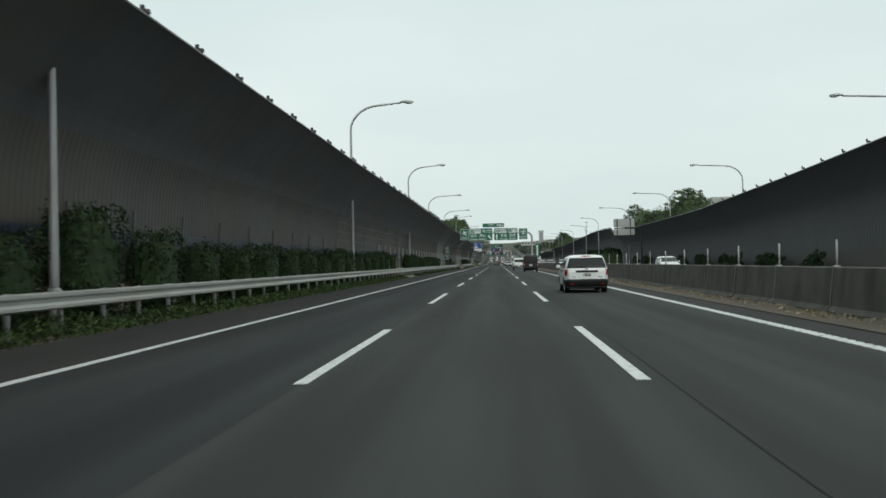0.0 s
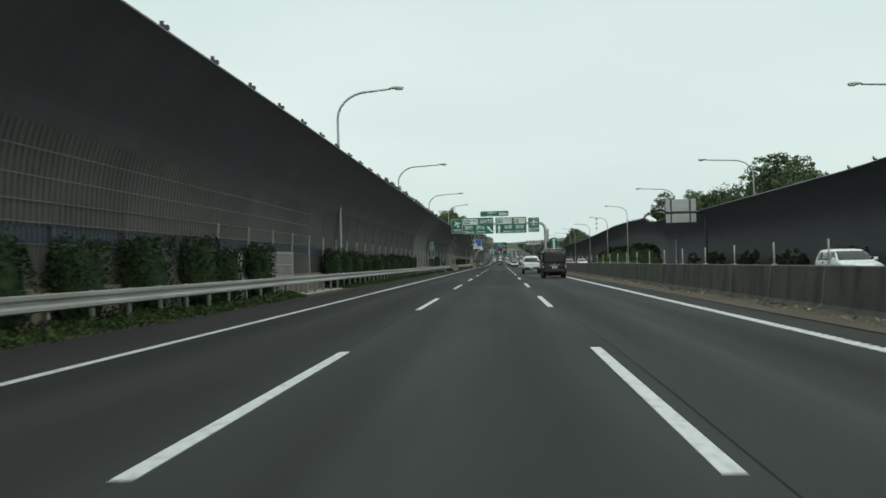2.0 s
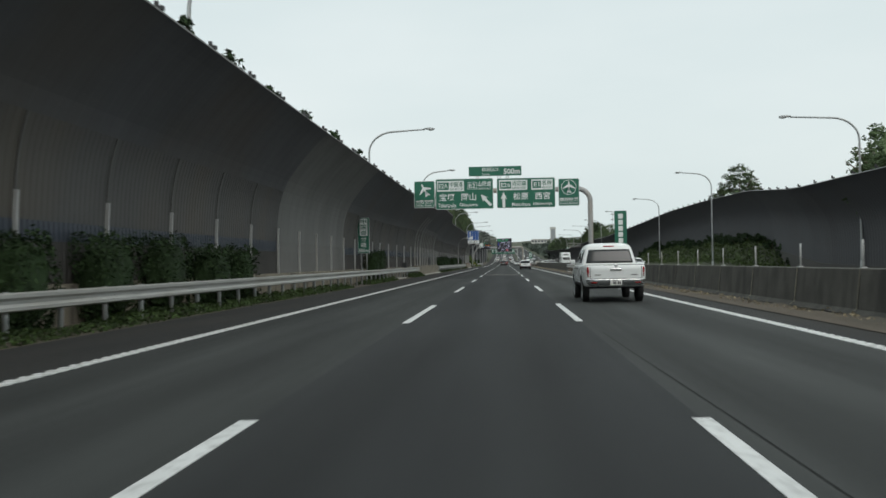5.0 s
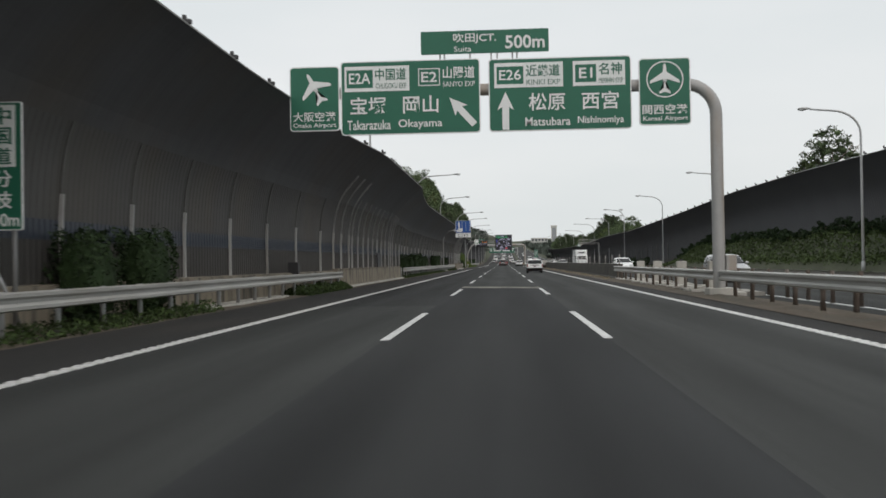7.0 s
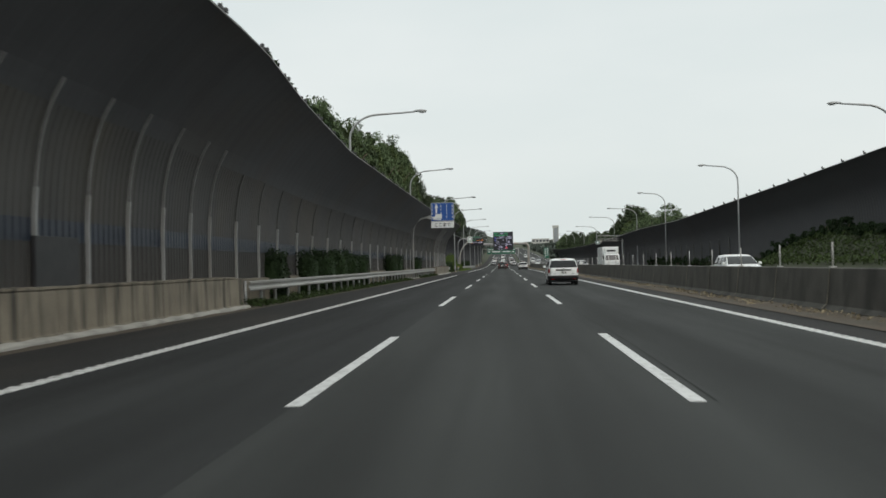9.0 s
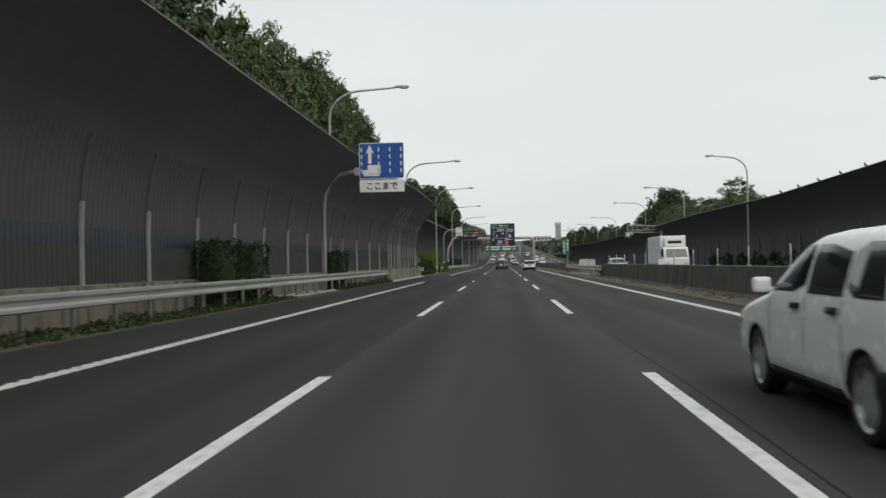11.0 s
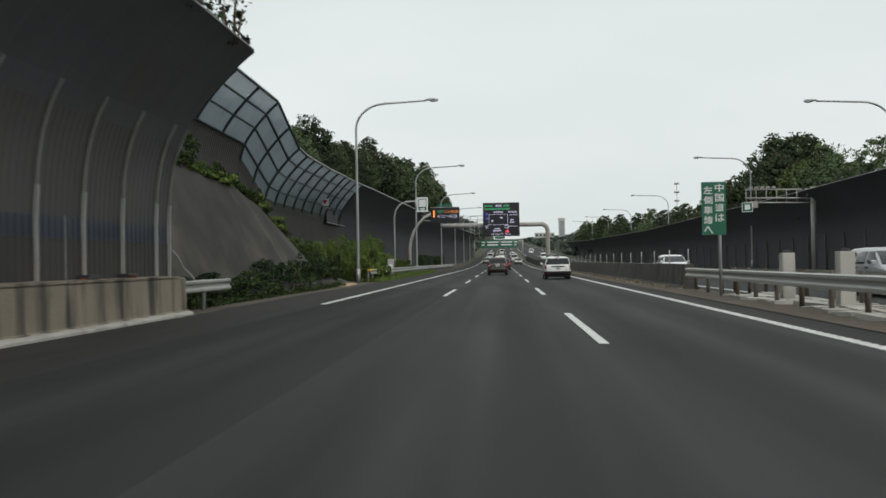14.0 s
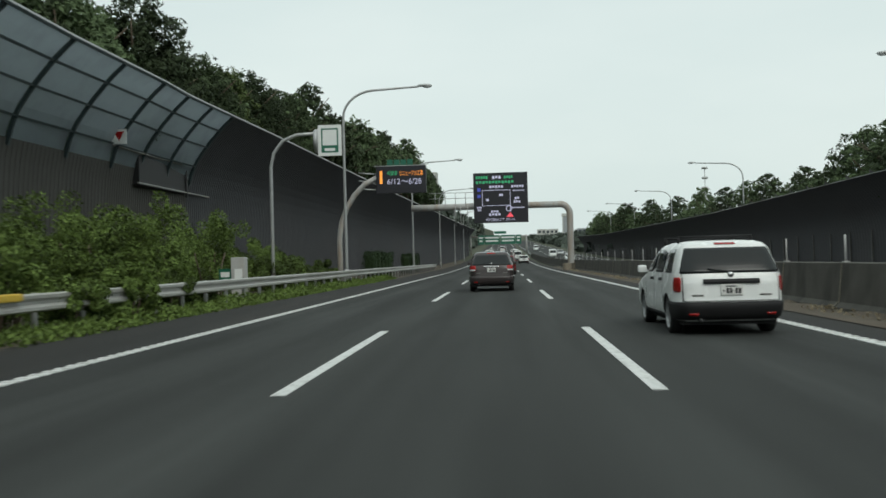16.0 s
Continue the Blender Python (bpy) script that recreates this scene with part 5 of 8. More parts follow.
part("white_field", box(bmesh.new(), -9.13, -8.62, -0.052, -0.046, 3.10, 4.22), SIGN_WHITE, es)
for k, ch in enumerate("中国道"):
    lettering(ch, -9.06, -8.69, 3.87 - 0.365 * k, 4.18 - 0.365 * k, -0.058, SIGN_GREEN, es)
for k, ch in enumerate("分岐"):
    lettering(ch, -9.06, -8.69, 2.73 - 0.385 * k, 3.04 - 0.385 * k, -0.052, SIGN_WHITE, es)
lettering("500m", -9.2, -8.56, 2.02, 2.26, -0.052, SIGN_WHITE, es)
post_pair(exit_sign, (-9.05, -8.7), 0.05, 4.2)
part("stay", tube(bmesh.new(), [(-9.1, 0.05, 1.3), (-9.0, 0.3, 0.8), (-8.7, 0.45, -0.1)], 0.04, 8), GALV, exit_sign)

med_sign = thing("roadside_sign", "narrow green sign standing on the median", "road sign", pose(0, 159.5, 0))
ms = part("board", rounded_plate(bmesh.new(), 7.15, 7.9, -0.04, 0.0, 1.9, 4.3, 0.04), SIGN_GREEN, med_sign)
bars([(7.38, 7.66, 3.82 - 0.38 * k, 4.12 - 0.38 * k) for k in range(5)], -0.04, SIGN_WHITE, ms, depth=0.006)
post_pair(med_sign, (7.35, 7.7), 0.05, 4.2)

lane_sign = thing("roadside_sign", "green median sign with two columns of vertical white lettering", "road sign", pose(0, 334.8, 0))
ls = part("board", rounded_plate(bmesh.new(), 6.36, 7.08, -0.04, 0.0, 1.92, 3.52, 0.03), SIGN_GREEN, lane_sign)
for k, ch in enumerate("中国道は"):
    lettering(ch, 6.76, 7.02, 3.22 - 0.30 * k, 3.46 - 0.30 * k, -0.046, SIGN_WHITE, ls)
for k, ch in enumerate("左側車線へ"):
    lettering(ch, 6.42, 6.68, 3.15 - 0.30 * k, 3.39 - 0.30 * k, -0.046, SIGN_WHITE, ls)
post_pair(lane_sign, (6.9,), 0.05, 3.4, 0.05)

truck_sign = thing("lane_sign", "blue truck-lane sign with a white plate below on a curved arm", "road sign", pose(0, 284.6, 0))
tp = [(-8.8, 0.1, z) for z in (0, 1.5, 3, 4.2)] + [(-8.72, 0.1, 4.9), (-8.45, 0.1, 5.5), (-8.0, 0.1, 5.85), (-7.4, 0.1, 6.0), (-5.0, 0.1, 6.02)]
part("pole", tube(bmesh.new(), tp, 0.10, 12), GREY_COL, truck_sign, "curved grey pole")
ts = part("board", rounded_plate(bmesh.new(), -6.92, -4.65, -0.04, 0.0, 5.60, 7.42, 0.06), SIGN_WHITE, truck_sign)
part("face", rounded_plate(bmesh.new(), -6.89, -4.68, -0.046, -0.04, 5.63, 7.39, 0.05), SIGN_BLUE, ts, "blue face")
part("plate", rounded_plate(bmesh.new(), -6.92, -4.65, -0.04, 0.0, 4.93, 5.55, 0.02), SIGN_WHITE, truck_sign, "white plate")
lettering("ここまで", -6.55, -5.0, 5.05, 5.42, -0.05, SIGN_BLACK, truck_sign, bold=0.02)
for x in (-6.8, -5.93, -5.36, -4.80):
    for k in range(4):
        part("lane_dash", box(bmesh.new(), x - 0.03, x + 0.03, -0.056, -0.046, 6.98 - 0.36 * k, 7.18 - 0.36 * k), SIGN_WHITE, ts)
old_fy, FY = FY, -0.047
arrow(-6.38, 6.85, 0.95, 0, ts)
FY = old_fy
tk = bmesh.new()
box(tk, -6.5, -5.84, -0.056, -0.046, 5.86, 6.30)
box(tk, -6.74, -6.5, -0.056, -0.046, 5.80, 6.06)
box(tk, -6.70, -5.9, -0.056, -0.046, 5.74, 5.84)
part("truck_symbol", tk, SIGN_WHITE, ts)
part("clamp", box(bmesh.new(), -7.2, -6.95, -0.02, 0.22, 5.8, 6.2, bevel=0.02), GALV, truck_sign)

park_sign = thing("lane_sign", "white-framed green sign hung from a curved grey pole", "road sign", pose(0, 390.2, 0))
pp = [(-9.35, 0.1, z) for z in (-0.1, 1.5, 3, 4.5, 5.4)] + [(-9.2, 0.1, 6.0), (-8.8, 0.1, 6.5), (-8.2, 0.1, 6.72), (-6.9, 0.1, 6.78)]
part("pole", tube(bmesh.new(), pp, 0.075, 12), GALV, park_sign)
ps = part("board", rounded_plate(bmesh.new(), -7.28, -6.28, -0.04, 0.0, 5.78, 7.08, 0.03), SIGN_WHITE, park_sign)
part("face", box(bmesh.new(), -7.14, -6.42, -0.05, -0.04, 5.92, 6.94), SIGN_GREEN, ps, "green face")
part("field", box(bmesh.new(), -7.08, -6.48, -0.056, -0.05, 6.22, 6.88), SIGN_WHITE, ps)
bars([(-7.0, -6.56, 5.98, 6.10)], -0.05, SIGN_WHITE, ps, depth=0.006)
part("side_drum", tube(bmesh.new(), [(-7.42, 0.1, 6.43), (-7.28, 0.1, 6.43)], 0.5, 20), GALV, park_sign)

led_sign = thing("message_sign", "black electronic message sign with lit lettering on a bent pole", "electronic sign", pose(0, 409.5, 0))
lp = [(-9.9, 0.3, z) for z in (-0.1, 1.5, 2.8)] + [(-9.75, 0.3, 3.8), (-9.4, 0.3, 4.7), (-8.9, 0.3, 5.5), (-8.2, 0.3, 6.2), (-7.4, 0.3, 6.6)]
part("pole", tube(bmesh.new(), lp, 0.17, 12), GREY_COL, led_sign, "bent grey pole")
lb_ = part("cabinet", box(bmesh.new(), -7.45, -4.32, 0.0, 0.45, 5.55, 7.25, bevel=0.02), VMS_BLACK, led_sign)
part("light_bar", box(bmesh.new(), -7.22, -7.06, -0.02, 0.0, 6.15, 6.95), LED_ORANGE, lb_, "lit orange bar")
lettering("中国道", -6.75, -6.1, 6.66, 6.95, -0.012, LED_GREEN, lb_, bold=0.0)
lettering("リニューアル工事", -5.95, -4.5, 6.62, 6.95, -0.012, LED_ORANGE, lb_, bold=0.0)
lettering("6/12～6/28", -6.75, -4.6, 6.10, 6.45, -0.012, LED_WHITE, lb_, bold=0.0)
for k in range(4):
    part("top_plate", box(bmesh.new(), -6.75 + 0.42 * k, -6.40 + 0.42 * k, 0.1, 0.14, 7.30, 7.66), SIGN_GREEN, led_sign, "small green plate")
part("walkway", box(bmesh.new(), -7.6, -4.3, 0.1, 0.3, 7.25, 7.30), GALV, led_sign)
for z in (5.9, 6.4, 6.9):
    part("ladder_bar", tube(bmesh.new(), [(-8.6, 0.3, z), (-7.5, 0.3, z - 0.1)], 0.04, 8), GALV, led_sign)

vms = thing("message_sign", "large black electronic route-information board on a grey gantry", "electronic sign", pose(0, 443.3, 0))
vp_ = [(7.0, 0.5, z * 0.55) for z in range(0, 11)]
for k in range(1, 8):
    a = radians(90 * k / 7)
    vp_.append((7.0 - 0.9 * (1 - math.cos(a)), 0.5, 5.5 + 1.0 * math.sin(a)))
vp_ += [(x, 0.5, 6.5) for x in (3, 0, -3, -6, -8.6)]
part("column", tube(bmesh.new(), vp_, 0.32, 14), GREY_COL, vms, "bent grey column and beam")
part("footing", box(bmesh.new(), 6.2, 8.4, -0.2, 1.2, -0.1, 0.7, bevel=0.05), CONCRETE, vms, "concrete footing")
vb = part("cabinet", box(bmesh.new(), -2.38, 2.92, -0.35, 0.15, 4.82, 9.72, bevel=0.03), VMS_BLACK, vms)
VF = -0.362
lettering("吹田JCT 2km", -1.2, 1.6, 4.95, 5.28, VF, LED_WHITE, vb, bold=0.0)
def small_marks(x0, x1, z0, z1, material, n):
    """A line of lit characters too small to read."""
    w_ = (x1 - x0) / n
    bars([(x0 + w_ * (k + 0.12), x0 + w_ * (k + 0.86), z0 + (z1 - z0) * 0.18 * (k % 2), z1) for k in range(n)], -0.35, material, vb)


small_marks(-2.15, -0.95, 9.12, 9.40, LED_GREEN, 5)
small_marks(-0.55, 0.35, 9.12, 9.40, LED_WHITE, 3)
small_marks(0.6, 1.5, 9.12, 9.40, LED_GREEN, 4)
small_marks(-2.15, 1.6, 8.66, 8.92, LED_GREEN, 12)
small_marks(-0.85, 0.55, 8.22, 8.46, LED_WHITE, 5)
small_marks(1.3, 2.55, 8.22, 8.46, LED_WHITE, 5)
small_marks(1.45, 2.6, 7.86, 7.98, LED_WHITE, 9)
small_marks(1.6, 2.1, 7.05, 7.30, LED_WHITE, 2)
small_marks(1.5, 2.2, 6.72, 6.95, LED_WHITE, 3)
small_marks(-1.2, -0.85, 6.95, 7.2, LED_WHITE, 1)
small_marks(-2.1, -1.6, 6.25, 6.42, LED_WHITE, 3)
small_marks(-2.0, -1.65, 5.98, 6.18, LED_WHITE, 2)
small_marks(-0.75, 0.05, 5.82, 6.02, LED_WHITE, 3)
small_marks(-0.95, 0.25, 5.50, 5.74, LED_WHITE, 4)
bars([(-1.55, 1.22, 7.98, 8.03), (-1.5, 1.22, 6.48, 6.53), (-1.55, -1.50, 6.48, 7.98), (1.17, 1.22, 5.9, 7.98), (1.3, 2.6, 6.22, 6.30), (0.12, 0.5, 7.42, 7.62)], -0.35, LED_WHITE, vb)
bars([(-2.0, -1.68, 7.9, 8.25), (-2.0, -1.68, 7.3, 7.6)], -0.35, LED_BLUE, vb)
ringm = bmesh.new()
ro_ = [[ringm.verts.new((1.05 + r * math.cos(a), VF, 6.2 + r * math.sin(a))) for a in (2 * math.pi * k / 20 for k in range(20))] for r in (0.22, 0.30)]
quad_faces(ringm, ro_[0], ro_[1])
part("ring_mark", ringm, LED_WHITE, vb)
rb = bmesh.new()
tri_ = [rb.verts.new(p) for p in ((0.8, VF, 5.36), (1.5, VF, 5.36), (1.15, VF, 5.85))]
rb.faces.new(tri_)
part("red_marker", rb, LED_RED, vb, "lit red marker")
for x in (-6.2, -5.2, -4.2, -3.2):
    part("walkway_post", tube(bmesh.new(), [(x, 0.2, 6.6), (x, 0.2, 7.9)], 0.03, 8), GALV, vms)
for z in (7.35, 7.9):
    part("handrail", tube(bmesh.new(), [(-6.8, 0.2, z), (-2.4, 0.2, z)], 0.03, 8), GALV, vms)
for x in (-4.2, -3.7, -3.0):
    part("ladder_rail", tube(bmesh.new(), [(x, 0.2, 6.6), (x, 0.2, 4.6)], 0.04, 8), GALV, vms)

back_sign = thing("large_road_sign", "back of a large sign with grey ribs above the barrier", "sign", pose(0, 138.4, 0))
for z0, z1 in ((6.32, 7.62), (5.08, 6.02)):
    bs = part("board", box(bmesh.new(), 18.6, 21.85, -0.04, 0.0, z0, z1), SIGN_BACK, back_sign)
    for z in (z0 + 0.3, z1 - 0.3):
        part("rib", box(bmesh.new(), 18.6, 21.85, -0.08, -0.04, z - 0.03, z + 0.03), GALV, bs)
for x in (19.16, 21.2):
    part("stile", box(bmesh.new(), x - 0.07, x + 0.07, -0.16, -0.06, 5.0, 7.6), DARK_METAL, back_sign)
part("arm", tube(bmesh.new(), [(18.7, 0.05, 6.17), (22.9, 0.05, 6.17)], 0.10, 10), DARK_METAL, back_sign)
part("post", tube(bmesh.new(), [(22.9, 0.05, -0.1), (22.9, 0.05, 6.4)], 0.12, 10), DARK_METAL, back_sign)

far_truss = thing("cantilever_frame", "grey steel cantilever frame with a walkway above the oncoming lanes", "sign frame", pose(0, 378, 0))
for z in (5.3, 5.65, 6.3):
    part("chord", tube(bmesh.new(), [(18.7, 0, z), (23.9, 0, z - 0.1)], 0.06, 8), GREY_COL, far_truss)
for k in range(7):
    x = 18.75 + 0.75 * k
    part("upright", tube(bmesh.new(), [(x, 0, 5.3), (x, 0, 6.3)], 0.035, 8), GREY_COL, far_truss)
part("column", tube(bmesh.new(), [(23.7, 0, -0.1), (23.7, 0, 6.4)], 0.2, 12), GREY_COL, far_truss)
for k in range(5):
    part("floodlight", box(bmesh.new(), 19.0 + 0.42 * k, 19.25 + 0.42 * k, -0.1, 0.1, 6.36, 6.5), GREY_COL, far_truss)
sb = part("small_board", box(bmesh.new(), 18.4, 19.2, -0.14, -0.08, 4.6, 5.3), SIGN_WHITE, far_truss, "small green and white board")
part("face", box(bmesh.new(), 18.44, 19.16, -0.146, -0.14, 4.64, 5.26), SIGN_GREEN, sb)
part("pictogram", box(bmesh.new(), 18.6, 19.0, -0.152, -0.146, 4.78, 5.16), SIGN_WHITE, sb)
part("board_bracket", box(bmesh.new(), 19.1, 19.6, -0.08, 0.0, 4.9, 5.4), GREY_COL, far_truss)

far_gantry = thing("sign_gantry", "distant gantry with green direction signs over the climbing road", "sign gantry", pose(0, 640, road_z(640)))
for x in (-9.5, 7.6):
    part("column", tube(bmesh.new(), [(x, 0, -0.2), (x, 0, 6.0)], 0.22, 10), GREY_COL, far_gantry)
part("beam", tube(bmesh.new(), [(-9.5, 0, 5.6), (7.6, 0, 5.6)], 0.22, 10), GREY_COL, far_gantry)
for x0, x1 in ((-7.2, -5.4), (-5.2, -0.6), (-0.3, 4.2), (4.4, 6.0)):
    fb = part("sign_board", box(bmesh.new(), x0, x1, -0.3, -0.24, 3.2, 6.0), SIGN_GREEN, far_gantry)
    bars([(x0 + 0.25, x1 - 0.3, 5.0, 5.5), (x0 + 0.3, x1 - 0.5, 4.0, 4.5)], -0.3, SIGN_WHITE, fb)
part("sign_board", box(bmesh.new(), -2.2, 1.4, -0.3, -0.24, 6.4, 7.2), SIGN_GREEN, far_gantry)

phone_box = thing("emergency_phone_box", "pale roadside emergency telephone box with a green plate", "telephone box", pose(-8.95, 383.8, 0))
part("cabinet", box(bmesh.new(), -0.25, 0.25, -0.2, 0.2, 0.0, 1.55, bevel=0.03), GALV_PALE, phone_box)
part("plate", box(bmesh.new(), -0.72, -0.28, -0.06, -0.02, 0.75, 1.15), SIGN_GREEN, phone_box, "green plate")
part("pictogram", box(bmesh.new(), -0.12, 0.16, -0.212, -0.2, 0.75, 1.15), SIGN_WHITE, phone_box, "white pictogram")
bars([(-0.66, -0.34, 0.86, 1.04)], -0.06, SIGN_WHITE, phone_box, depth=0.006)

meter_box = thing("cabinet_box", "dark square equipment box on a post behind the guardrail", "equipment box", pose(-8.75, 183.8, 0))
part("box", box(bmesh.new(), -0.32, 0.32, -0.15, 0.15, 0.85, 1.35, bevel=0.02), DARK_METAL, meter_box)
part("post", tube(bmesh.new(), [(0, 0, -0.1), (0, 0, 0.9)], 0.05, 8), GALV, meter_box)

# ---- vehicles ----


def loft(bm, rings, mi):
    vs = [[bm.verts.new(p) for p in r] for r in rings]
    n = len(vs[0])
    for a, b in zip(vs, vs[1:]):
        for i in range(n - 1):
            f = bm.faces.new((a[i], a[i + 1], b[i + 1], b[i]))
            f.material_index = mi(i, n) if callable(mi) else mi
            f.smooth = True
    bm.faces.new(vs[0]).material_index = mi(0, n) if callable(mi) else mi
    bm.faces.new(vs[-1][::-1]).material_index = mi(0, n) if callable(mi) else mi
    return vs


class Shell:
    """A car body as a stack of rounded plan outlines: half width, rear and front as tables over height."""

    def __init__(self, hw, yr, yf, n):
        self.hw_, self.yr_, self.yf_, self.n = hw, yr, yf, n

    def dims(self, z):
        hw, a, b = lerp_table(self.hw_, z), lerp_table(self.yr_, z), lerp_table(self.yf_, z)
        return hw, (a + b) / 2, (b - a) / 2

    def at(self, th, z, off=0.0):
        hw, yc, hl = self.dims(z)
        c, s, k = math.cos(th), math.sin(th), 2 / self.n
        x, y = hw * math.copysign(abs(c) ** k, c), hl * math.copysign(abs(s) ** k, s)
        if off:
            gx, gy = math.copysign(abs(x / hw) ** (self.n - 1) / hw, x), math.copysign(abs(y / hl) ** (self.n - 1) / hl, y)
            g = math.hypot(gx, gy)
            x, y = x + off * gx / g, y + off * gy / g
        return (x, yc + y, z)

    def side(self, y, z):
        """The turn at which the right-hand side passes y."""
        hw, yc, hl = self.dims(z)
        u = max(-0.999, min(0.999, (y - yc) / hl))
        return math.asin(math.copysign(abs(u) ** (self.n / 2), u))

    def rear(self, x, z):
        """The turn at which the rear passes x."""
        hw, yc, hl = self.dims(z)
        u = max(-0.999, min(0.999, x / hw))
        return -math.acos(math.copysign(abs(u) ** (self.n / 2), u))

    def body(self, slices, seg=56):
        bm = bmesh.new()
        ts = [2 * math.pi * k / seg for k in range(seg)]
        ts = [t - 0.22 * math.sin(4 * t) for t in ts]
        rings = [[bm.verts.new(self.at(t, z)) for t in ts] for z in slices]
        for a, b in zip(rings, rings[1:]):
            quad_faces(bm, a, b)
        bm.faces.new(rings[0][::-1])
        bm.faces.new(rings[-1])
        bmesh.ops.recalc_face_normals(bm, faces=bm.faces)
        for f in bm.faces:
            f.smooth = len(f.verts) == 4
        return bm

    def patch(self, edges, z0, z1, off=0.008, nu=10, nv=6, depth=0.03, mirror=False, round_=0.0):
        """A thin panel that lies on the shell: edges(z) gives the turns between which it runs at that height."""
        bm = bmesh.new()
        grid = []
        for j in range(nv + 1):
            v = j / nv
            z = z0 + (z1 - z0) * v
            a, b = edges(z)
            e = min(v, 1 - v) * 2
            cut = round_ * (1 - math.sqrt(max(0.0, 1 - (1 - min(1.0, e * 2.2)) ** 2)))
            a, b = a + (b - a) * cut, b - (b - a) * cut
            row = []
            for i in range(nu + 1):
                row.append(self.at(a + (b - a) * i / nu, z, off))
            grid.append(row)
        inner = [[Vector(q) for q in row] for row in grid]
        front = [[bm.verts.new((-q[0] if mirror else q[0], q[1], q[2])) for q in row] for row in grid]
        back = []
        for j, row in enumerate(inner):
            z = z0 + (z1 - z0) * j / nv
            a, b = edges(z)
            e = min(j / nv, 1 - j / nv) * 2
            cut = round_ * (1 - math.sqrt(max(0.0, 1 - (1 - min(1.0, e * 2.2)) ** 2)))
            a, b = a + (b - a) * cut, b - (b - a) * cut
            pts = [self.at(a + (b - a) * i / nu, z, off - depth) for i in range(nu + 1)]
            back.append([bm.verts.new((-q[0] if mirror else q[0], q[1], q[2])) for q in pts])
        for j in range(nv):
            for i in range(nu):
                f = bm.faces.new((front[j][i], front[j][i + 1], front[j + 1][i + 1], front[j + 1][i]))
                f.smooth = True
        for j in range(nv):
            for i in (0, nu):
                bm.faces.new((front[j][i], front[j + 1][i], back[j + 1][i], back[j][i]))
        for i in range(nu):
            for j in (0, nv):
                bm.faces.new((front[j][i], front[j][i + 1], back[j][i + 1], back[j][i]))
        bmesh.ops.recalc_face_normals(bm, faces=bm.faces)
        return bm


def wheel(x, y, r, w, parent):
    bm = bmesh.new()
    s = 1 if x > 0 else -1
    prof = [(-w / 2, r * 0.72), (-w / 2, r * 0.94), (-w * 0.36, r), (w * 0.36, r), (w / 2, r * 0.94), (w / 2, r * 0.72)]
    rings = [[bm.verts.new((x + px, y + pr * math.cos(a), r + pr * math.sin(a))) for a in (2 * math.pi * k / 24 for k in range(24))] for px, pr in prof]
    for a, b in zip(rings, rings[1:]):
        quad_faces(bm, a, b)
    for f in bm.faces:
        f.smooth = True
    wh = part("wheel", bm, TYRE, parent, "black tyre")
    rb_ = bmesh.new()
    o = x + s * w * 0.40
    hub = rb_.verts.new((o, y, r))
    r1 = [rb_.verts.new((o, y + r * 0.2 * math.cos(a), r + r * 0.2 * math.sin(a))) for a in (2 * math.pi * k / 20 for k in range(20))]
    r2 = [rb_.verts.new((o - s * 0.02 * (1 - (k % 4 < 2)), y + r * 0.64 * math.cos(a), r + r * 0.64 * math.sin(a))) for k, a in ((k, 2 * math.pi * k / 20) for k in range(20))]
    r3 = [rb_.verts.new((o + s * 0.02, y + r * 0.73 * math.cos(a), r + r * 0.73 * math.sin(a))) for a in (2 * math.pi * k / 20 for k in range(20))]
    for i in range(20):
        rb_.faces.new((hub, r1[i], r1[(i + 1) % 20]))
    quad_faces(rb_, r1, r2)
    quad_faces(rb_, r2, r3)
    part("rim", rb_, RIM, wh, "grey wheel rim")


def carve_wells(body, axles, r, half):
    """Cuts the round wheel openings out of a car body."""
    cm = bmesh.new()
    for y in axles:
        for s in (-1, 1):
            tube(cm, [(s * (half - 0.32), y, r * 0.88), (s * (half + 0.2), y, r * 0.88)], r, 24)
    bmesh.ops.recalc_face_normals(cm, faces=cm.faces)
    cutter = part("cutter", cm, PLASTIC, None)
    md = body.modifiers.new("wells", "BOOLEAN")
    md.operation, md.solver, md.object = "DIFFERENCE", "EXACT", cutter
    cutter.matrix_world = Matrix.Identity(4)
    at, body.parent = body.parent, None
    bpy.context.view_layer.update()
    me = bpy.data.meshes.new_from_object(body.evaluated_get(bpy.context.evaluated_depsgraph_get()))
    body.modifiers.clear()
    body.data = me
    body.parent = at
    bpy.data.objects.remove(cutter)
    for p in me.polygons:
        ds = [min(math.hypot(me.vertices[i].co.y - y, me.vertices[i].co.z - r * 0.88) for y in axles) for i in p.vertices]
        inside = max(ds) < r * 1.02 and (abs(p.normal.x) < 0.5 or abs(p.center.x) < half - 0.25)
        p.material_index = 1 if inside else 0


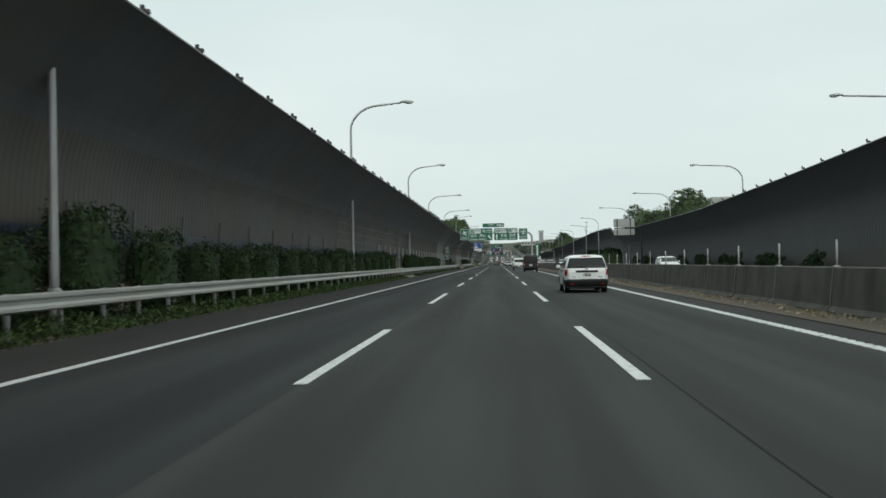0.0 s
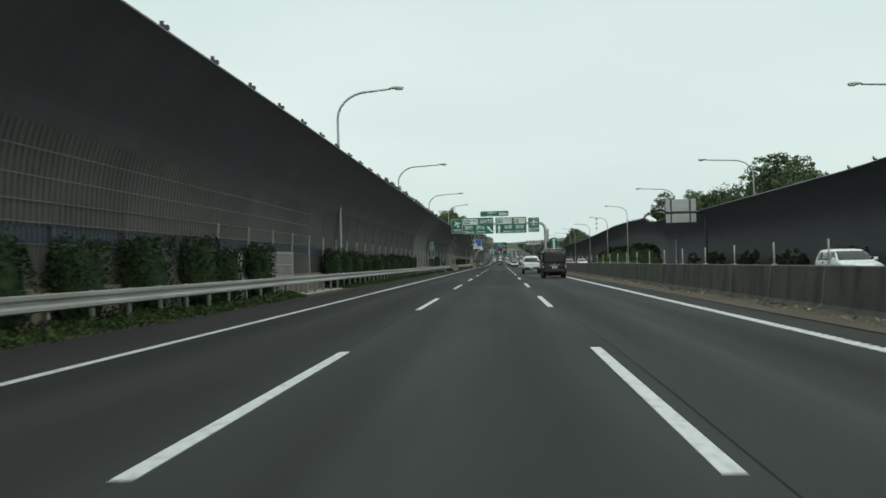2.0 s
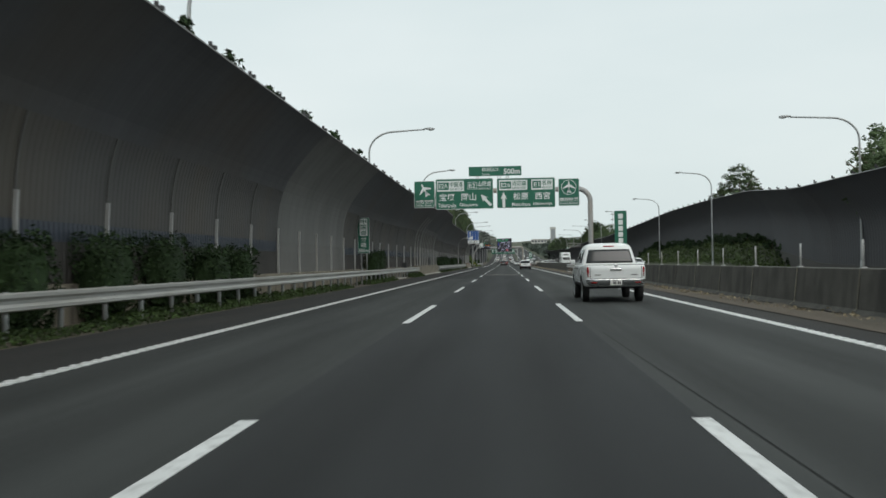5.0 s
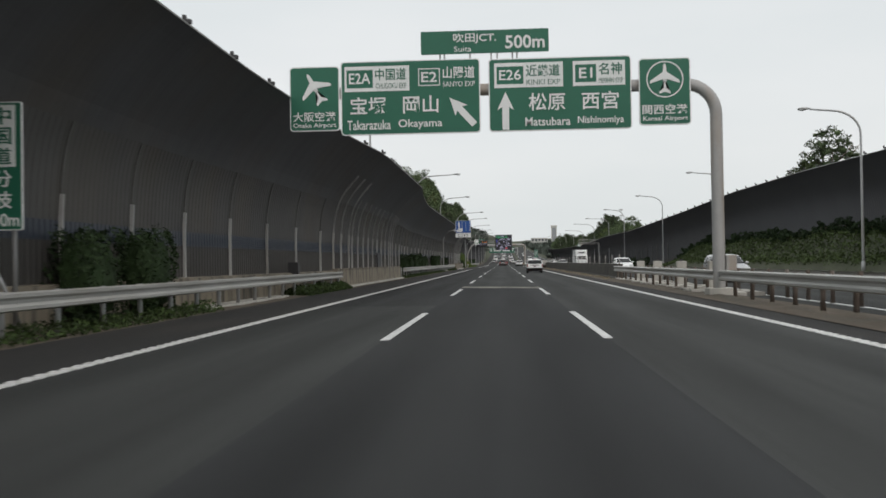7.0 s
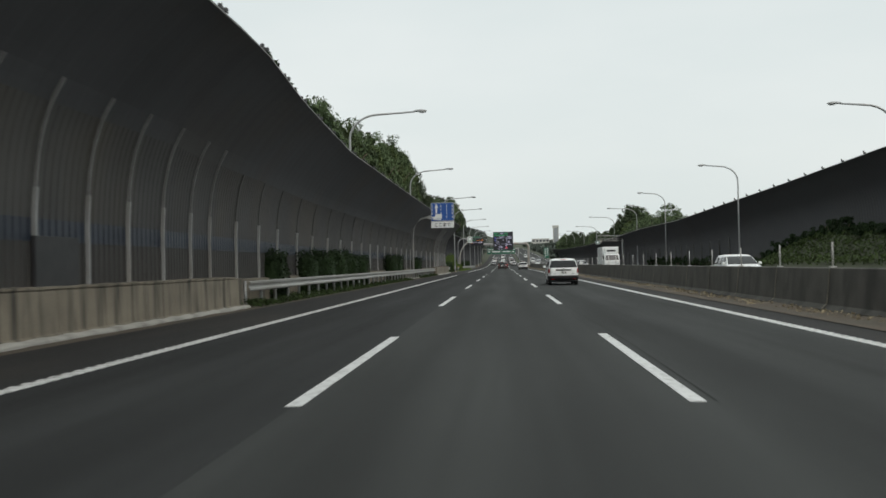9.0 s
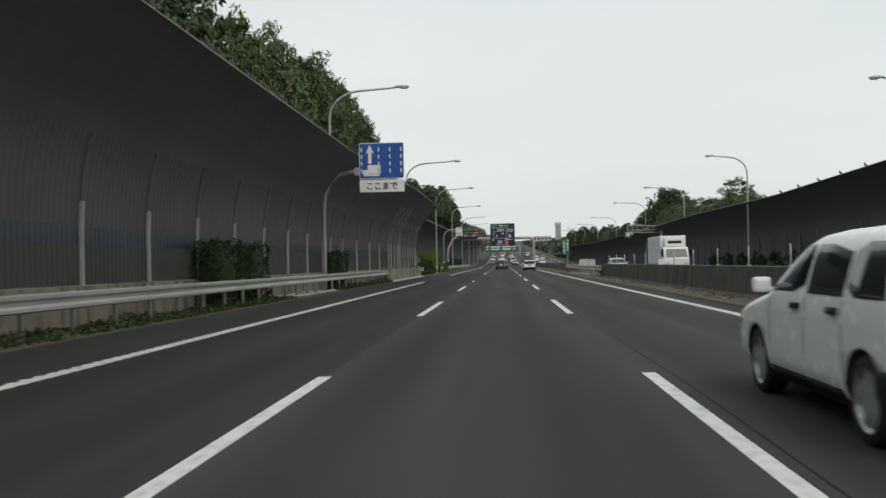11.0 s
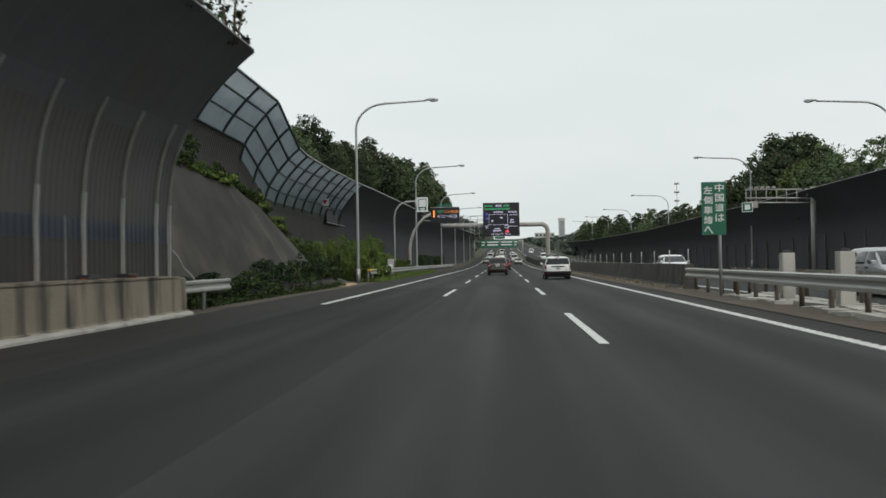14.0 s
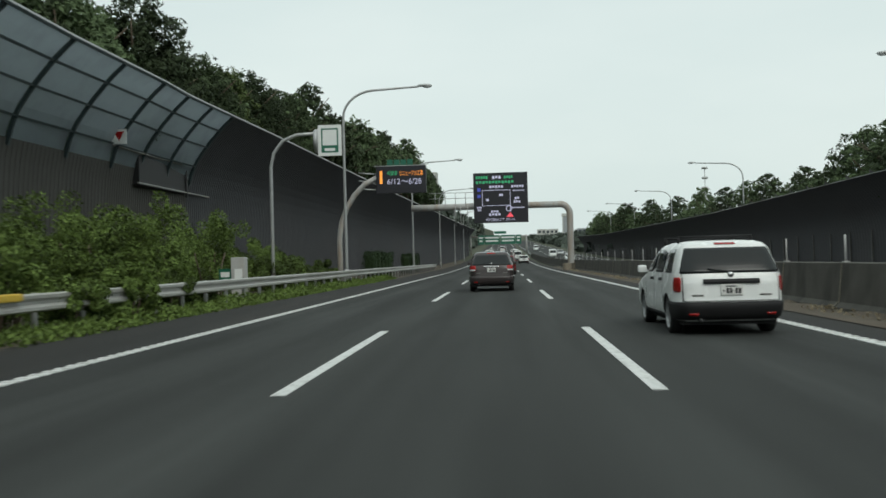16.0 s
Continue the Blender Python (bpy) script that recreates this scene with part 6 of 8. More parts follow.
def vehicle(name, label, category, at, c):
    """The rear stands at y = 0 and the nose points to +y; c holds the outline tables and the places of the fittings."""
    t = thing(name, label, category, at)
    paint, W = c["paint"], c["W"] / 2
    sh = Shell(c["hw"], c["yr"], c["yf"], c["n"])
    body = part("body", sh.body(c["slices"]), [paint, PLASTIC], t)
    carve_wells(body, c["axles"], c["r"] * 1.13, W)
    top = sh
    if "cab" in c:
        top = Shell(*c["cab"][:3], c["n"])
        part("cab", top.body(c["cab"][3]), paint, t)
        part("bed_floor", box(bmesh.new(), -W + 0.14, W - 0.14, 0.12, c["cab"][1][0][1] - 0.08, c["slices"][-1], c["slices"][-1] + 0.012), PLASTIC, t, "dark load bed")
    glass = c.get("glass", GLASS_CAR)
    for y0, y1, t0, t1, z0, z1 in c["side_windows"]:
        for mirror in (False, True):
            part("side_window", top.patch(lambda z: (top.side(y0 + (t0 - y0) * (z - z0) / (z1 - z0), z), top.side(y1 + (t1 - y1) * (z - z0) / (z1 - z0), z)), z0, z1, mirror=mirror, round_=0.05), glass, t, "dark tinted window")
    xb, xt, z0, z1 = c["rear_window"]
    rear_glass = part("rear_window", top.patch(lambda z: (top.rear(-(xb + (xt - xb) * (z - z0) / (z1 - z0)), z), top.rear(xb + (xt - xb) * (z - z0) / (z1 - z0), z)), z0, z1, nu=16, nv=8, round_=0.03), glass, t, "dark rear window")
    xb, xt, z0, z1 = c["windscreen"]
    part("windscreen", top.patch(lambda z: (-top.rear(xb + (xt - xb) * (z - z0) / (z1 - z0), z), -top.rear(-(xb + (xt - xb) * (z - z0) / (z1 - z0)), z)), z0, z1, nu=16, nv=8), glass, t, "dark windscreen")
    for y in c["axles"]:
        for s in (-1, 1):
            wheel(s * (W - 0.125), y, c["r"], 0.20, t)
    g = c["slices"][0]
    part("underbody", box(bmesh.new(), -W + 0.14, W - 0.14, 0.25, c["L"] - 0.3, g - 0.06, g + 0.1), PLASTIC, t)
    z0, z1, depth = c["bumper"]
    part("rear_bumper", sh.patch(lambda z: (-math.pi - sh.side(depth, z), sh.side(depth, z)), z0, z1, off=0.022, nu=30, nv=6, depth=0.06), c["bumper_paint"], t, "rear bumper")
    for s in (-1, 1):
        part("reflector", sh.patch(lambda z: (sh.rear(W * 0.60, z), sh.rear(W * 0.76, z)), z0 + 0.07, z0 + 0.11, off=0.03, nu=4, nv=2, mirror=s < 0), TAIL, t)
        x0, y1, a, b = c["tail"]
        lamp = part("tail_lamp", sh.patch(lambda z: (sh.rear(x0, z), sh.side(y1, z)), a, b, off=0.014, nu=12, nv=8, mirror=s < 0, round_=c["tail_round"]), TAIL, t, "red tail lamp")
        if c["clear"]:
            part("reverse_lamp", sh.patch(lambda z: (sh.rear(x0 + 0.02, z), sh.side(y1 - 0.03, z)), a + (b - a) * c["clear"][0], a + (b - a) * c["clear"][1], off=0.018, nu=8, nv=3, mirror=s < 0), LAMP_CLEAR, lamp, "clear reversing lens")
        hz, hy = c["head"]
        part("headlight", sh.patch(lambda z: (sh.side(hy, z), -sh.rear(W * 0.45, z)), hz - 0.09, hz + 0.08, off=0.01, nu=10, nv=4, mirror=s < 0, round_=0.08), LAMP_CLEAR, t, "clear headlight")
        my, mz = c["mirror"]
        mm = bmesh.new()
        xa = top.at(top.side(my, mz), mz)[0]
        box(mm, min(s * (xa + 0.05), s * (xa + 0.21)), max(s * (xa + 0.05), s * (xa + 0.21)), my - 0.05, my + 0.05, mz - 0.06, mz + 0.075, bevel=0.035)
        box(mm, min(s * (xa - 0.05), s * (xa + 0.07)), max(s * (xa - 0.05), s * (xa + 0.07)), my - 0.02, my + 0.02, mz - 0.05, mz - 0.015)
        part("mirror", mm, c.get("mirror_paint", paint), t)
        for hy_ in c["handles"]:
            part("door_handle", sh.patch(lambda z: (sh.side(hy_ - 0.09, z), sh.side(hy_ + 0.09, z)), c["handle_z"] - 0.025, c["handle_z"] + 0.02, off=0.03, nu=4, nv=2, mirror=s < 0), PLASTIC, body)
        for sy in c["seams"]:
            part("door_seam", sh.patch(lambda z: (sh.side(sy - 0.006, z), sh.side(sy + 0.006, z)), g + 0.14, c["belt"], off=0.002, nu=1, nv=6, mirror=s < 0), PLASTIC, body)
        part("sill", sh.patch(lambda z: (sh.side(c["axles"][0] + 0.42, z), sh.side(c["axles"][1] - 0.42, z)), g, g + 0.09, off=0.012, nu=8, nv=2, mirror=s < 0), PLASTIC, body)
        for y0, y1, z in c.get("chrome", ()):
            part("chrome_strip", sh.patch(lambda zz: (sh.side(y0, zz), sh.side(y1, zz)), z - 0.011, z + 0.011, off=0.012, nu=8, nv=2, mirror=s < 0), CHROME, body, "thin chrome strip")
    pz = c["plate"]
    py = sh.at(sh.rear(0.0, pz), pz)[1]
    pl = part("number_plate", box(bmesh.new(), -0.165, 0.165, py - 0.028, py + 0.02, pz - 0.083, pz + 0.083, bevel=0.008), PLATE, t, "white number plate with dark bars")
    bars([(x, x + 0.038, pz - 0.055, pz + 0.025) for x in (-0.085, -0.035, 0.045, 0.095)] + [(0.015, 0.033, pz - 0.02, pz - 0.008), (-0.09, 0.07, pz + 0.045, pz + 0.062), (-0.135, -0.115, pz - 0.03, pz)], py - 0.028, SIGN_BLACK, pl, depth=0.003)
    gz, gw, gh = c["garnish"][:3]
    part("plate_garnish", sh.patch(lambda z: (sh.rear(-gw, z), sh.rear(gw, z)), gz - gh, gz + gh, off=0.03, nu=10, nv=2, depth=0.04), c["garnish"][3], t, "strip above the plate")
    part("tailgate_seam", sh.patch(lambda z: (sh.rear(-c["gate"], z), sh.rear(c["gate"], z)), c["bumper"][1] + 0.005, c["bumper"][1] + 0.018, off=0.003, nu=10, nv=1), PLASTIC, body)
    for s in (-1, 1):
        part("tailgate_seam", sh.patch(lambda z: (sh.rear(c["gate"] - 0.006, z), sh.rear(c["gate"] + 0.006, z)), c["bumper"][1] + 0.01, c["belt"] + 0.02, off=0.003, nu=1, nv=6, mirror=s < 0), PLASTIC, body)
        bars_x = c["gate"] - 0.30
        part("badge", sh.patch(lambda z: (sh.rear(bars_x, z), sh.rear(bars_x + 0.17, z)), c["badge"] - 0.012, c["badge"] + 0.012, off=0.008, nu=4, nv=1, mirror=s < 0), POST_DULL, t, "plain grey badge bar")
    ez = gz + 0.10
    ey = sh.at(sh.rear(0.0, ez), ez)[1]
    part("emblem", tube(bmesh.new(), [(0, ey - 0.02, ez), (0, ey + 0.02, ez)], 0.045, 14), CHROME, t, "plain bright emblem shape")
    if c.get("wiper"):
        wz = c["wiper"]
        a, b = top.at(top.rear(0.02, wz), wz, 0.02), top.at(top.rear(-0.34, wz + 0.05), wz + 0.05, 0.025)
        part("wiper", tube(bmesh.new(), [a, b], 0.012, 6), PLASTIC, rear_glass)
    sz = c["stop"]
    part("high_stop_lamp", top.patch(lambda z: (top.rear(-0.16, z), top.rear(0.16, z)), sz - 0.018, sz + 0.018, off=0.012, nu=6, nv=2), TAIL, t, "red high stop lamp")
    part("exhaust", tube(bmesh.new(), [(-W * 0.55, 0.0, g + 0.02), (-W * 0.55, 0.4, g + 0.02)], 0.028, 8), DARK_METAL, t)
    return t


WAGON = dict(L=4.40, W=1.69, n=9.0, paint=PAINT_WHITE, belt=0.93,
             hw=((0.22, 0.76), (0.28, 0.81), (0.38, 0.838), (0.6, 0.846), (0.8, 0.842), (0.93, 0.822), (1.1, 0.776), (1.25, 0.73), (1.36, 0.685), (1.41, 0.63), (1.445, 0.54), (1.465, 0.38)),
             yr=((0.22, 0.14), (0.30, 0.05), (0.45, 0.0), (0.53, 0.03), (0.8, 0.05), (0.93, 0.09), (1.1, 0.19), (1.25, 0.29), (1.36, 0.37), (1.41, 0.44), (1.445, 0.6), (1.465, 0.95)),
             yf=((0.22, 4.2), (0.30, 4.34), (0.5, 4.40), (0.66, 4.34), (0.74, 4.22), (0.80, 4.02), (0.86, 3.72), (0.92, 3.36), (1.0, 3.18), (1.2, 2.78), (1.36, 2.42), (1.41, 2.25), (1.445, 1.95), (1.465, 1.55)),
             slices=(0.22, 0.25, 0.30, 0.38, 0.46, 0.53, 0.60, 0.66, 0.70, 0.74, 0.77, 0.80, 0.83, 0.86, 0.89, 0.92, 0.96, 1.04, 1.12, 1.20, 1.28, 1.34, 1.38, 1.41, 1.43, 1.445, 1.457, 1.465),
             side_windows=((0.52, 1.20, 0.66, 1.20, 0.965, 1.34), (1.26, 2.02, 1.26, 2.02, 0.965, 1.34), (2.09, 3.02, 2.09, 2.42, 0.965, 1.34)), rear_window=(0.75, 0.63, 0.955, 1.345), windscreen=(0.74, 0.60, 0.96, 1.36),
             axles=(0.86, 3.42), r=0.30, bumper=(0.24, 0.52, 0.62), bumper_paint=PLASTIC, tail=(0.74, 0.34, 0.67, 0.90), tail_round=0.16, clear=None, head=(0.70, 3.95), mirror=(2.98, 1.0), handles=(1.40, 2.25), handle_z=0.86,
             seams=(1.23, 2.05, 2.98), plate=0.70, garnish=(0.83, 0.42, 0.035, PLASTIC), gate=0.72, badge=0.62, wiper=0.97, stop=1.41)
SUV = dict(WAGON, L=4.60, W=1.78, n=8.0, paint=PAINT_BROWN, belt=1.0,
           hw=((0.26, 0.80), (0.34, 0.86), (0.48, 0.885), (0.7, 0.89), (0.88, 0.885), (1.0, 0.865), (1.15, 0.815), (1.3, 0.765), (1.44, 0.71), (1.51, 0.65), (1.55, 0.55), (1.575, 0.36)),
           yr=((0.26, 0.16), (0.36, 0.05), (0.52, 0.0), (0.62, 0.03), (0.88, 0.06), (1.0, 0.10), (1.15, 0.24), (1.3, 0.38), (1.44, 0.50), (1.51, 0.60), (1.55, 0.85), (1.575, 1.2)),
           yf=((0.26, 4.35), (0.36, 4.52), (0.6, 4.60), (0.76, 4.52), (0.84, 4.36), (0.90, 4.1), (0.96, 3.75), (1.0, 3.45), (1.08, 3.3), (1.3, 2.85), (1.44, 2.55), (1.51, 2.35), (1.55, 2.05), (1.575, 1.7)),
           slices=(0.26, 0.30, 0.36, 0.44, 0.52, 0.60, 0.68, 0.76, 0.80, 0.84, 0.87, 0.90, 0.93, 0.96, 1.0, 1.06, 1.15, 1.23, 1.31, 1.38, 1.44, 1.48, 1.51, 1.535, 1.555, 1.568, 1.575),
           side_windows=((0.55, 1.22, 0.82, 1.22, 1.03, 1.42), (1.28, 2.10, 1.28, 2.10, 1.03, 1.42), (2.17, 3.12, 2.17, 2.56, 1.03, 1.42)), rear_window=(0.76, 0.60, 1.03, 1.43), windscreen=(0.76, 0.62, 1.04, 1.44),
           axles=(0.95, 3.62), r=0.34, bumper=(0.28, 0.60, 0.62), bumper_paint=PAINT_BROWN, tail=(0.60, 0.30, 0.80, 1.02), tail_round=0.12, clear=(0.05, 0.30), head=(0.80, 4.1), mirror=(3.05, 1.08), handles=(1.45, 2.35), handle_z=0.93,
           seams=(1.25, 2.13, 3.08), plate=0.84, garnish=(0.98, 0.30, 0.022, CHROME), gate=0.74, badge=0.72, wiper=1.05, stop=1.49)
VAN = dict(WAGON, L=4.70, W=1.70, n=16.0, paint=PAINT_BLACK, belt=1.05, glass=GLASS_VAN,
           hw=((0.24, 0.79), (0.34, 0.835), (0.5, 0.85), (1.0, 0.85), (1.2, 0.845), (1.5, 0.83), (1.75, 0.805), (1.86, 0.782), (1.92, 0.745), (1.955, 0.68), (1.975, 0.56), (1.985, 0.40)),
           yr=((0.24, 0.16), (0.34, 0.06), (0.5, 0.0), (0.58, 0.03), (1.0, 0.04), (1.3, 0.06), (1.6, 0.10), (1.78, 0.14), (1.88, 0.18), (1.94, 0.28), (1.97, 0.45), (1.985, 0.8)),
           yf=((0.24, 4.5), (0.34, 4.62), (0.6, 4.70), (0.85, 4.64), (1.02, 4.48), (1.4, 4.06), (1.7, 3.68), (1.86, 3.42), (1.93, 3.15), (1.985, 2.6)),
           slices=(0.24, 0.28, 0.34, 0.42, 0.50, 0.58, 0.68, 0.85, 1.0, 1.1, 1.2, 1.35, 1.5, 1.62, 1.70, 1.78, 1.83, 1.87, 1.90, 1.93, 1.95, 1.968, 1.98, 1.985),
           side_windows=((0.40, 1.62, 0.48, 1.62, 1.10, 1.68), (1.68, 3.02, 1.68, 3.02, 1.10, 1.68), (3.12, 4.12, 3.12, 3.62, 1.10, 1.66)), rear_window=(0.75, 0.71, 1.10, 1.77), windscreen=(0.76, 0.66, 1.10, 1.74),
           axles=(0.95, 3.52), r=0.33, bumper=(0.26, 0.56, 0.55), bumper_paint=PAINT_BLACK, mirror_paint=PAINT_BLACK, tail=(0.735, 0.14, 0.66, 1.14), tail_round=0.06, clear=(0.16, 0.48), head=(0.82, 4.2), mirror=(3.95, 1.2), handles=(2.9, 3.3), handle_z=1.0,
           seams=(1.65, 3.07, 4.1), chrome=((0.6, 3.0, 1.07), (1.45, 3.0, 0.42), (0.1, 0.5, 0.57)), plate=0.78, garnish=(0.93, 0.36, 0.013, CHROME), gate=0.74, badge=0.88, wiper=1.72, stop=1.84)
PICKUP = dict(WAGON, L=5.30, W=1.85, n=10.0, belt=1.04,
              hw=((0.48, 0.86), (0.56, 0.90), (0.75, 0.925), (1.0, 0.92), (1.07, 0.90), (1.10, 0.88)), yr=((0.48, 0.12), (0.60, 0.03), (1.0, 0.0), (1.10, 0.03)),
              yf=((0.48, 5.15), (0.65, 5.28), (0.85, 5.25), (0.95, 5.1), (1.02, 4.8), (1.07, 4.5), (1.10, 4.35)), slices=(0.48, 0.54, 0.62, 0.72, 0.84, 0.92, 0.98, 1.02, 1.05, 1.08, 1.10),
              cab=(((1.05, 0.88), (1.2, 0.84), (1.45, 0.77), (1.62, 0.72), (1.70, 0.67), (1.75, 0.58), (1.78, 0.42)), ((1.05, 1.62), (1.2, 1.66), (1.5, 1.78), (1.68, 1.88), (1.75, 2.05), (1.78, 2.3)),
                   ((1.05, 4.45), (1.2, 4.18), (1.45, 3.75), (1.62, 3.46), (1.70, 3.3), (1.78, 2.9)), (1.05, 1.12, 1.2, 1.3, 1.4, 1.5, 1.58, 1.64, 1.68, 1.72, 1.75, 1.77, 1.78)),
              side_windows=((1.92, 2.62, 1.98, 2.62, 1.16, 1.58), (2.69, 3.95, 2.69, 3.42, 1.16, 1.58)), rear_window=(0.72, 0.62, 1.16, 1.58), windscreen=(0.76, 0.64, 1.16, 1.62), axles=(1.15, 4.22), r=0.38, bumper=(0.50, 0.70, 0.16), bumper_paint=CHROME,
              tail=(0.78, 0.10, 0.78, 1.05), tail_round=0.05, clear=(0.1, 0.35), head=(0.88, 4.9), mirror=(3.75, 1.2), handles=(2.5, 3.3), handle_z=1.0, seams=(1.85, 2.65, 3.8), plate=0.60, garnish=(0.98, 0.16, 0.03, CHROME), gate=0.74, badge=0.82, wiper=None, stop=1.68)
KEI = dict(VAN, L=3.9, paint=PAINT_WHITE, bumper_paint=PAINT_WHITE, mirror_paint=PAINT_WHITE, chrome=())
WAGON_SILVER = dict(WAGON, paint=PAINT_SILVER)
SUV_RED = dict(SUV, paint=PAINT_RED, bumper_paint=PAINT_RED)
VAN_WHITE = dict(VAN, paint=PAINT_WHITE, bumper_paint=PAINT_WHITE, mirror_paint=PAINT_WHITE, chrome=(), glass=GLASS_CAR)

vehicle("estate_car", "white estate car with black lower bumper in the fast lane", "car", pose(3.72, 26.2, 0), WAGON)
vehicle("pickup_truck", "white double-cab pickup with chrome rear bumper", "pickup", pose(3.5, 128.0, 0), PICKUP)
van = vehicle("van", "black delivery van with a loaded roof rack", "van", pose(4.25, 101.2, 0), VAN)
for x in (-0.62, 0.62):
    part("rack_rail", tube(bmesh.new(), [(x, 0.25, 2.06), (x, 3.2, 2.06)], 0.025, 8), GALV, van)
for k in range(6):
    part("rack_bar", tube(bmesh.new(), [(-0.66, 0.35 + 0.55 * k, 2.08), (0.66, 0.35 + 0.55 * k, 2.08)], 0.022, 8), GALV, van)
for x in (-0.62, 0.62):
    for y in (0.5, 2.9):
        part("rack_foot", tube(bmesh.new(), [(x, y, 1.92), (x, y, 2.06)], 0.025, 8), PLASTIC, van)
for x in (-0.4, -0.15, 0.3):
    part("roof_pole", tube(bmesh.new(), [(x, 0.1, 2.12), (x + 0.05, 3.3, 2.13)], 0.03, 8), GALV_PALE, van, "long pole on the rack")
vehicle("suv", "dark brown sport utility car in the middle lane", "car", pose(-0.1, 387.6, 0), SUV)
w2 = vehicle("estate_car", "white estate car with roof carrier bars in the fast lane", "car", pose(3.82, 365.6, 0), WAGON)
for y in (1.1, 2.3):
    part("roof_bar", tube(bmesh.new(), [(-0.60, y, 1.53), (0.60, y, 1.53)], 0.02, 8), PLASTIC, w2)
    for x in (-0.58, 0.58):
        part("bar_foot", tube(bmesh.new(), [(x, y, 1.40), (x, y, 1.53)], 0.022, 8), PLASTIC, w2)
vehicle("suv", "dark red sport utility car further ahead", "car", pose(0.5, 425, 0), SUV_RED)
vehicle("van", "white van ahead in the middle lane", "van", pose(0.0, 462, road_z(464)), VAN_WHITE)

vehicle("estate_car", "white estate car well ahead in the fast lane", "car", pose(3.4, 243.0, 0), WAGON)

# oncoming traffic
vehicle("estate_car", "white estate car coming the other way beyond the median", "car", pose(15.9, 79.5, 0, 0, 0, 180), WAGON)
vehicle("estate_car", "white estate car coming the other way past the gap", "car", pose(15.6, 214, 0, 0, 0, 180), WAGON)
vehicle("estate_car", "silver estate car coming the other way", "car", pose(12.0, 198, 0, 0, 0, 180), WAGON_SILVER)
vehicle("estate_car", "white estate car coming the other way", "car", pose(12.2, 243, 0, 0, 0, 180), WAGON)
vehicle("estate_car", "silver estate car coming the other way past the gap", "car", pose(12.0, 337, 0, 0, 0, 180), WAGON_SILVER)
vehicle("estate_car", "white estate car coming the other way beyond the gap", "car", pose(12.1, 374, 0, 0, 0, 180), WAGON)

truck = thing("box_truck", "white box truck coming the other way", "truck", pose(14.2, 314, 0))
part("cargo_box", box(bmesh.new(), -1.05, 1.05, 1.7, 8.2, 0.85, 3.15, bevel=0.04), PAINT_WHITE, truck)
cab = bmesh.new()
loft(cab, [[(-0.98, y, 0.55), (-0.98, y, zt - 0.1), (-0.88, y, zt), (0.88, y, zt), (0.98, y, zt - 0.1), (0.98, y, 0.55)] for y, zt in ((0.0, 1.25), (0.06, 1.35), (0.45, 2.2), (1.6, 2.25))], 0)
bmesh.ops.recalc_face_normals(cab, faces=cab.faces)
cabp = part("cab", cab, PAINT_WHITE, truck)
wsm = bmesh.new()
q = [wsm.verts.new(p) for p in ((-0.86, 0.05, 1.36), (0.86, 0.05, 1.36), (0.80, 0.415, 2.12), (-0.80, 0.415, 2.12))]
wsm.faces.new(q)
part("windscreen", wsm, GLASS_CAR, cabp)
for s in (-1, 1):
    part("side_window", box(bmesh.new(), min(s * 0.97, s * 0.99), max(s * 0.97, s * 0.99), 0.5, 1.3, 1.4, 2.05), GLASS_CAR, cabp)
    part("headlight", box(bmesh.new(), min(s * 0.55, s * 0.88), max(s * 0.55, s * 0.88), -0.02, 0.05, 0.75, 0.95), LAMP_CLEAR, cabp)
    part("mirror", box(bmesh.new(), min(s * 1.05, s * 1.22), max(s * 1.05, s * 1.22), 0.1, 0.2, 1.5, 1.95, bevel=0.02), PLASTIC, truck)
    for y in (0.8, 6.6):
        wheel(s * 0.86, y, 0.42, 0.24, truck)
part("bumper", box(bmesh.new(), -0.98, 0.98, -0.06, 0.1, 0.40, 0.68, bevel=0.03), PAINT_WHITE, truck)
part("chassis", box(bmesh.new(), -0.45, 0.45, 0.3, 8.0, 0.55, 0.86), PLASTIC, truck)
part("roof_sign", box(bmesh.new(), -0.8, 0.8, 0.9, 1.5, 2.25, 2.95, bevel=0.06), PAINT_WHITE, truck, "white air deflector")
bars([(-0.55, 0.55, 2.5, 2.72)], 0.9, PLASTIC, truck)

# traffic far up the hill
for x, y, c, w_ in ((3.7, 505, WAGON, 1), (3.6, 560, VAN_WHITE, 1), (0.2, 540, WAGON_SILVER, 1), (-3.5, 600, VAN_WHITE, 1), (3.6, 650, WAGON, 1), (0.1, 690, KEI, 1),
                    (-3.4, 525, WAGON_SILVER, 1), (3.7, 600, VAN_WHITE, 1), (0.1, 620, WAGON, 1), (-3.5, 660, WAGON, 1), (12.0, 520, WAGON, -1), (12.2, 580, VAN_WHITE, -1), (15.8, 610, WAGON_SILVER, -1), (12.0, 690, KEI, -1)):
    vehicle("distant_car", "small distant car on the climbing road", "car", pose(x, y, road_z(y) + 0.02, math.degrees(math.atan(0.015 if y > 500 else 0)) * w_, 0, 0 if w_ > 0 else 180), c)
    
# ---- planting ----
rng = np.random.default_rng(11)


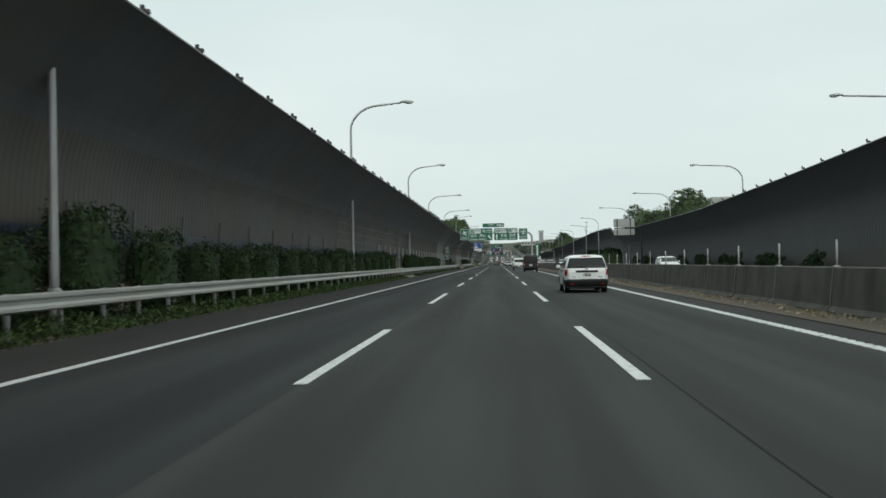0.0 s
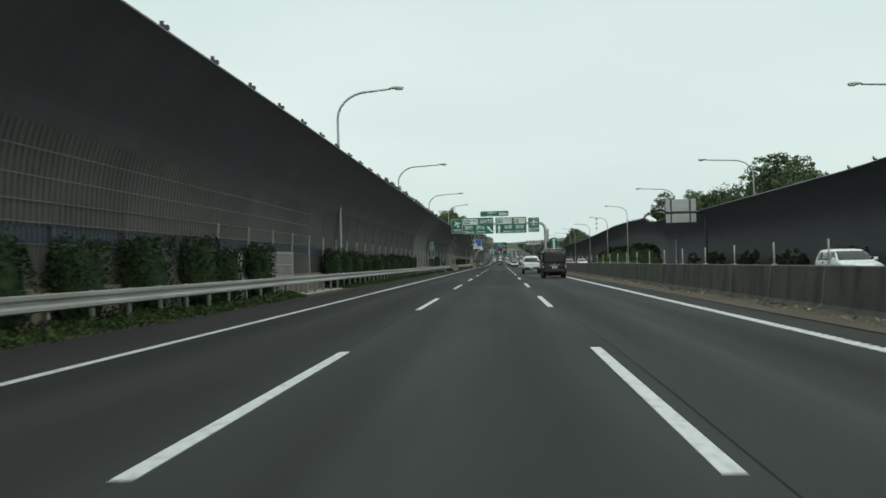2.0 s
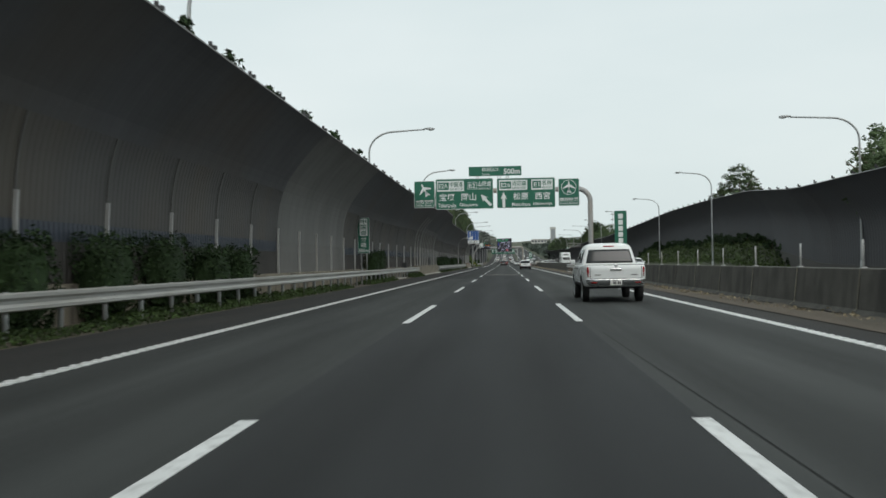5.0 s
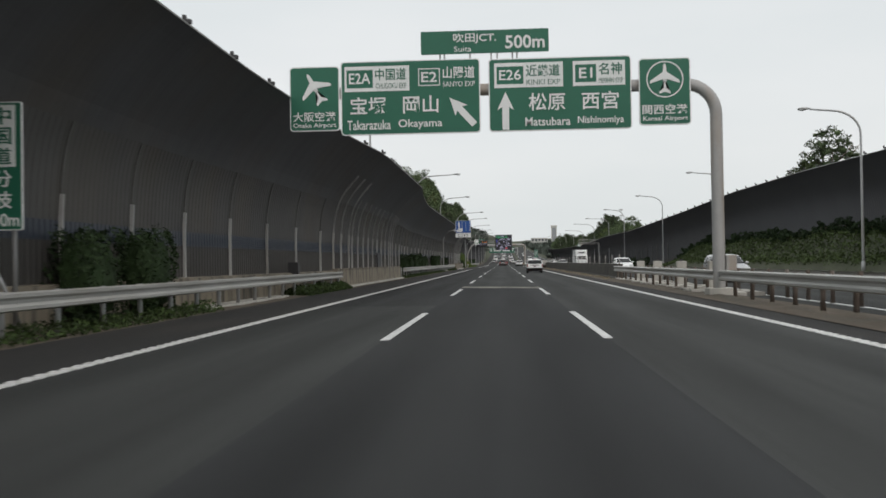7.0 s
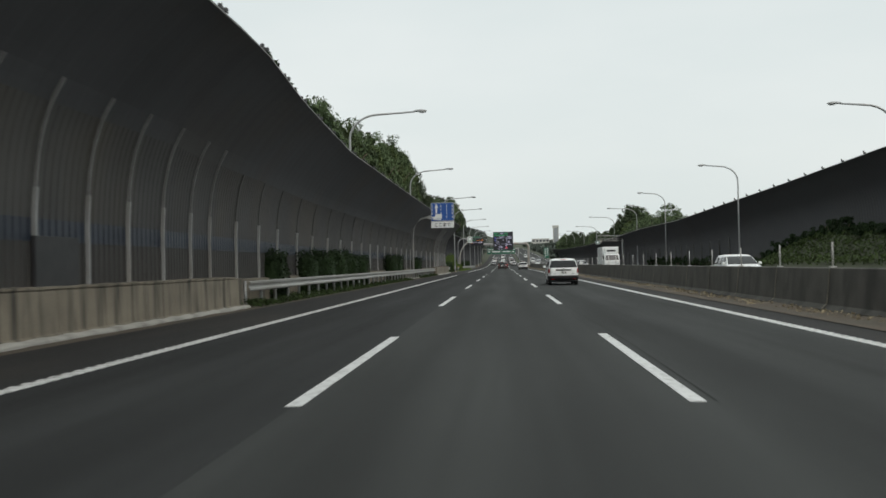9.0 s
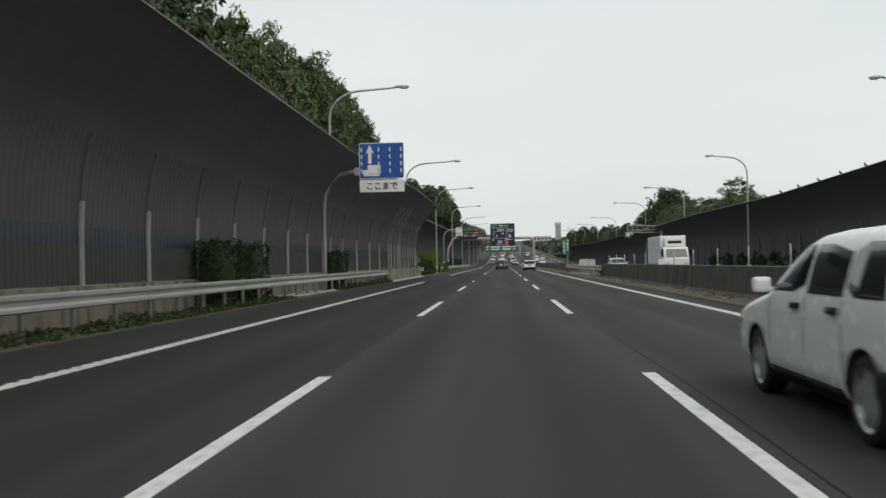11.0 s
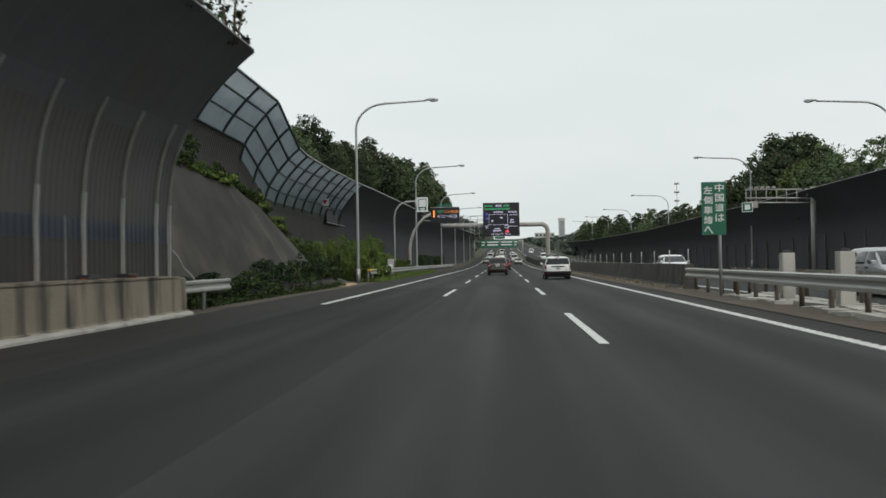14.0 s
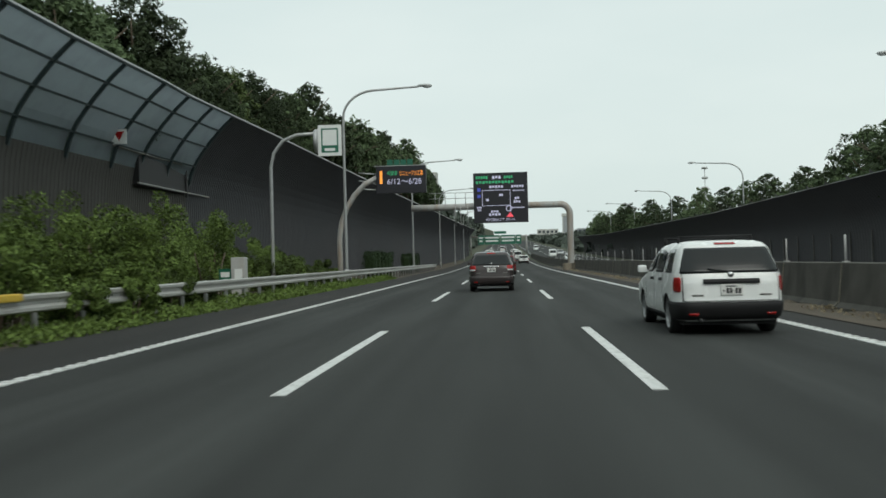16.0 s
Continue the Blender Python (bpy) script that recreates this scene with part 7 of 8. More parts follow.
def hedge_mesh(seed, w, l, h, n=1900, size=0.10):
    r = np.random.default_rng(seed)
    p = r.uniform(-1, 1, (n * 3, 3))
    m = np.abs(p).max(1)
    p = p[m > 0.72][:n]
    p = np.sign(p) * np.abs(p) ** 0.9
    lump = 1 + 0.10 * np.sin(p[:, 1] * 4 + seed) + 0.08 * np.sin(p[:, 0] * 5 + p[:, 2] * 4 + seed * 2) + r.normal(0, 0.03, len(p))
    rad = np.linalg.norm(p * np.array([0.8, 0.8, 0.7]), axis=1)
    p *= np.where(rad > 1.05, 1.05 / rad, 1)[:, None]
    q = np.stack([p[:, 0] * w / 2 * lump, p[:, 1] * l / 2 * lump, h / 2 + p[:, 2] * h / 2 * lump], 1)
    q[:, 2] = np.maximum(q[:, 2], 0.03)
    return leaves(q, size, r, facing=p + np.array([0, 0, 0.25]))


def hedge_core(w, l, h):
    bm = bmesh.new()
    bmesh.ops.create_icosphere(bm, subdivisions=3, radius=1)
    for v in bm.verts:
        s = max(abs(v.co.x), abs(v.co.y), abs(v.co.z))
        d = v.co / s * 0.55 + v.co * 0.45
        k = 0.80 + 0.08 * noise.noise(v.co * 3)
        v.co = Vector((d.x * w / 2 * k, d.y * l / 2 * k, max(0.0, h / 2 + d.z * h / 2 * k)))
    return bm


hedge_kinds = []
for seed, (w_, l_, h_) in enumerate(((1.05, 1.9, 2.05), (1.0, 2.1, 2.1), (1.1, 1.75, 2.0), (1.0, 1.65, 1.95))):
    base = thing("hedge_bush", "dark clipped hedge bush behind the guardrail", "hedge", pose(-8.85, -56 + 3 * seed, 0), group="roadside hedge")
    part("foliage", hedge_mesh(seed, w_, l_, h_, 2600, 0.085), LEAF_HEDGE, base)
    part("core", hedge_core(w_, l_, h_), LEAF_HEDGE, base)
    hedge_kinds.append(base)


def hedge_row(places, x=-8.85):
    """Clipped bushes with gaps between them; each place is y, height factor and length factor."""
    for k, (y, tall, long) in enumerate(places):
        o = copy_thing(hedge_kinds[k % 4], pose(x + random.uniform(-0.06, 0.06), y, 0))
        o.matrix_basis = pose(x + random.uniform(-0.06, 0.06), y, 0, 0, 0, random.choice((0, 180)) + random.uniform(-5, 5)) @ Matrix.Diagonal((1, long, tall * random.uniform(0.95, 1.05), 1))


hedge_row([(-41.6 + 4.05 * k, 1.0, 1.05) for k in range(13)])
hedge_row([(10.6, 1.22, 1.3), (15.0, 1.02, 1.1), (19.0, 1.0, 1.1), (23.1, 1.0, 1.0), (26.8, 0.98, 1.0), (30.9, 0.98, 1.0), (35.0, 0.98, 1.0), (39.2, 0.98, 1.0), (42.8, 0.98, 1.1), (46.8, 0.96, 1.1), (51.0, 0.97, 1.0),
           (54.7, 0.98, 0.95), (58.7, 0.98, 0.95), (63.3, 1.02, 1.0), (65.7, 0.98, 0.75), (70.6, 1.06, 1.1)])
hedge_row([(85.9, 1.0, 1.2), (90.2, 1.02, 1.0), (94.4, 1.08, 1.1), (98.3, 0.94, 0.9), (105.9, 0.92, 1.0), (110.3, 0.86, 0.9), (113.8, 1.06, 1.0), (117.7, 0.95, 0.95), (121.6, 0.97, 1.0), (125.4, 0.97, 1.1), (129.2, 0.97, 1.1), (132.6, 0.95, 0.9)])
hedge_row([(164.6, 1.0, 1.0), (168.2, 1.04, 1.0), (227.6, 0.97, 1.0), (234.6, 1.0, 1.1), (238.5, 1.0, 1.0), (242.5, 0.97, 1.0), (246.5, 0.97, 1.1), (250.5, 0.95, 1.0), (266.9, 1.0, 1.1), (270.9, 1.02, 1.0), (288.0, 0.98, 1.5)])
hedge_row([(421.0 + 2.2 * k, 0.95, 1.1) for k in range(5)] + [(446.0 + 2.2 * k, 0.95, 1.1) for k in range(5)], -9.5)


def bush(x, y, w_, l_, h_, seed, z=0.0, material=None, n=9000, size=0.075, label="unkempt light green bush beside the road"):
    t = thing("bush", label, "bush", pose(x, y, z), group="roadside bushes")
    r = np.random.default_rng(seed)
    cl = r.normal(0, 1, (30, 3))
    cl /= np.linalg.norm(cl, axis=1)[:, None]
    cl *= r.uniform(0.35, 1.0, (30, 1))
    off = r.normal(0, 1, (n, 3))
    off *= (0.24 * r.uniform(0.55, 1, (n, 1))) / np.linalg.norm(off, axis=1)[:, None]
    p = cl[r.integers(0, 30, n)] + off
    q = np.stack([p[:, 0] * w_ / 2, p[:, 1] * l_ / 2, np.maximum(0.02, h_ * 0.42 + p[:, 2] * h_ * 0.5)], 1)
    part("foliage", leaves(q, size, r, facing=off * 3 + p * 0.8 + np.array([0, 0, 0.5])), material or LEAF_LIGHT, t)
    st = bmesh.new()
    for k in range(5):
        a = k * 1.3 + seed
        tube(st, [(0.1 * math.cos(a), 0.1 * math.sin(a), -0.1), (w_ * 0.2 * math.cos(a), l_ * 0.2 * math.sin(a), h_ * 0.5)], 0.03, 6)
    part("branching_stem", st, BARK, t)
    return t


seed = 40
for x, y, w_, l_, h_, z in ((-10.4, 371, 2.6, 4.2, 3.3, 0), (-10.8, 375.5, 3.0, 4.4, 3.9, 0), (-10.3, 380, 2.6, 4.0, 3.6, 0), (-9.4, 368.5, 1.6, 2.8, 2.2, 0), (-9.3, 373.2, 1.6, 3.0, 2.7, 0),
                            (-9.3, 377.5, 1.5, 3.2, 2.4, 0), (-10.6, 385.5, 2.8, 5.0, 3.5, 0), (-9.5, 391, 1.9, 5.0, 1.8, 0), (-10.4, 396, 2.4, 6.0, 2.4, 0), (-9.6, 402, 1.8, 5.0, 1.6, 0),
                            (-12.0, 366, 2.2, 5.0, 3.0, 0), (-11.0, 361, 2.0, 3.6, 2.3, 0.3), (-12.4, 372, 2.0, 6.0, 3.3, 0), (-12.5, 380, 2.0, 7.0, 3.3, 0),
                            (-8.5, 369.8, 1.3, 2.6, 1.3, 0), (-8.3, 372.4, 1.2, 2.4, 1.5, 0), (-8.6, 375.8, 1.1, 3.0, 1.3, 0), (-8.7, 379, 1.0, 3.0, 1.0, 0),
                            (-13.6, 368, 2.4, 6.0, 3.2, 0), (-14.0, 374, 2.4, 6.0, 3.4, 0), (-14.2, 380, 2.4, 6.0, 3.6, 0), (-14.2, 386, 2.4, 6.0, 3.4, 0), (-14.2, 392, 2.4, 6.0, 3.0, 0), (-13.6, 398, 2.4, 6.0, 2.4, 0), (-11.2, 389, 3.0, 5.0, 3.4, 0), (-11.0, 394, 2.6, 5.0, 2.7, 0), (-10.6, 399, 2.4, 5.0, 2.0, 0), (-10.0, 404, 2.0, 5.0, 1.3, 0)):
    seed += 1
    bush(x, y, w_, l_, h_, seed, z)
for x, y, w_, l_, h_, z in ((-12.2, 336, 2.0, 4.5, 1.6, 4.5), (-12.0, 341, 1.6, 3.0, 2.0, 4.6), (-11.9, 345, 1.6, 3.0, 1.8, 4.2), (-12.0, 350.5, 1.8, 3.5, 1.6, 3.2), (-11.6, 355, 1.6, 3.5, 1.8, 1.8)):
    seed += 1
    bush(x, y, w_, l_, h_, seed, z, LEAF_VINE, 2600, 0.10, "green shrub on top of the concrete slope")
for x, y, w_, l_, h_ in ((-8.8, 333.5, 1.1, 3.6, 0.5), (-8.9, 337, 1.2, 5.0, 0.6), (-8.8, 342, 1.2, 5.0, 0.75), (-9.0, 347, 1.5, 5.0, 0.95), (-9.3, 351.5, 1.7, 4.5, 1.2), (-9.6, 355, 1.8, 4.0, 1.6), (-9.9, 358.5, 1.8, 3.6, 2.0)):
    seed += 1
    bush(x, y, w_, l_, h_, seed, 0, LEAF_VINE, 2600, 0.07, "low weeds at the foot of the concrete slope")

for k in range(9):
    seed += 1
    y = 332.5 + 3.0 * k
    bush(-11.5 + 0.2 * math.sin(k * 2.1), y, 1.3, 3.4, 0.75 + 0.2 * math.sin(k * 1.3), seed, lerp_table(CREST, y) - 0.2, LEAF_LIGHT, 1500, 0.10, "grassy tuft on the crest of the concrete slope")

# sprigs growing over the barrier's top edge
for k, y in enumerate((100.5, 103.5, 108, 113, 118, 123, 127, 132, 137, 143, 150, 218, 222, 226, 230, 234, 318, 321.5, 325.5)):
    seed += 1
    big = 1.2 if y > 315 else 0.9
    o = bush(left_tip(y) - 0.35, y, 0.7 * big, 1.6 * big, 0.8 * big, seed, 6.75, LEAF_HEDGE, 260, 0.12, "sprig of leaves growing over the barrier's top edge")
    o["group"] = "sprigs on the barrier"


end_branch = bush(left_tip(328.5) - 0.1, 328.5, 1.2, 2.0, 1.6, 777, 6.75, LEAF_HEDGE, 240, 0.14, "straggling branch reaching over the end of the barrier")
end_branch["group"] = "sprigs on the barrier"


def ground_cover(name, label, x0, x1, y0, y1, density, height, size, material, sd):
    r = np.random.default_rng(sd)
    n = int(abs(x1 - x0) * (y1 - y0) * density)
    x, y = r.uniform(x0, x1, n), r.uniform(y0, y1, n)
    hump = np.array([0.55 + 0.45 * noise.noise((a * 0.9, b * 0.5, sd)) for a, b in zip(x, y)])
    e = np.minimum(x - x0, x1 - x) / ((x1 - x0) / 2)
    z = r.uniform(0.02, 1, n) * height * np.clip(hump, 0.12, 1) * np.clip(0.35 + e, 0, 1)
    keep = hump > 0.22
    o = part(name, leaves(np.stack([x, y, z], 1)[keep], size, r), material, None)
    return tagged(o, label, "plants", kind="stuff")


ground_cover("vines", "dense ivy and weeds under the guardrail", -8.75, -7.55, -20, 73.2, 340, 0.50, 0.07, LEAF_VINE, 5)
ground_cover("vines", "ivy and weeds under the guardrail", -8.75, -7.65, 85.2, 150, 280, 0.42, 0.07, LEAF_VINE, 6)
ground_cover("vines", "weeds and ivy in front of the sign posts", -8.75, -7.65, 156, 170.8, 280, 0.42, 0.07, LEAF_VINE, 7)
ground_cover("vines", "lush weeds under the guardrail by the parapet", -8.75, -7.55, 181.8, 192.4, 620, 0.62, 0.08, LEAF_VINE, 8)
ground_cover("vines", "weeds and ivy under the guardrail", -8.75, -7.75, 221, 273.8, 240, 0.40, 0.07, LEAF_VINE, 9)
ground_cover("grass", "grass and weeds along the foot of the concrete slope", -9.9, -8.4, 331.5, 358.5, 420, 0.5, 0.06, LEAF_VINE, 14)
ground_cover("vines", "weeds along the guardrail", -8.75, -7.75, 284.2, 306, 220, 0.40, 0.07, LEAF_VINE, 10)
ground_cover("vines", "leafy weeds along the guardrail", -8.9, -7.5, 366, 420, 320, 0.55, 0.08, LEAF_LIGHT, 12)
ground_cover("grass", "long grass on the bank beyond the oncoming lanes", 23.4, 24.6, 186, 300, 60, 0.5, 0.14, GRASS, 13)


def grass_bank():
    r = np.random.default_rng(21)
    n = 16000
    x, y = r.uniform(24.0, 27.8, n), r.uniform(188, 298, n)
    z = np.array([ground_z(a, b) for a, b in zip(x, y)]) + r.uniform(0, 0.35, n)
    o = part("grass", leaves(np.stack([x, y, z], 1), 0.20, r), GRASS, None)
    tagged(o, "bright grass on the sloping bank", "grass", kind="stuff")


grass_bank()
for y0, y1, sd in ((-20, 150, 31), (206, 304, 32), (342, 470, 33)):
    ground_cover("dry_grass", "dry straw-coloured grass along the foot of the median wall", 6.7, 7.25, y0, y1, 60, 0.2, 0.07, STRAW, sd)
for k in range(11):
    seed += 1
    y = 331.5 + 2.7 * k
    bush(-8.85 - 0.04 * k, y, 1.1, 3.2, 0.5 + 0.10 * k + 0.25 * math.sin(k * 1.9), seed, lerp_table(CREST, y) * (0.06 + 0.016 * k) - 0.1, LEAF_HEDGE if k % 3 else LEAF_VINE, 2600, 0.07, "dark weeds at the foot of the concrete slope")
for k in range(14):
    seed += 1
    y = 338 + 1.9 * k
    bush(-11.4, y, 1.0, 2.6, 0.7 + 0.15 * math.sin(k * 2.3), seed, lerp_table(CREST, y) - 0.15, LEAF_VINE, 1500, 0.08, "grass hanging over the crest of the concrete slope")
for k in range(26):
    y = 190 + 4.1 * k
    seed += 1
    x = 27.2 + 0.4 * math.sin(k)
    bush(x, y, 1.5, 4.8, 1.3 + 0.3 * math.sin(k * 1.7), seed, ground_z(x, y) - 0.1, LEAF_HEDGE, 1500, 0.15, "dark hedge at the top of the grassy bank")
for k in range(14):
    seed += 1
    y = 60 + 6.5 * k + (3 if k % 2 else 0)
    bush(23.3, y, 1.3, 5.0, 1.9, seed, 0, LEAF_HEDGE, 1200, 0.15, "dark hedge below the far noise barrier")
for k in range(8):
    seed += 1
    bush(23.8, 302 + 6 * k, 1.2, 4.0, 1.9, seed, 0, LEAF_HEDGE, 1200, 0.15, "dark hedge below the far noise barrier")

# ---- trees ----


def tree_kind(sd, h, spread, material, n=4700, size=0.22, tall=1.0, core_size=0.04):
    """A tapered trunk with limbs and a ragged crown of leaf clumps."""
    r = np.random.default_rng(sd)
    t = thing("tree", "leafy broad-crowned tree on the wooded bank", "tree", pose(0, 0, 0), group="wood on the bank")
    bm = bmesh.new()
    lean = r.uniform(-0.3, 0.3, 2)
    tr = [(lean[0] * k / 5, lean[1] * k / 5, h * 0.62 * k / 5 - 0.4) for k in range(6)]
    tube(bm, tr, [0.20 - 0.026 * k for k in range(6)], 8)
    tips = []
    for k in range(8):
        a, b = 2.4 * k + r.uniform(-0.4, 0.4), r.uniform(0.25, 0.6)
        s = Vector((lean[0] * b, lean[1] * b, h * b))
        e = s + Vector((math.cos(a) * spread * r.uniform(0.35, 0.5), math.sin(a) * spread * r.uniform(0.35, 0.5), h * r.uniform(0.12, 0.3)))
        tube(bm, [s, (s + e) / 2 + Vector((0, 0, 0.2)), e], [0.08, 0.055, 0.03], 6)
        tips.append(e)
    part("trunk", bm, BARK, t)
    nc = 340
    d = r.normal(size=(nc, 3))
    d /= np.linalg.norm(d, axis=1)[:, None]
    d *= r.uniform(0.45, 1.0, (nc, 1))
    c = np.stack([d[:, 0] * spread / 2, d[:, 1] * spread / 2, h * 0.60 + d[:, 2] * h * 0.38 * tall], 1)
    c[:, :2] *= np.clip(1.25 - (c[:, 2] - h * 0.35) / h, 0.3, 1.1)[:, None]
    idx = r.integers(0, nc, n)
    off = r.normal(size=(n, 3))
    off /= np.linalg.norm(off, axis=1)[:, None]
    off *= (r.uniform(0.2, 1, (n, 1)) ** 0.5) * r.uniform(0.5, 1.05, nc)[idx][:, None] * spread * 0.088
    off[:, 2] *= 0.7
    crown = part("crown", leaves(c[idx] + off, size, r, facing=off / (spread * 0.1) + d[idx] * 0.9 + np.array([0, 0, 0.5])), material, t)
    core = bmesh.new()
    for q in c[::4]:
        bmesh.ops.create_icosphere(core, subdivisions=1, radius=spread * core_size, matrix=Matrix.Translation(q) @ Matrix.Diagonal((1, 1, 0.75, 1)))
    for v in core.verts:
        v.co += Vector((noise.noise(v.co * 1.3), noise.noise(v.co * 1.3 + Vector((9, 0, 0))), noise.noise(v.co * 1.3 + Vector((0, 9, 0))))) * spread * 0.05
    part("inner_foliage", core, material, crown)
    return t


near_kinds = [tree_kind(11, 9.0, 6.5, LEAF_TREE, 19000, 0.15, core_size=0.03), tree_kind(12, 10.0, 6.2, LEAF_TREE, 19000, 0.15, core_size=0.03), tree_kind(13, 8.5, 6.0, LEAF_TREE, 19000, 0.15, core_size=0.03), tree_kind(14, 9.5, 5.6, LEAF_OLIVE, 19000, 0.15, core_size=0.03)]
kinds = [tree_kind(1, 9.0, 6.5, LEAF_TREE, 8000, 0.20), tree_kind(2, 10.5, 6.0, LEAF_TREE, 8000, 0.20), tree_kind(3, 8.0, 6.0, LEAF_OLIVE, 8000, 0.20), tree_kind(6, 9.5, 7.0, LEAF_TREE, 8000, 0.20)]
far_kinds = [tree_kind(7, 9.0, 6.5, LEAF_TREE, 3600, 0.30), tree_kind(8, 10.5, 6.0, LEAF_TREE, 3600, 0.30), tree_kind(9, 8.5, 6.2, LEAF_TREE, 3600, 0.30)]
spots = []
rt = random.Random(5)
CANOPY = ((280, 13.5), (340, 13.8), (377, 14.2), (392, 14.6), (400, 15.3), (410, 15.9), (420, 16.4), (431, 17.3), (446, 19.0), (460, 20.4), (480, 21.8), (505, 23.0), (545, 25.0), (590, 26.2), (640, 27.0))
for x, y0, y1, step, lift in ((-20.4, 286, 440, 4.0, 0.0), (-20.4, 440, 640, 6.0, 0.0), (-25.0, 282, 560, 5.2, 0.5), (-31, 276, 600, 8.0, 0.9)):
    y = y0
    while y < y1:
        px_, py_ = x + rt.uniform(-1.1, 1.1), y + rt.uniform(-1, 1)
        spots.append((px_, py_, (lerp_table(CANOPY, py_) + lift - ground_z(px_, py_)) / 9.1 * rt.uniform(0.88, 1.04)))
        y += step
for y, top in ((123, 9.2), (127.5, 10.2), (132, 10.4), (136.5, 10.8), (141, 9.6), (146, 9.4), (151, 10.3), (156.5, 9.8), (162, 9.6), (167, 10.0), (171.5, 9.8), (175, 8.6), 
               (346, 8.4), (350.5, 9.6), (355, 9.8), (359.5, 10.0), (364, 9.0), (369, 8.6), (374, 8.8), (379, 9.2), (384, 9.8), (388.5, 10.8), (393, 11.4), (397, 12.6), (401, 13.0), (405, 12.4), (409, 12.2), (413, 11.2),
               (417, 9.6), (421, 9.0), (425, 9.6), (429, 9.8), (433, 8.8), (438, 8.4), (443, 8.3), (448, 8.4), (453, 8.5), (459, 8.2), (465, 8.6), (471, 8.4), (478, 8.8), (485, 9.2), (493, 8.8), (501, 9.0), (510, 9.4), (520, 9.6), (530, 9.9),
               (540, 10.2), (550, 10.5), (560, 10.5), (572, 10.8), (585, 11.0), (600, 11.4), (615, 11.8), (630, 12.2)):
    spots.append((28.7 + rt.uniform(-0.7, 1.4), y, (top + 0.1) / 9.1))
for x, y, top in ((40.2, 262, 12.0), (37.4, 262, 11.0), (43, 262, 10.8)):
    spots.append((x, y, (top + 0.1) / 9.1))
for x in range(62, 200, 30):
    for yy in (780,):
        spots.append((x + rt.uniform(-6, 6), yy + rt.uniform(-40, 40), rt.uniform(1.2, 1.7)))
        spots.append((-x + rt.uniform(-6, 6), yy + rt.uniform(-40, 40), rt.uniform(1.2, 1.7)))
for i, (x, y, s) in enumerate(spots):
    m = pose(x, y, ground_z(x, y), 0, 0, rt.uniform(0, 360))
    if -22 < x < 0 and 340 < y < 440:
        pool = near_kinds
    elif x < -27 or y > 430:
        pool = far_kinds
    else:
        pool = kinds
    if not pool[-1].get("placed"):
        first = next(k for k in pool if not k.get("placed"))
        first["placed"] = 1
        first.matrix_basis = m @ Matrix.Diagonal((s, s, s, 1))
    else:
        o = copy_thing(rt.choice(pool), m)
        o.matrix_basis = m @ Matrix.Diagonal((s, s, s, 1))

# slender trees close behind the barrier's last stretch
for k, (x, y, top) in enumerate(((-13.2, 256.5, 13.4), (-13.4, 260.5, 12.8), (-13.1, 264.5, 12.6), (-13.3, 268.5, 13.0), (-13.0, 272.5, 13.3), (-13.4, 276.5, 13.6), (-13.2, 280.5, 13.9), (-13.4, 284.5, 14.0), (-13.1, 288.0, 14.2), (-13.3, 291.8, 14.4), (-13.4, 295.5, 14.6), (-13.3, 299.5, 15.2), (-13.0, 303.5, 15.5), (-13.4, 307.5, 16.0), (-13.1, 311.5, 15.6), (-13.4, 315.5, 16.2), (-13.0, 319.0, 15.8), (-13.3, 322.5, 15.2), (-12.8, 326.0, 14.6), (-12.9, 329.5, 13.0))):
    o = copy_thing(near_kinds[k % 4], pose(x, y, -0.1))
    o.matrix_basis = pose(x, y, -0.1, 0, 0, 77 * k) @ Matrix.Diagonal((1.02, 1.02, top / 8.9, 1))

# ---- far buildings ----


def block(label, x, y, w_, d_, h_, material, z=0.0, floors=0, cols=0, name="building"):
    t = thing(name, label, "building", pose(x, y, z), group="distant buildings")
    part("wall", box(bmesh.new(), -w_ / 2, w_ / 2, 0, d_, -2, h_), material, t)
    part("parapet", box(bmesh.new(), -w_ / 2 - 0.15, w_ / 2 + 0.15, -0.15, d_ + 0.15, h_, h_ + 0.5), material, t)
    fh = h_ / max(1, floors)
    for f in range(floors):
        for c_ in range(cols):
            cw = w_ / cols
            part("window", box(bmesh.new(), -w_ / 2 + cw * (c_ + 0.2), -w_ / 2 + cw * (c_ + 0.8), -0.08, 0.02, fh * (f + 0.3), fh * (f + 0.8)), WINDOW_DARK, t)
    return t


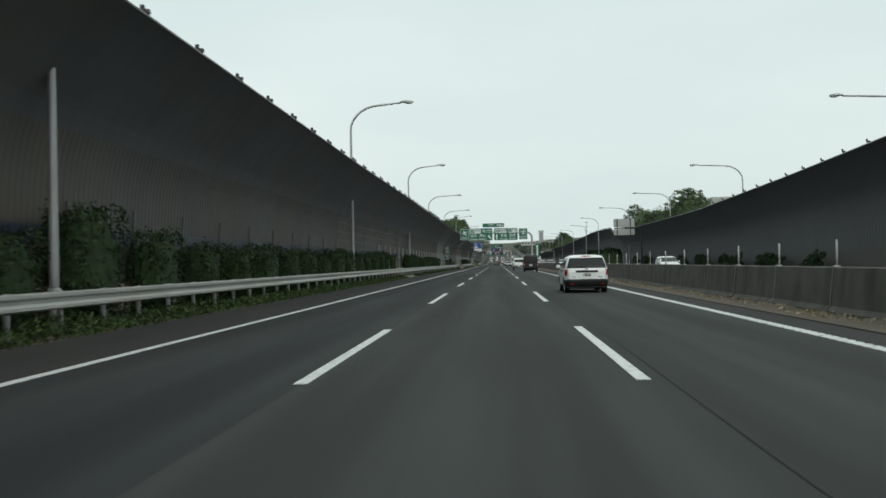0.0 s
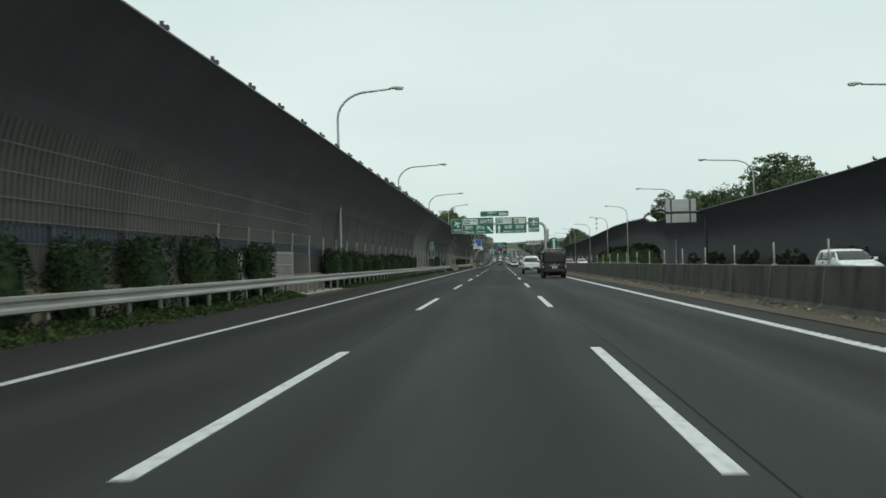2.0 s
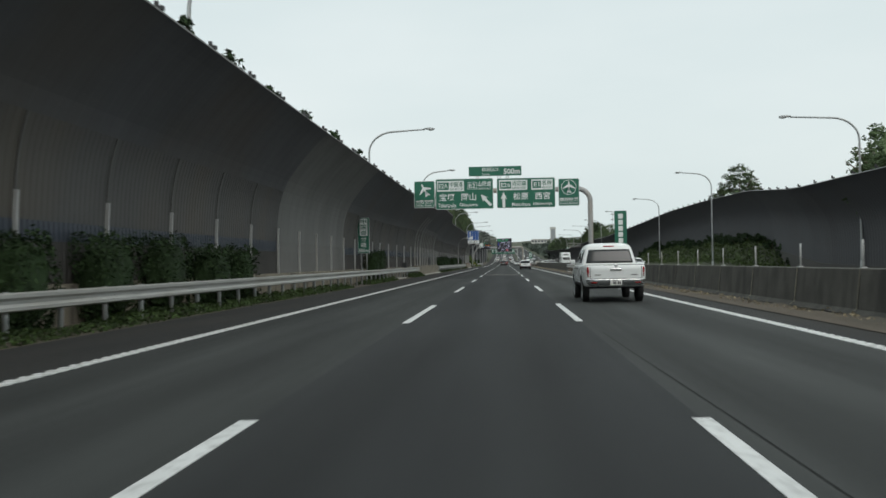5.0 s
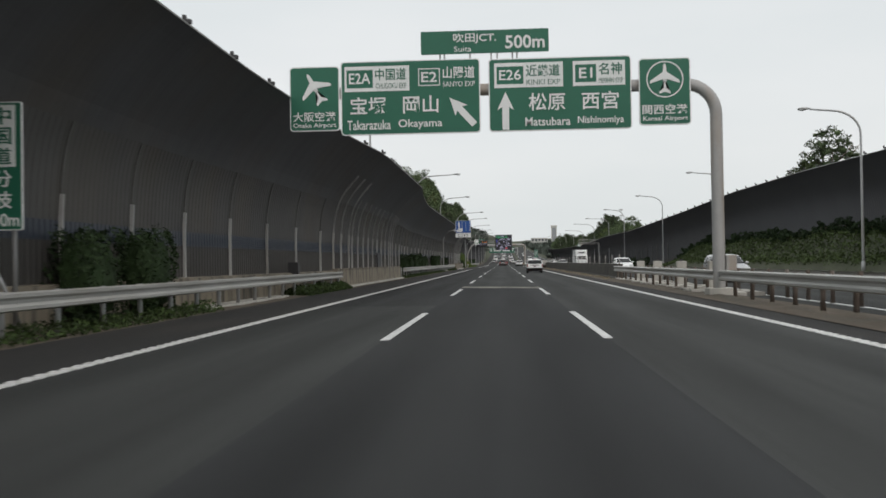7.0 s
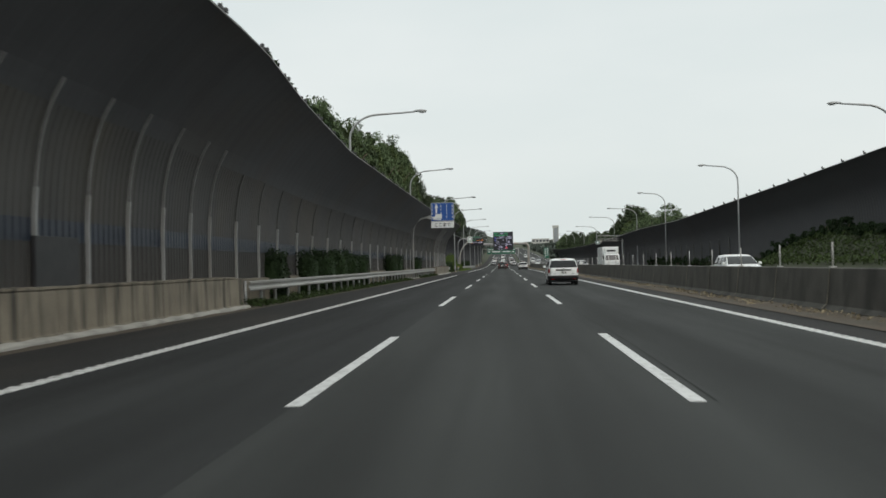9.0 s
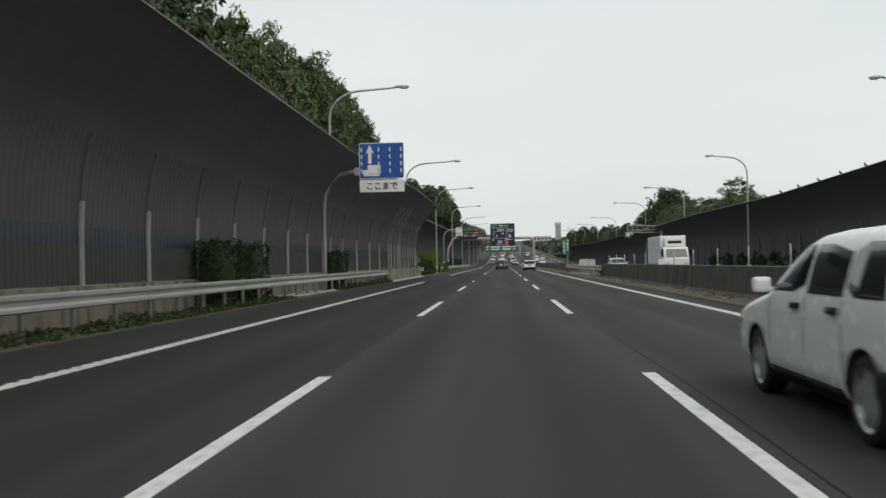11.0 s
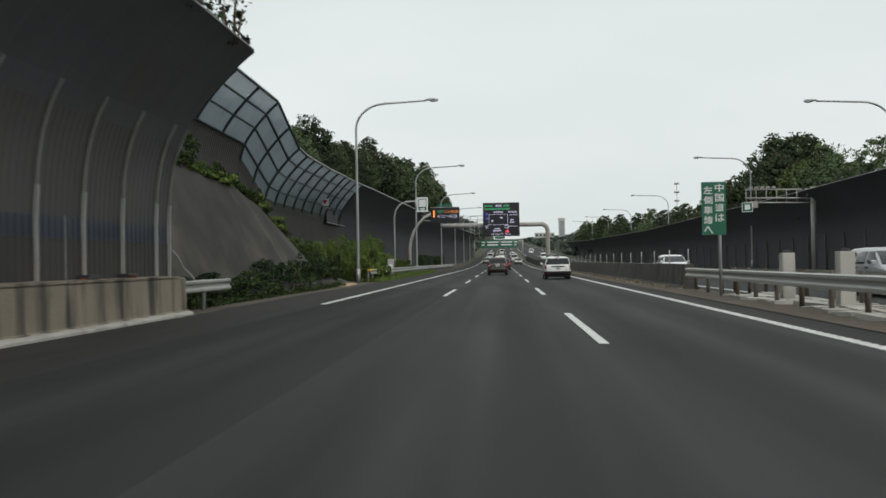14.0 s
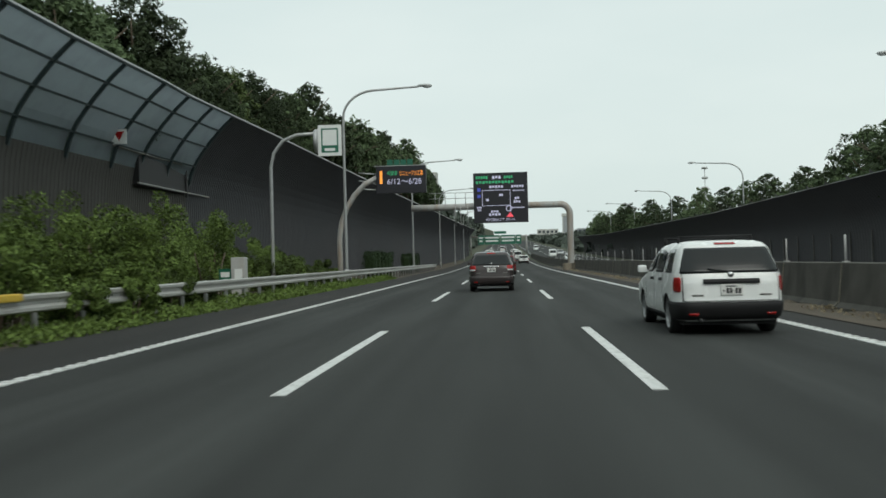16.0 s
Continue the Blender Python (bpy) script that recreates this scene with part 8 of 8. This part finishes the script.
tower = thing("tower", "slender pale tower standing far down the road", "tower", pose(57, 1200, 18))
part("shaft", box(bmesh.new(), -2.8, 2.8, -2.4, 2.4, -8, 22, bevel=0.3), BUILDING_GREY, tower)
part("crown", box(bmesh.new(), -3.3, 3.3, -2.9, 2.9, 20.0, 22.8, bevel=0.2), BUILDING_PALE, tower)
for s in (-1, 1):
    part("fin", box(bmesh.new(), s * 2.6 - 0.4, s * 2.6 + 0.4, -2.7, -2.3, -6, 20), BUILDING_PALE, tower)
block("pale far building beside the tower", 40, 1180, 18, 10, 8, BUILDING_PALE, 18, 2, 5)
block("low grey building far beyond the road", 84, 1180, 36, 12, 9, BUILDING_GREY, 17, 2, 8)
block("white apartment block above the trees", -25.5, 681, 6, 8, 28, BUILDING_PALE, 4, 8, 3)
block("white building over the noise barrier", 44, 170, 5.5, 6, 12.2, BUILDING_PALE, 0, 4, 3)
mast = thing("radio_mast", "thin lattice mast far beyond the trees", "mast", pose(62, 640, 3))
part("pole", tube(bmesh.new(), [(0, 0, -2), (0, 0, 24)], 0.10, 8), GALV, mast)
for z in (20, 23, 26):
    part("platform", tube(bmesh.new(), [(0, 0, z - 2), (0, 0, z - 1.4)], 0.9, 12), GALV_PALE, mast)
tent = thing("tent_roof", "white pointed canopy showing above the barrier", "canopy", pose(31.7, 234, 0))
tm = bmesh.new()
apex = tm.verts.new((0, 0, 10.35))
rim_ = [tm.verts.new((2.2 * sx, 2.2 * sy, 8.55)) for sx, sy in ((-1, -1), (1, -1), (1, 1), (-1, 1))]
for i in range(4):
    tm.faces.new((rim_[i], rim_[(i + 1) % 4], apex))
part("canopy", tm, SIGN_WHITE, tent)
for sx in (-1, 1):
    for sy in (-1, 1):
        part("leg", tube(bmesh.new(), [(2.1 * sx, 2.1 * sy, -0.1), (2.1 * sx, 2.1 * sy, 8.6)], 0.06, 8), GALV, tent)

def far_wood():
    r = np.random.default_rng(77)
    n = 22000
    y = r.uniform(560, 1350, n)
    side = np.where(r.random(n) < 0.5, -1, 1)
    x = side * (np.where(side < 0, 13, 25) + np.abs(r.normal(0, 70, n)))
    top = np.array([2.4 + 2.4 * (0.5 + noise.noise((a * 0.03, b * 0.02, 4))) for a, b in zip(x, y)])
    z = np.array([ground_z(a, b) for a, b in zip(x, y)]) + top * r.uniform(0.1, 1, n)
    o = part("far_wood", leaves(np.stack([x, y, z], 1), 3.2, r), HAZE_GREEN, None)
    tagged(o, "hazy grey-green woods on the far hills", "wood", kind="stuff")


far_wood()
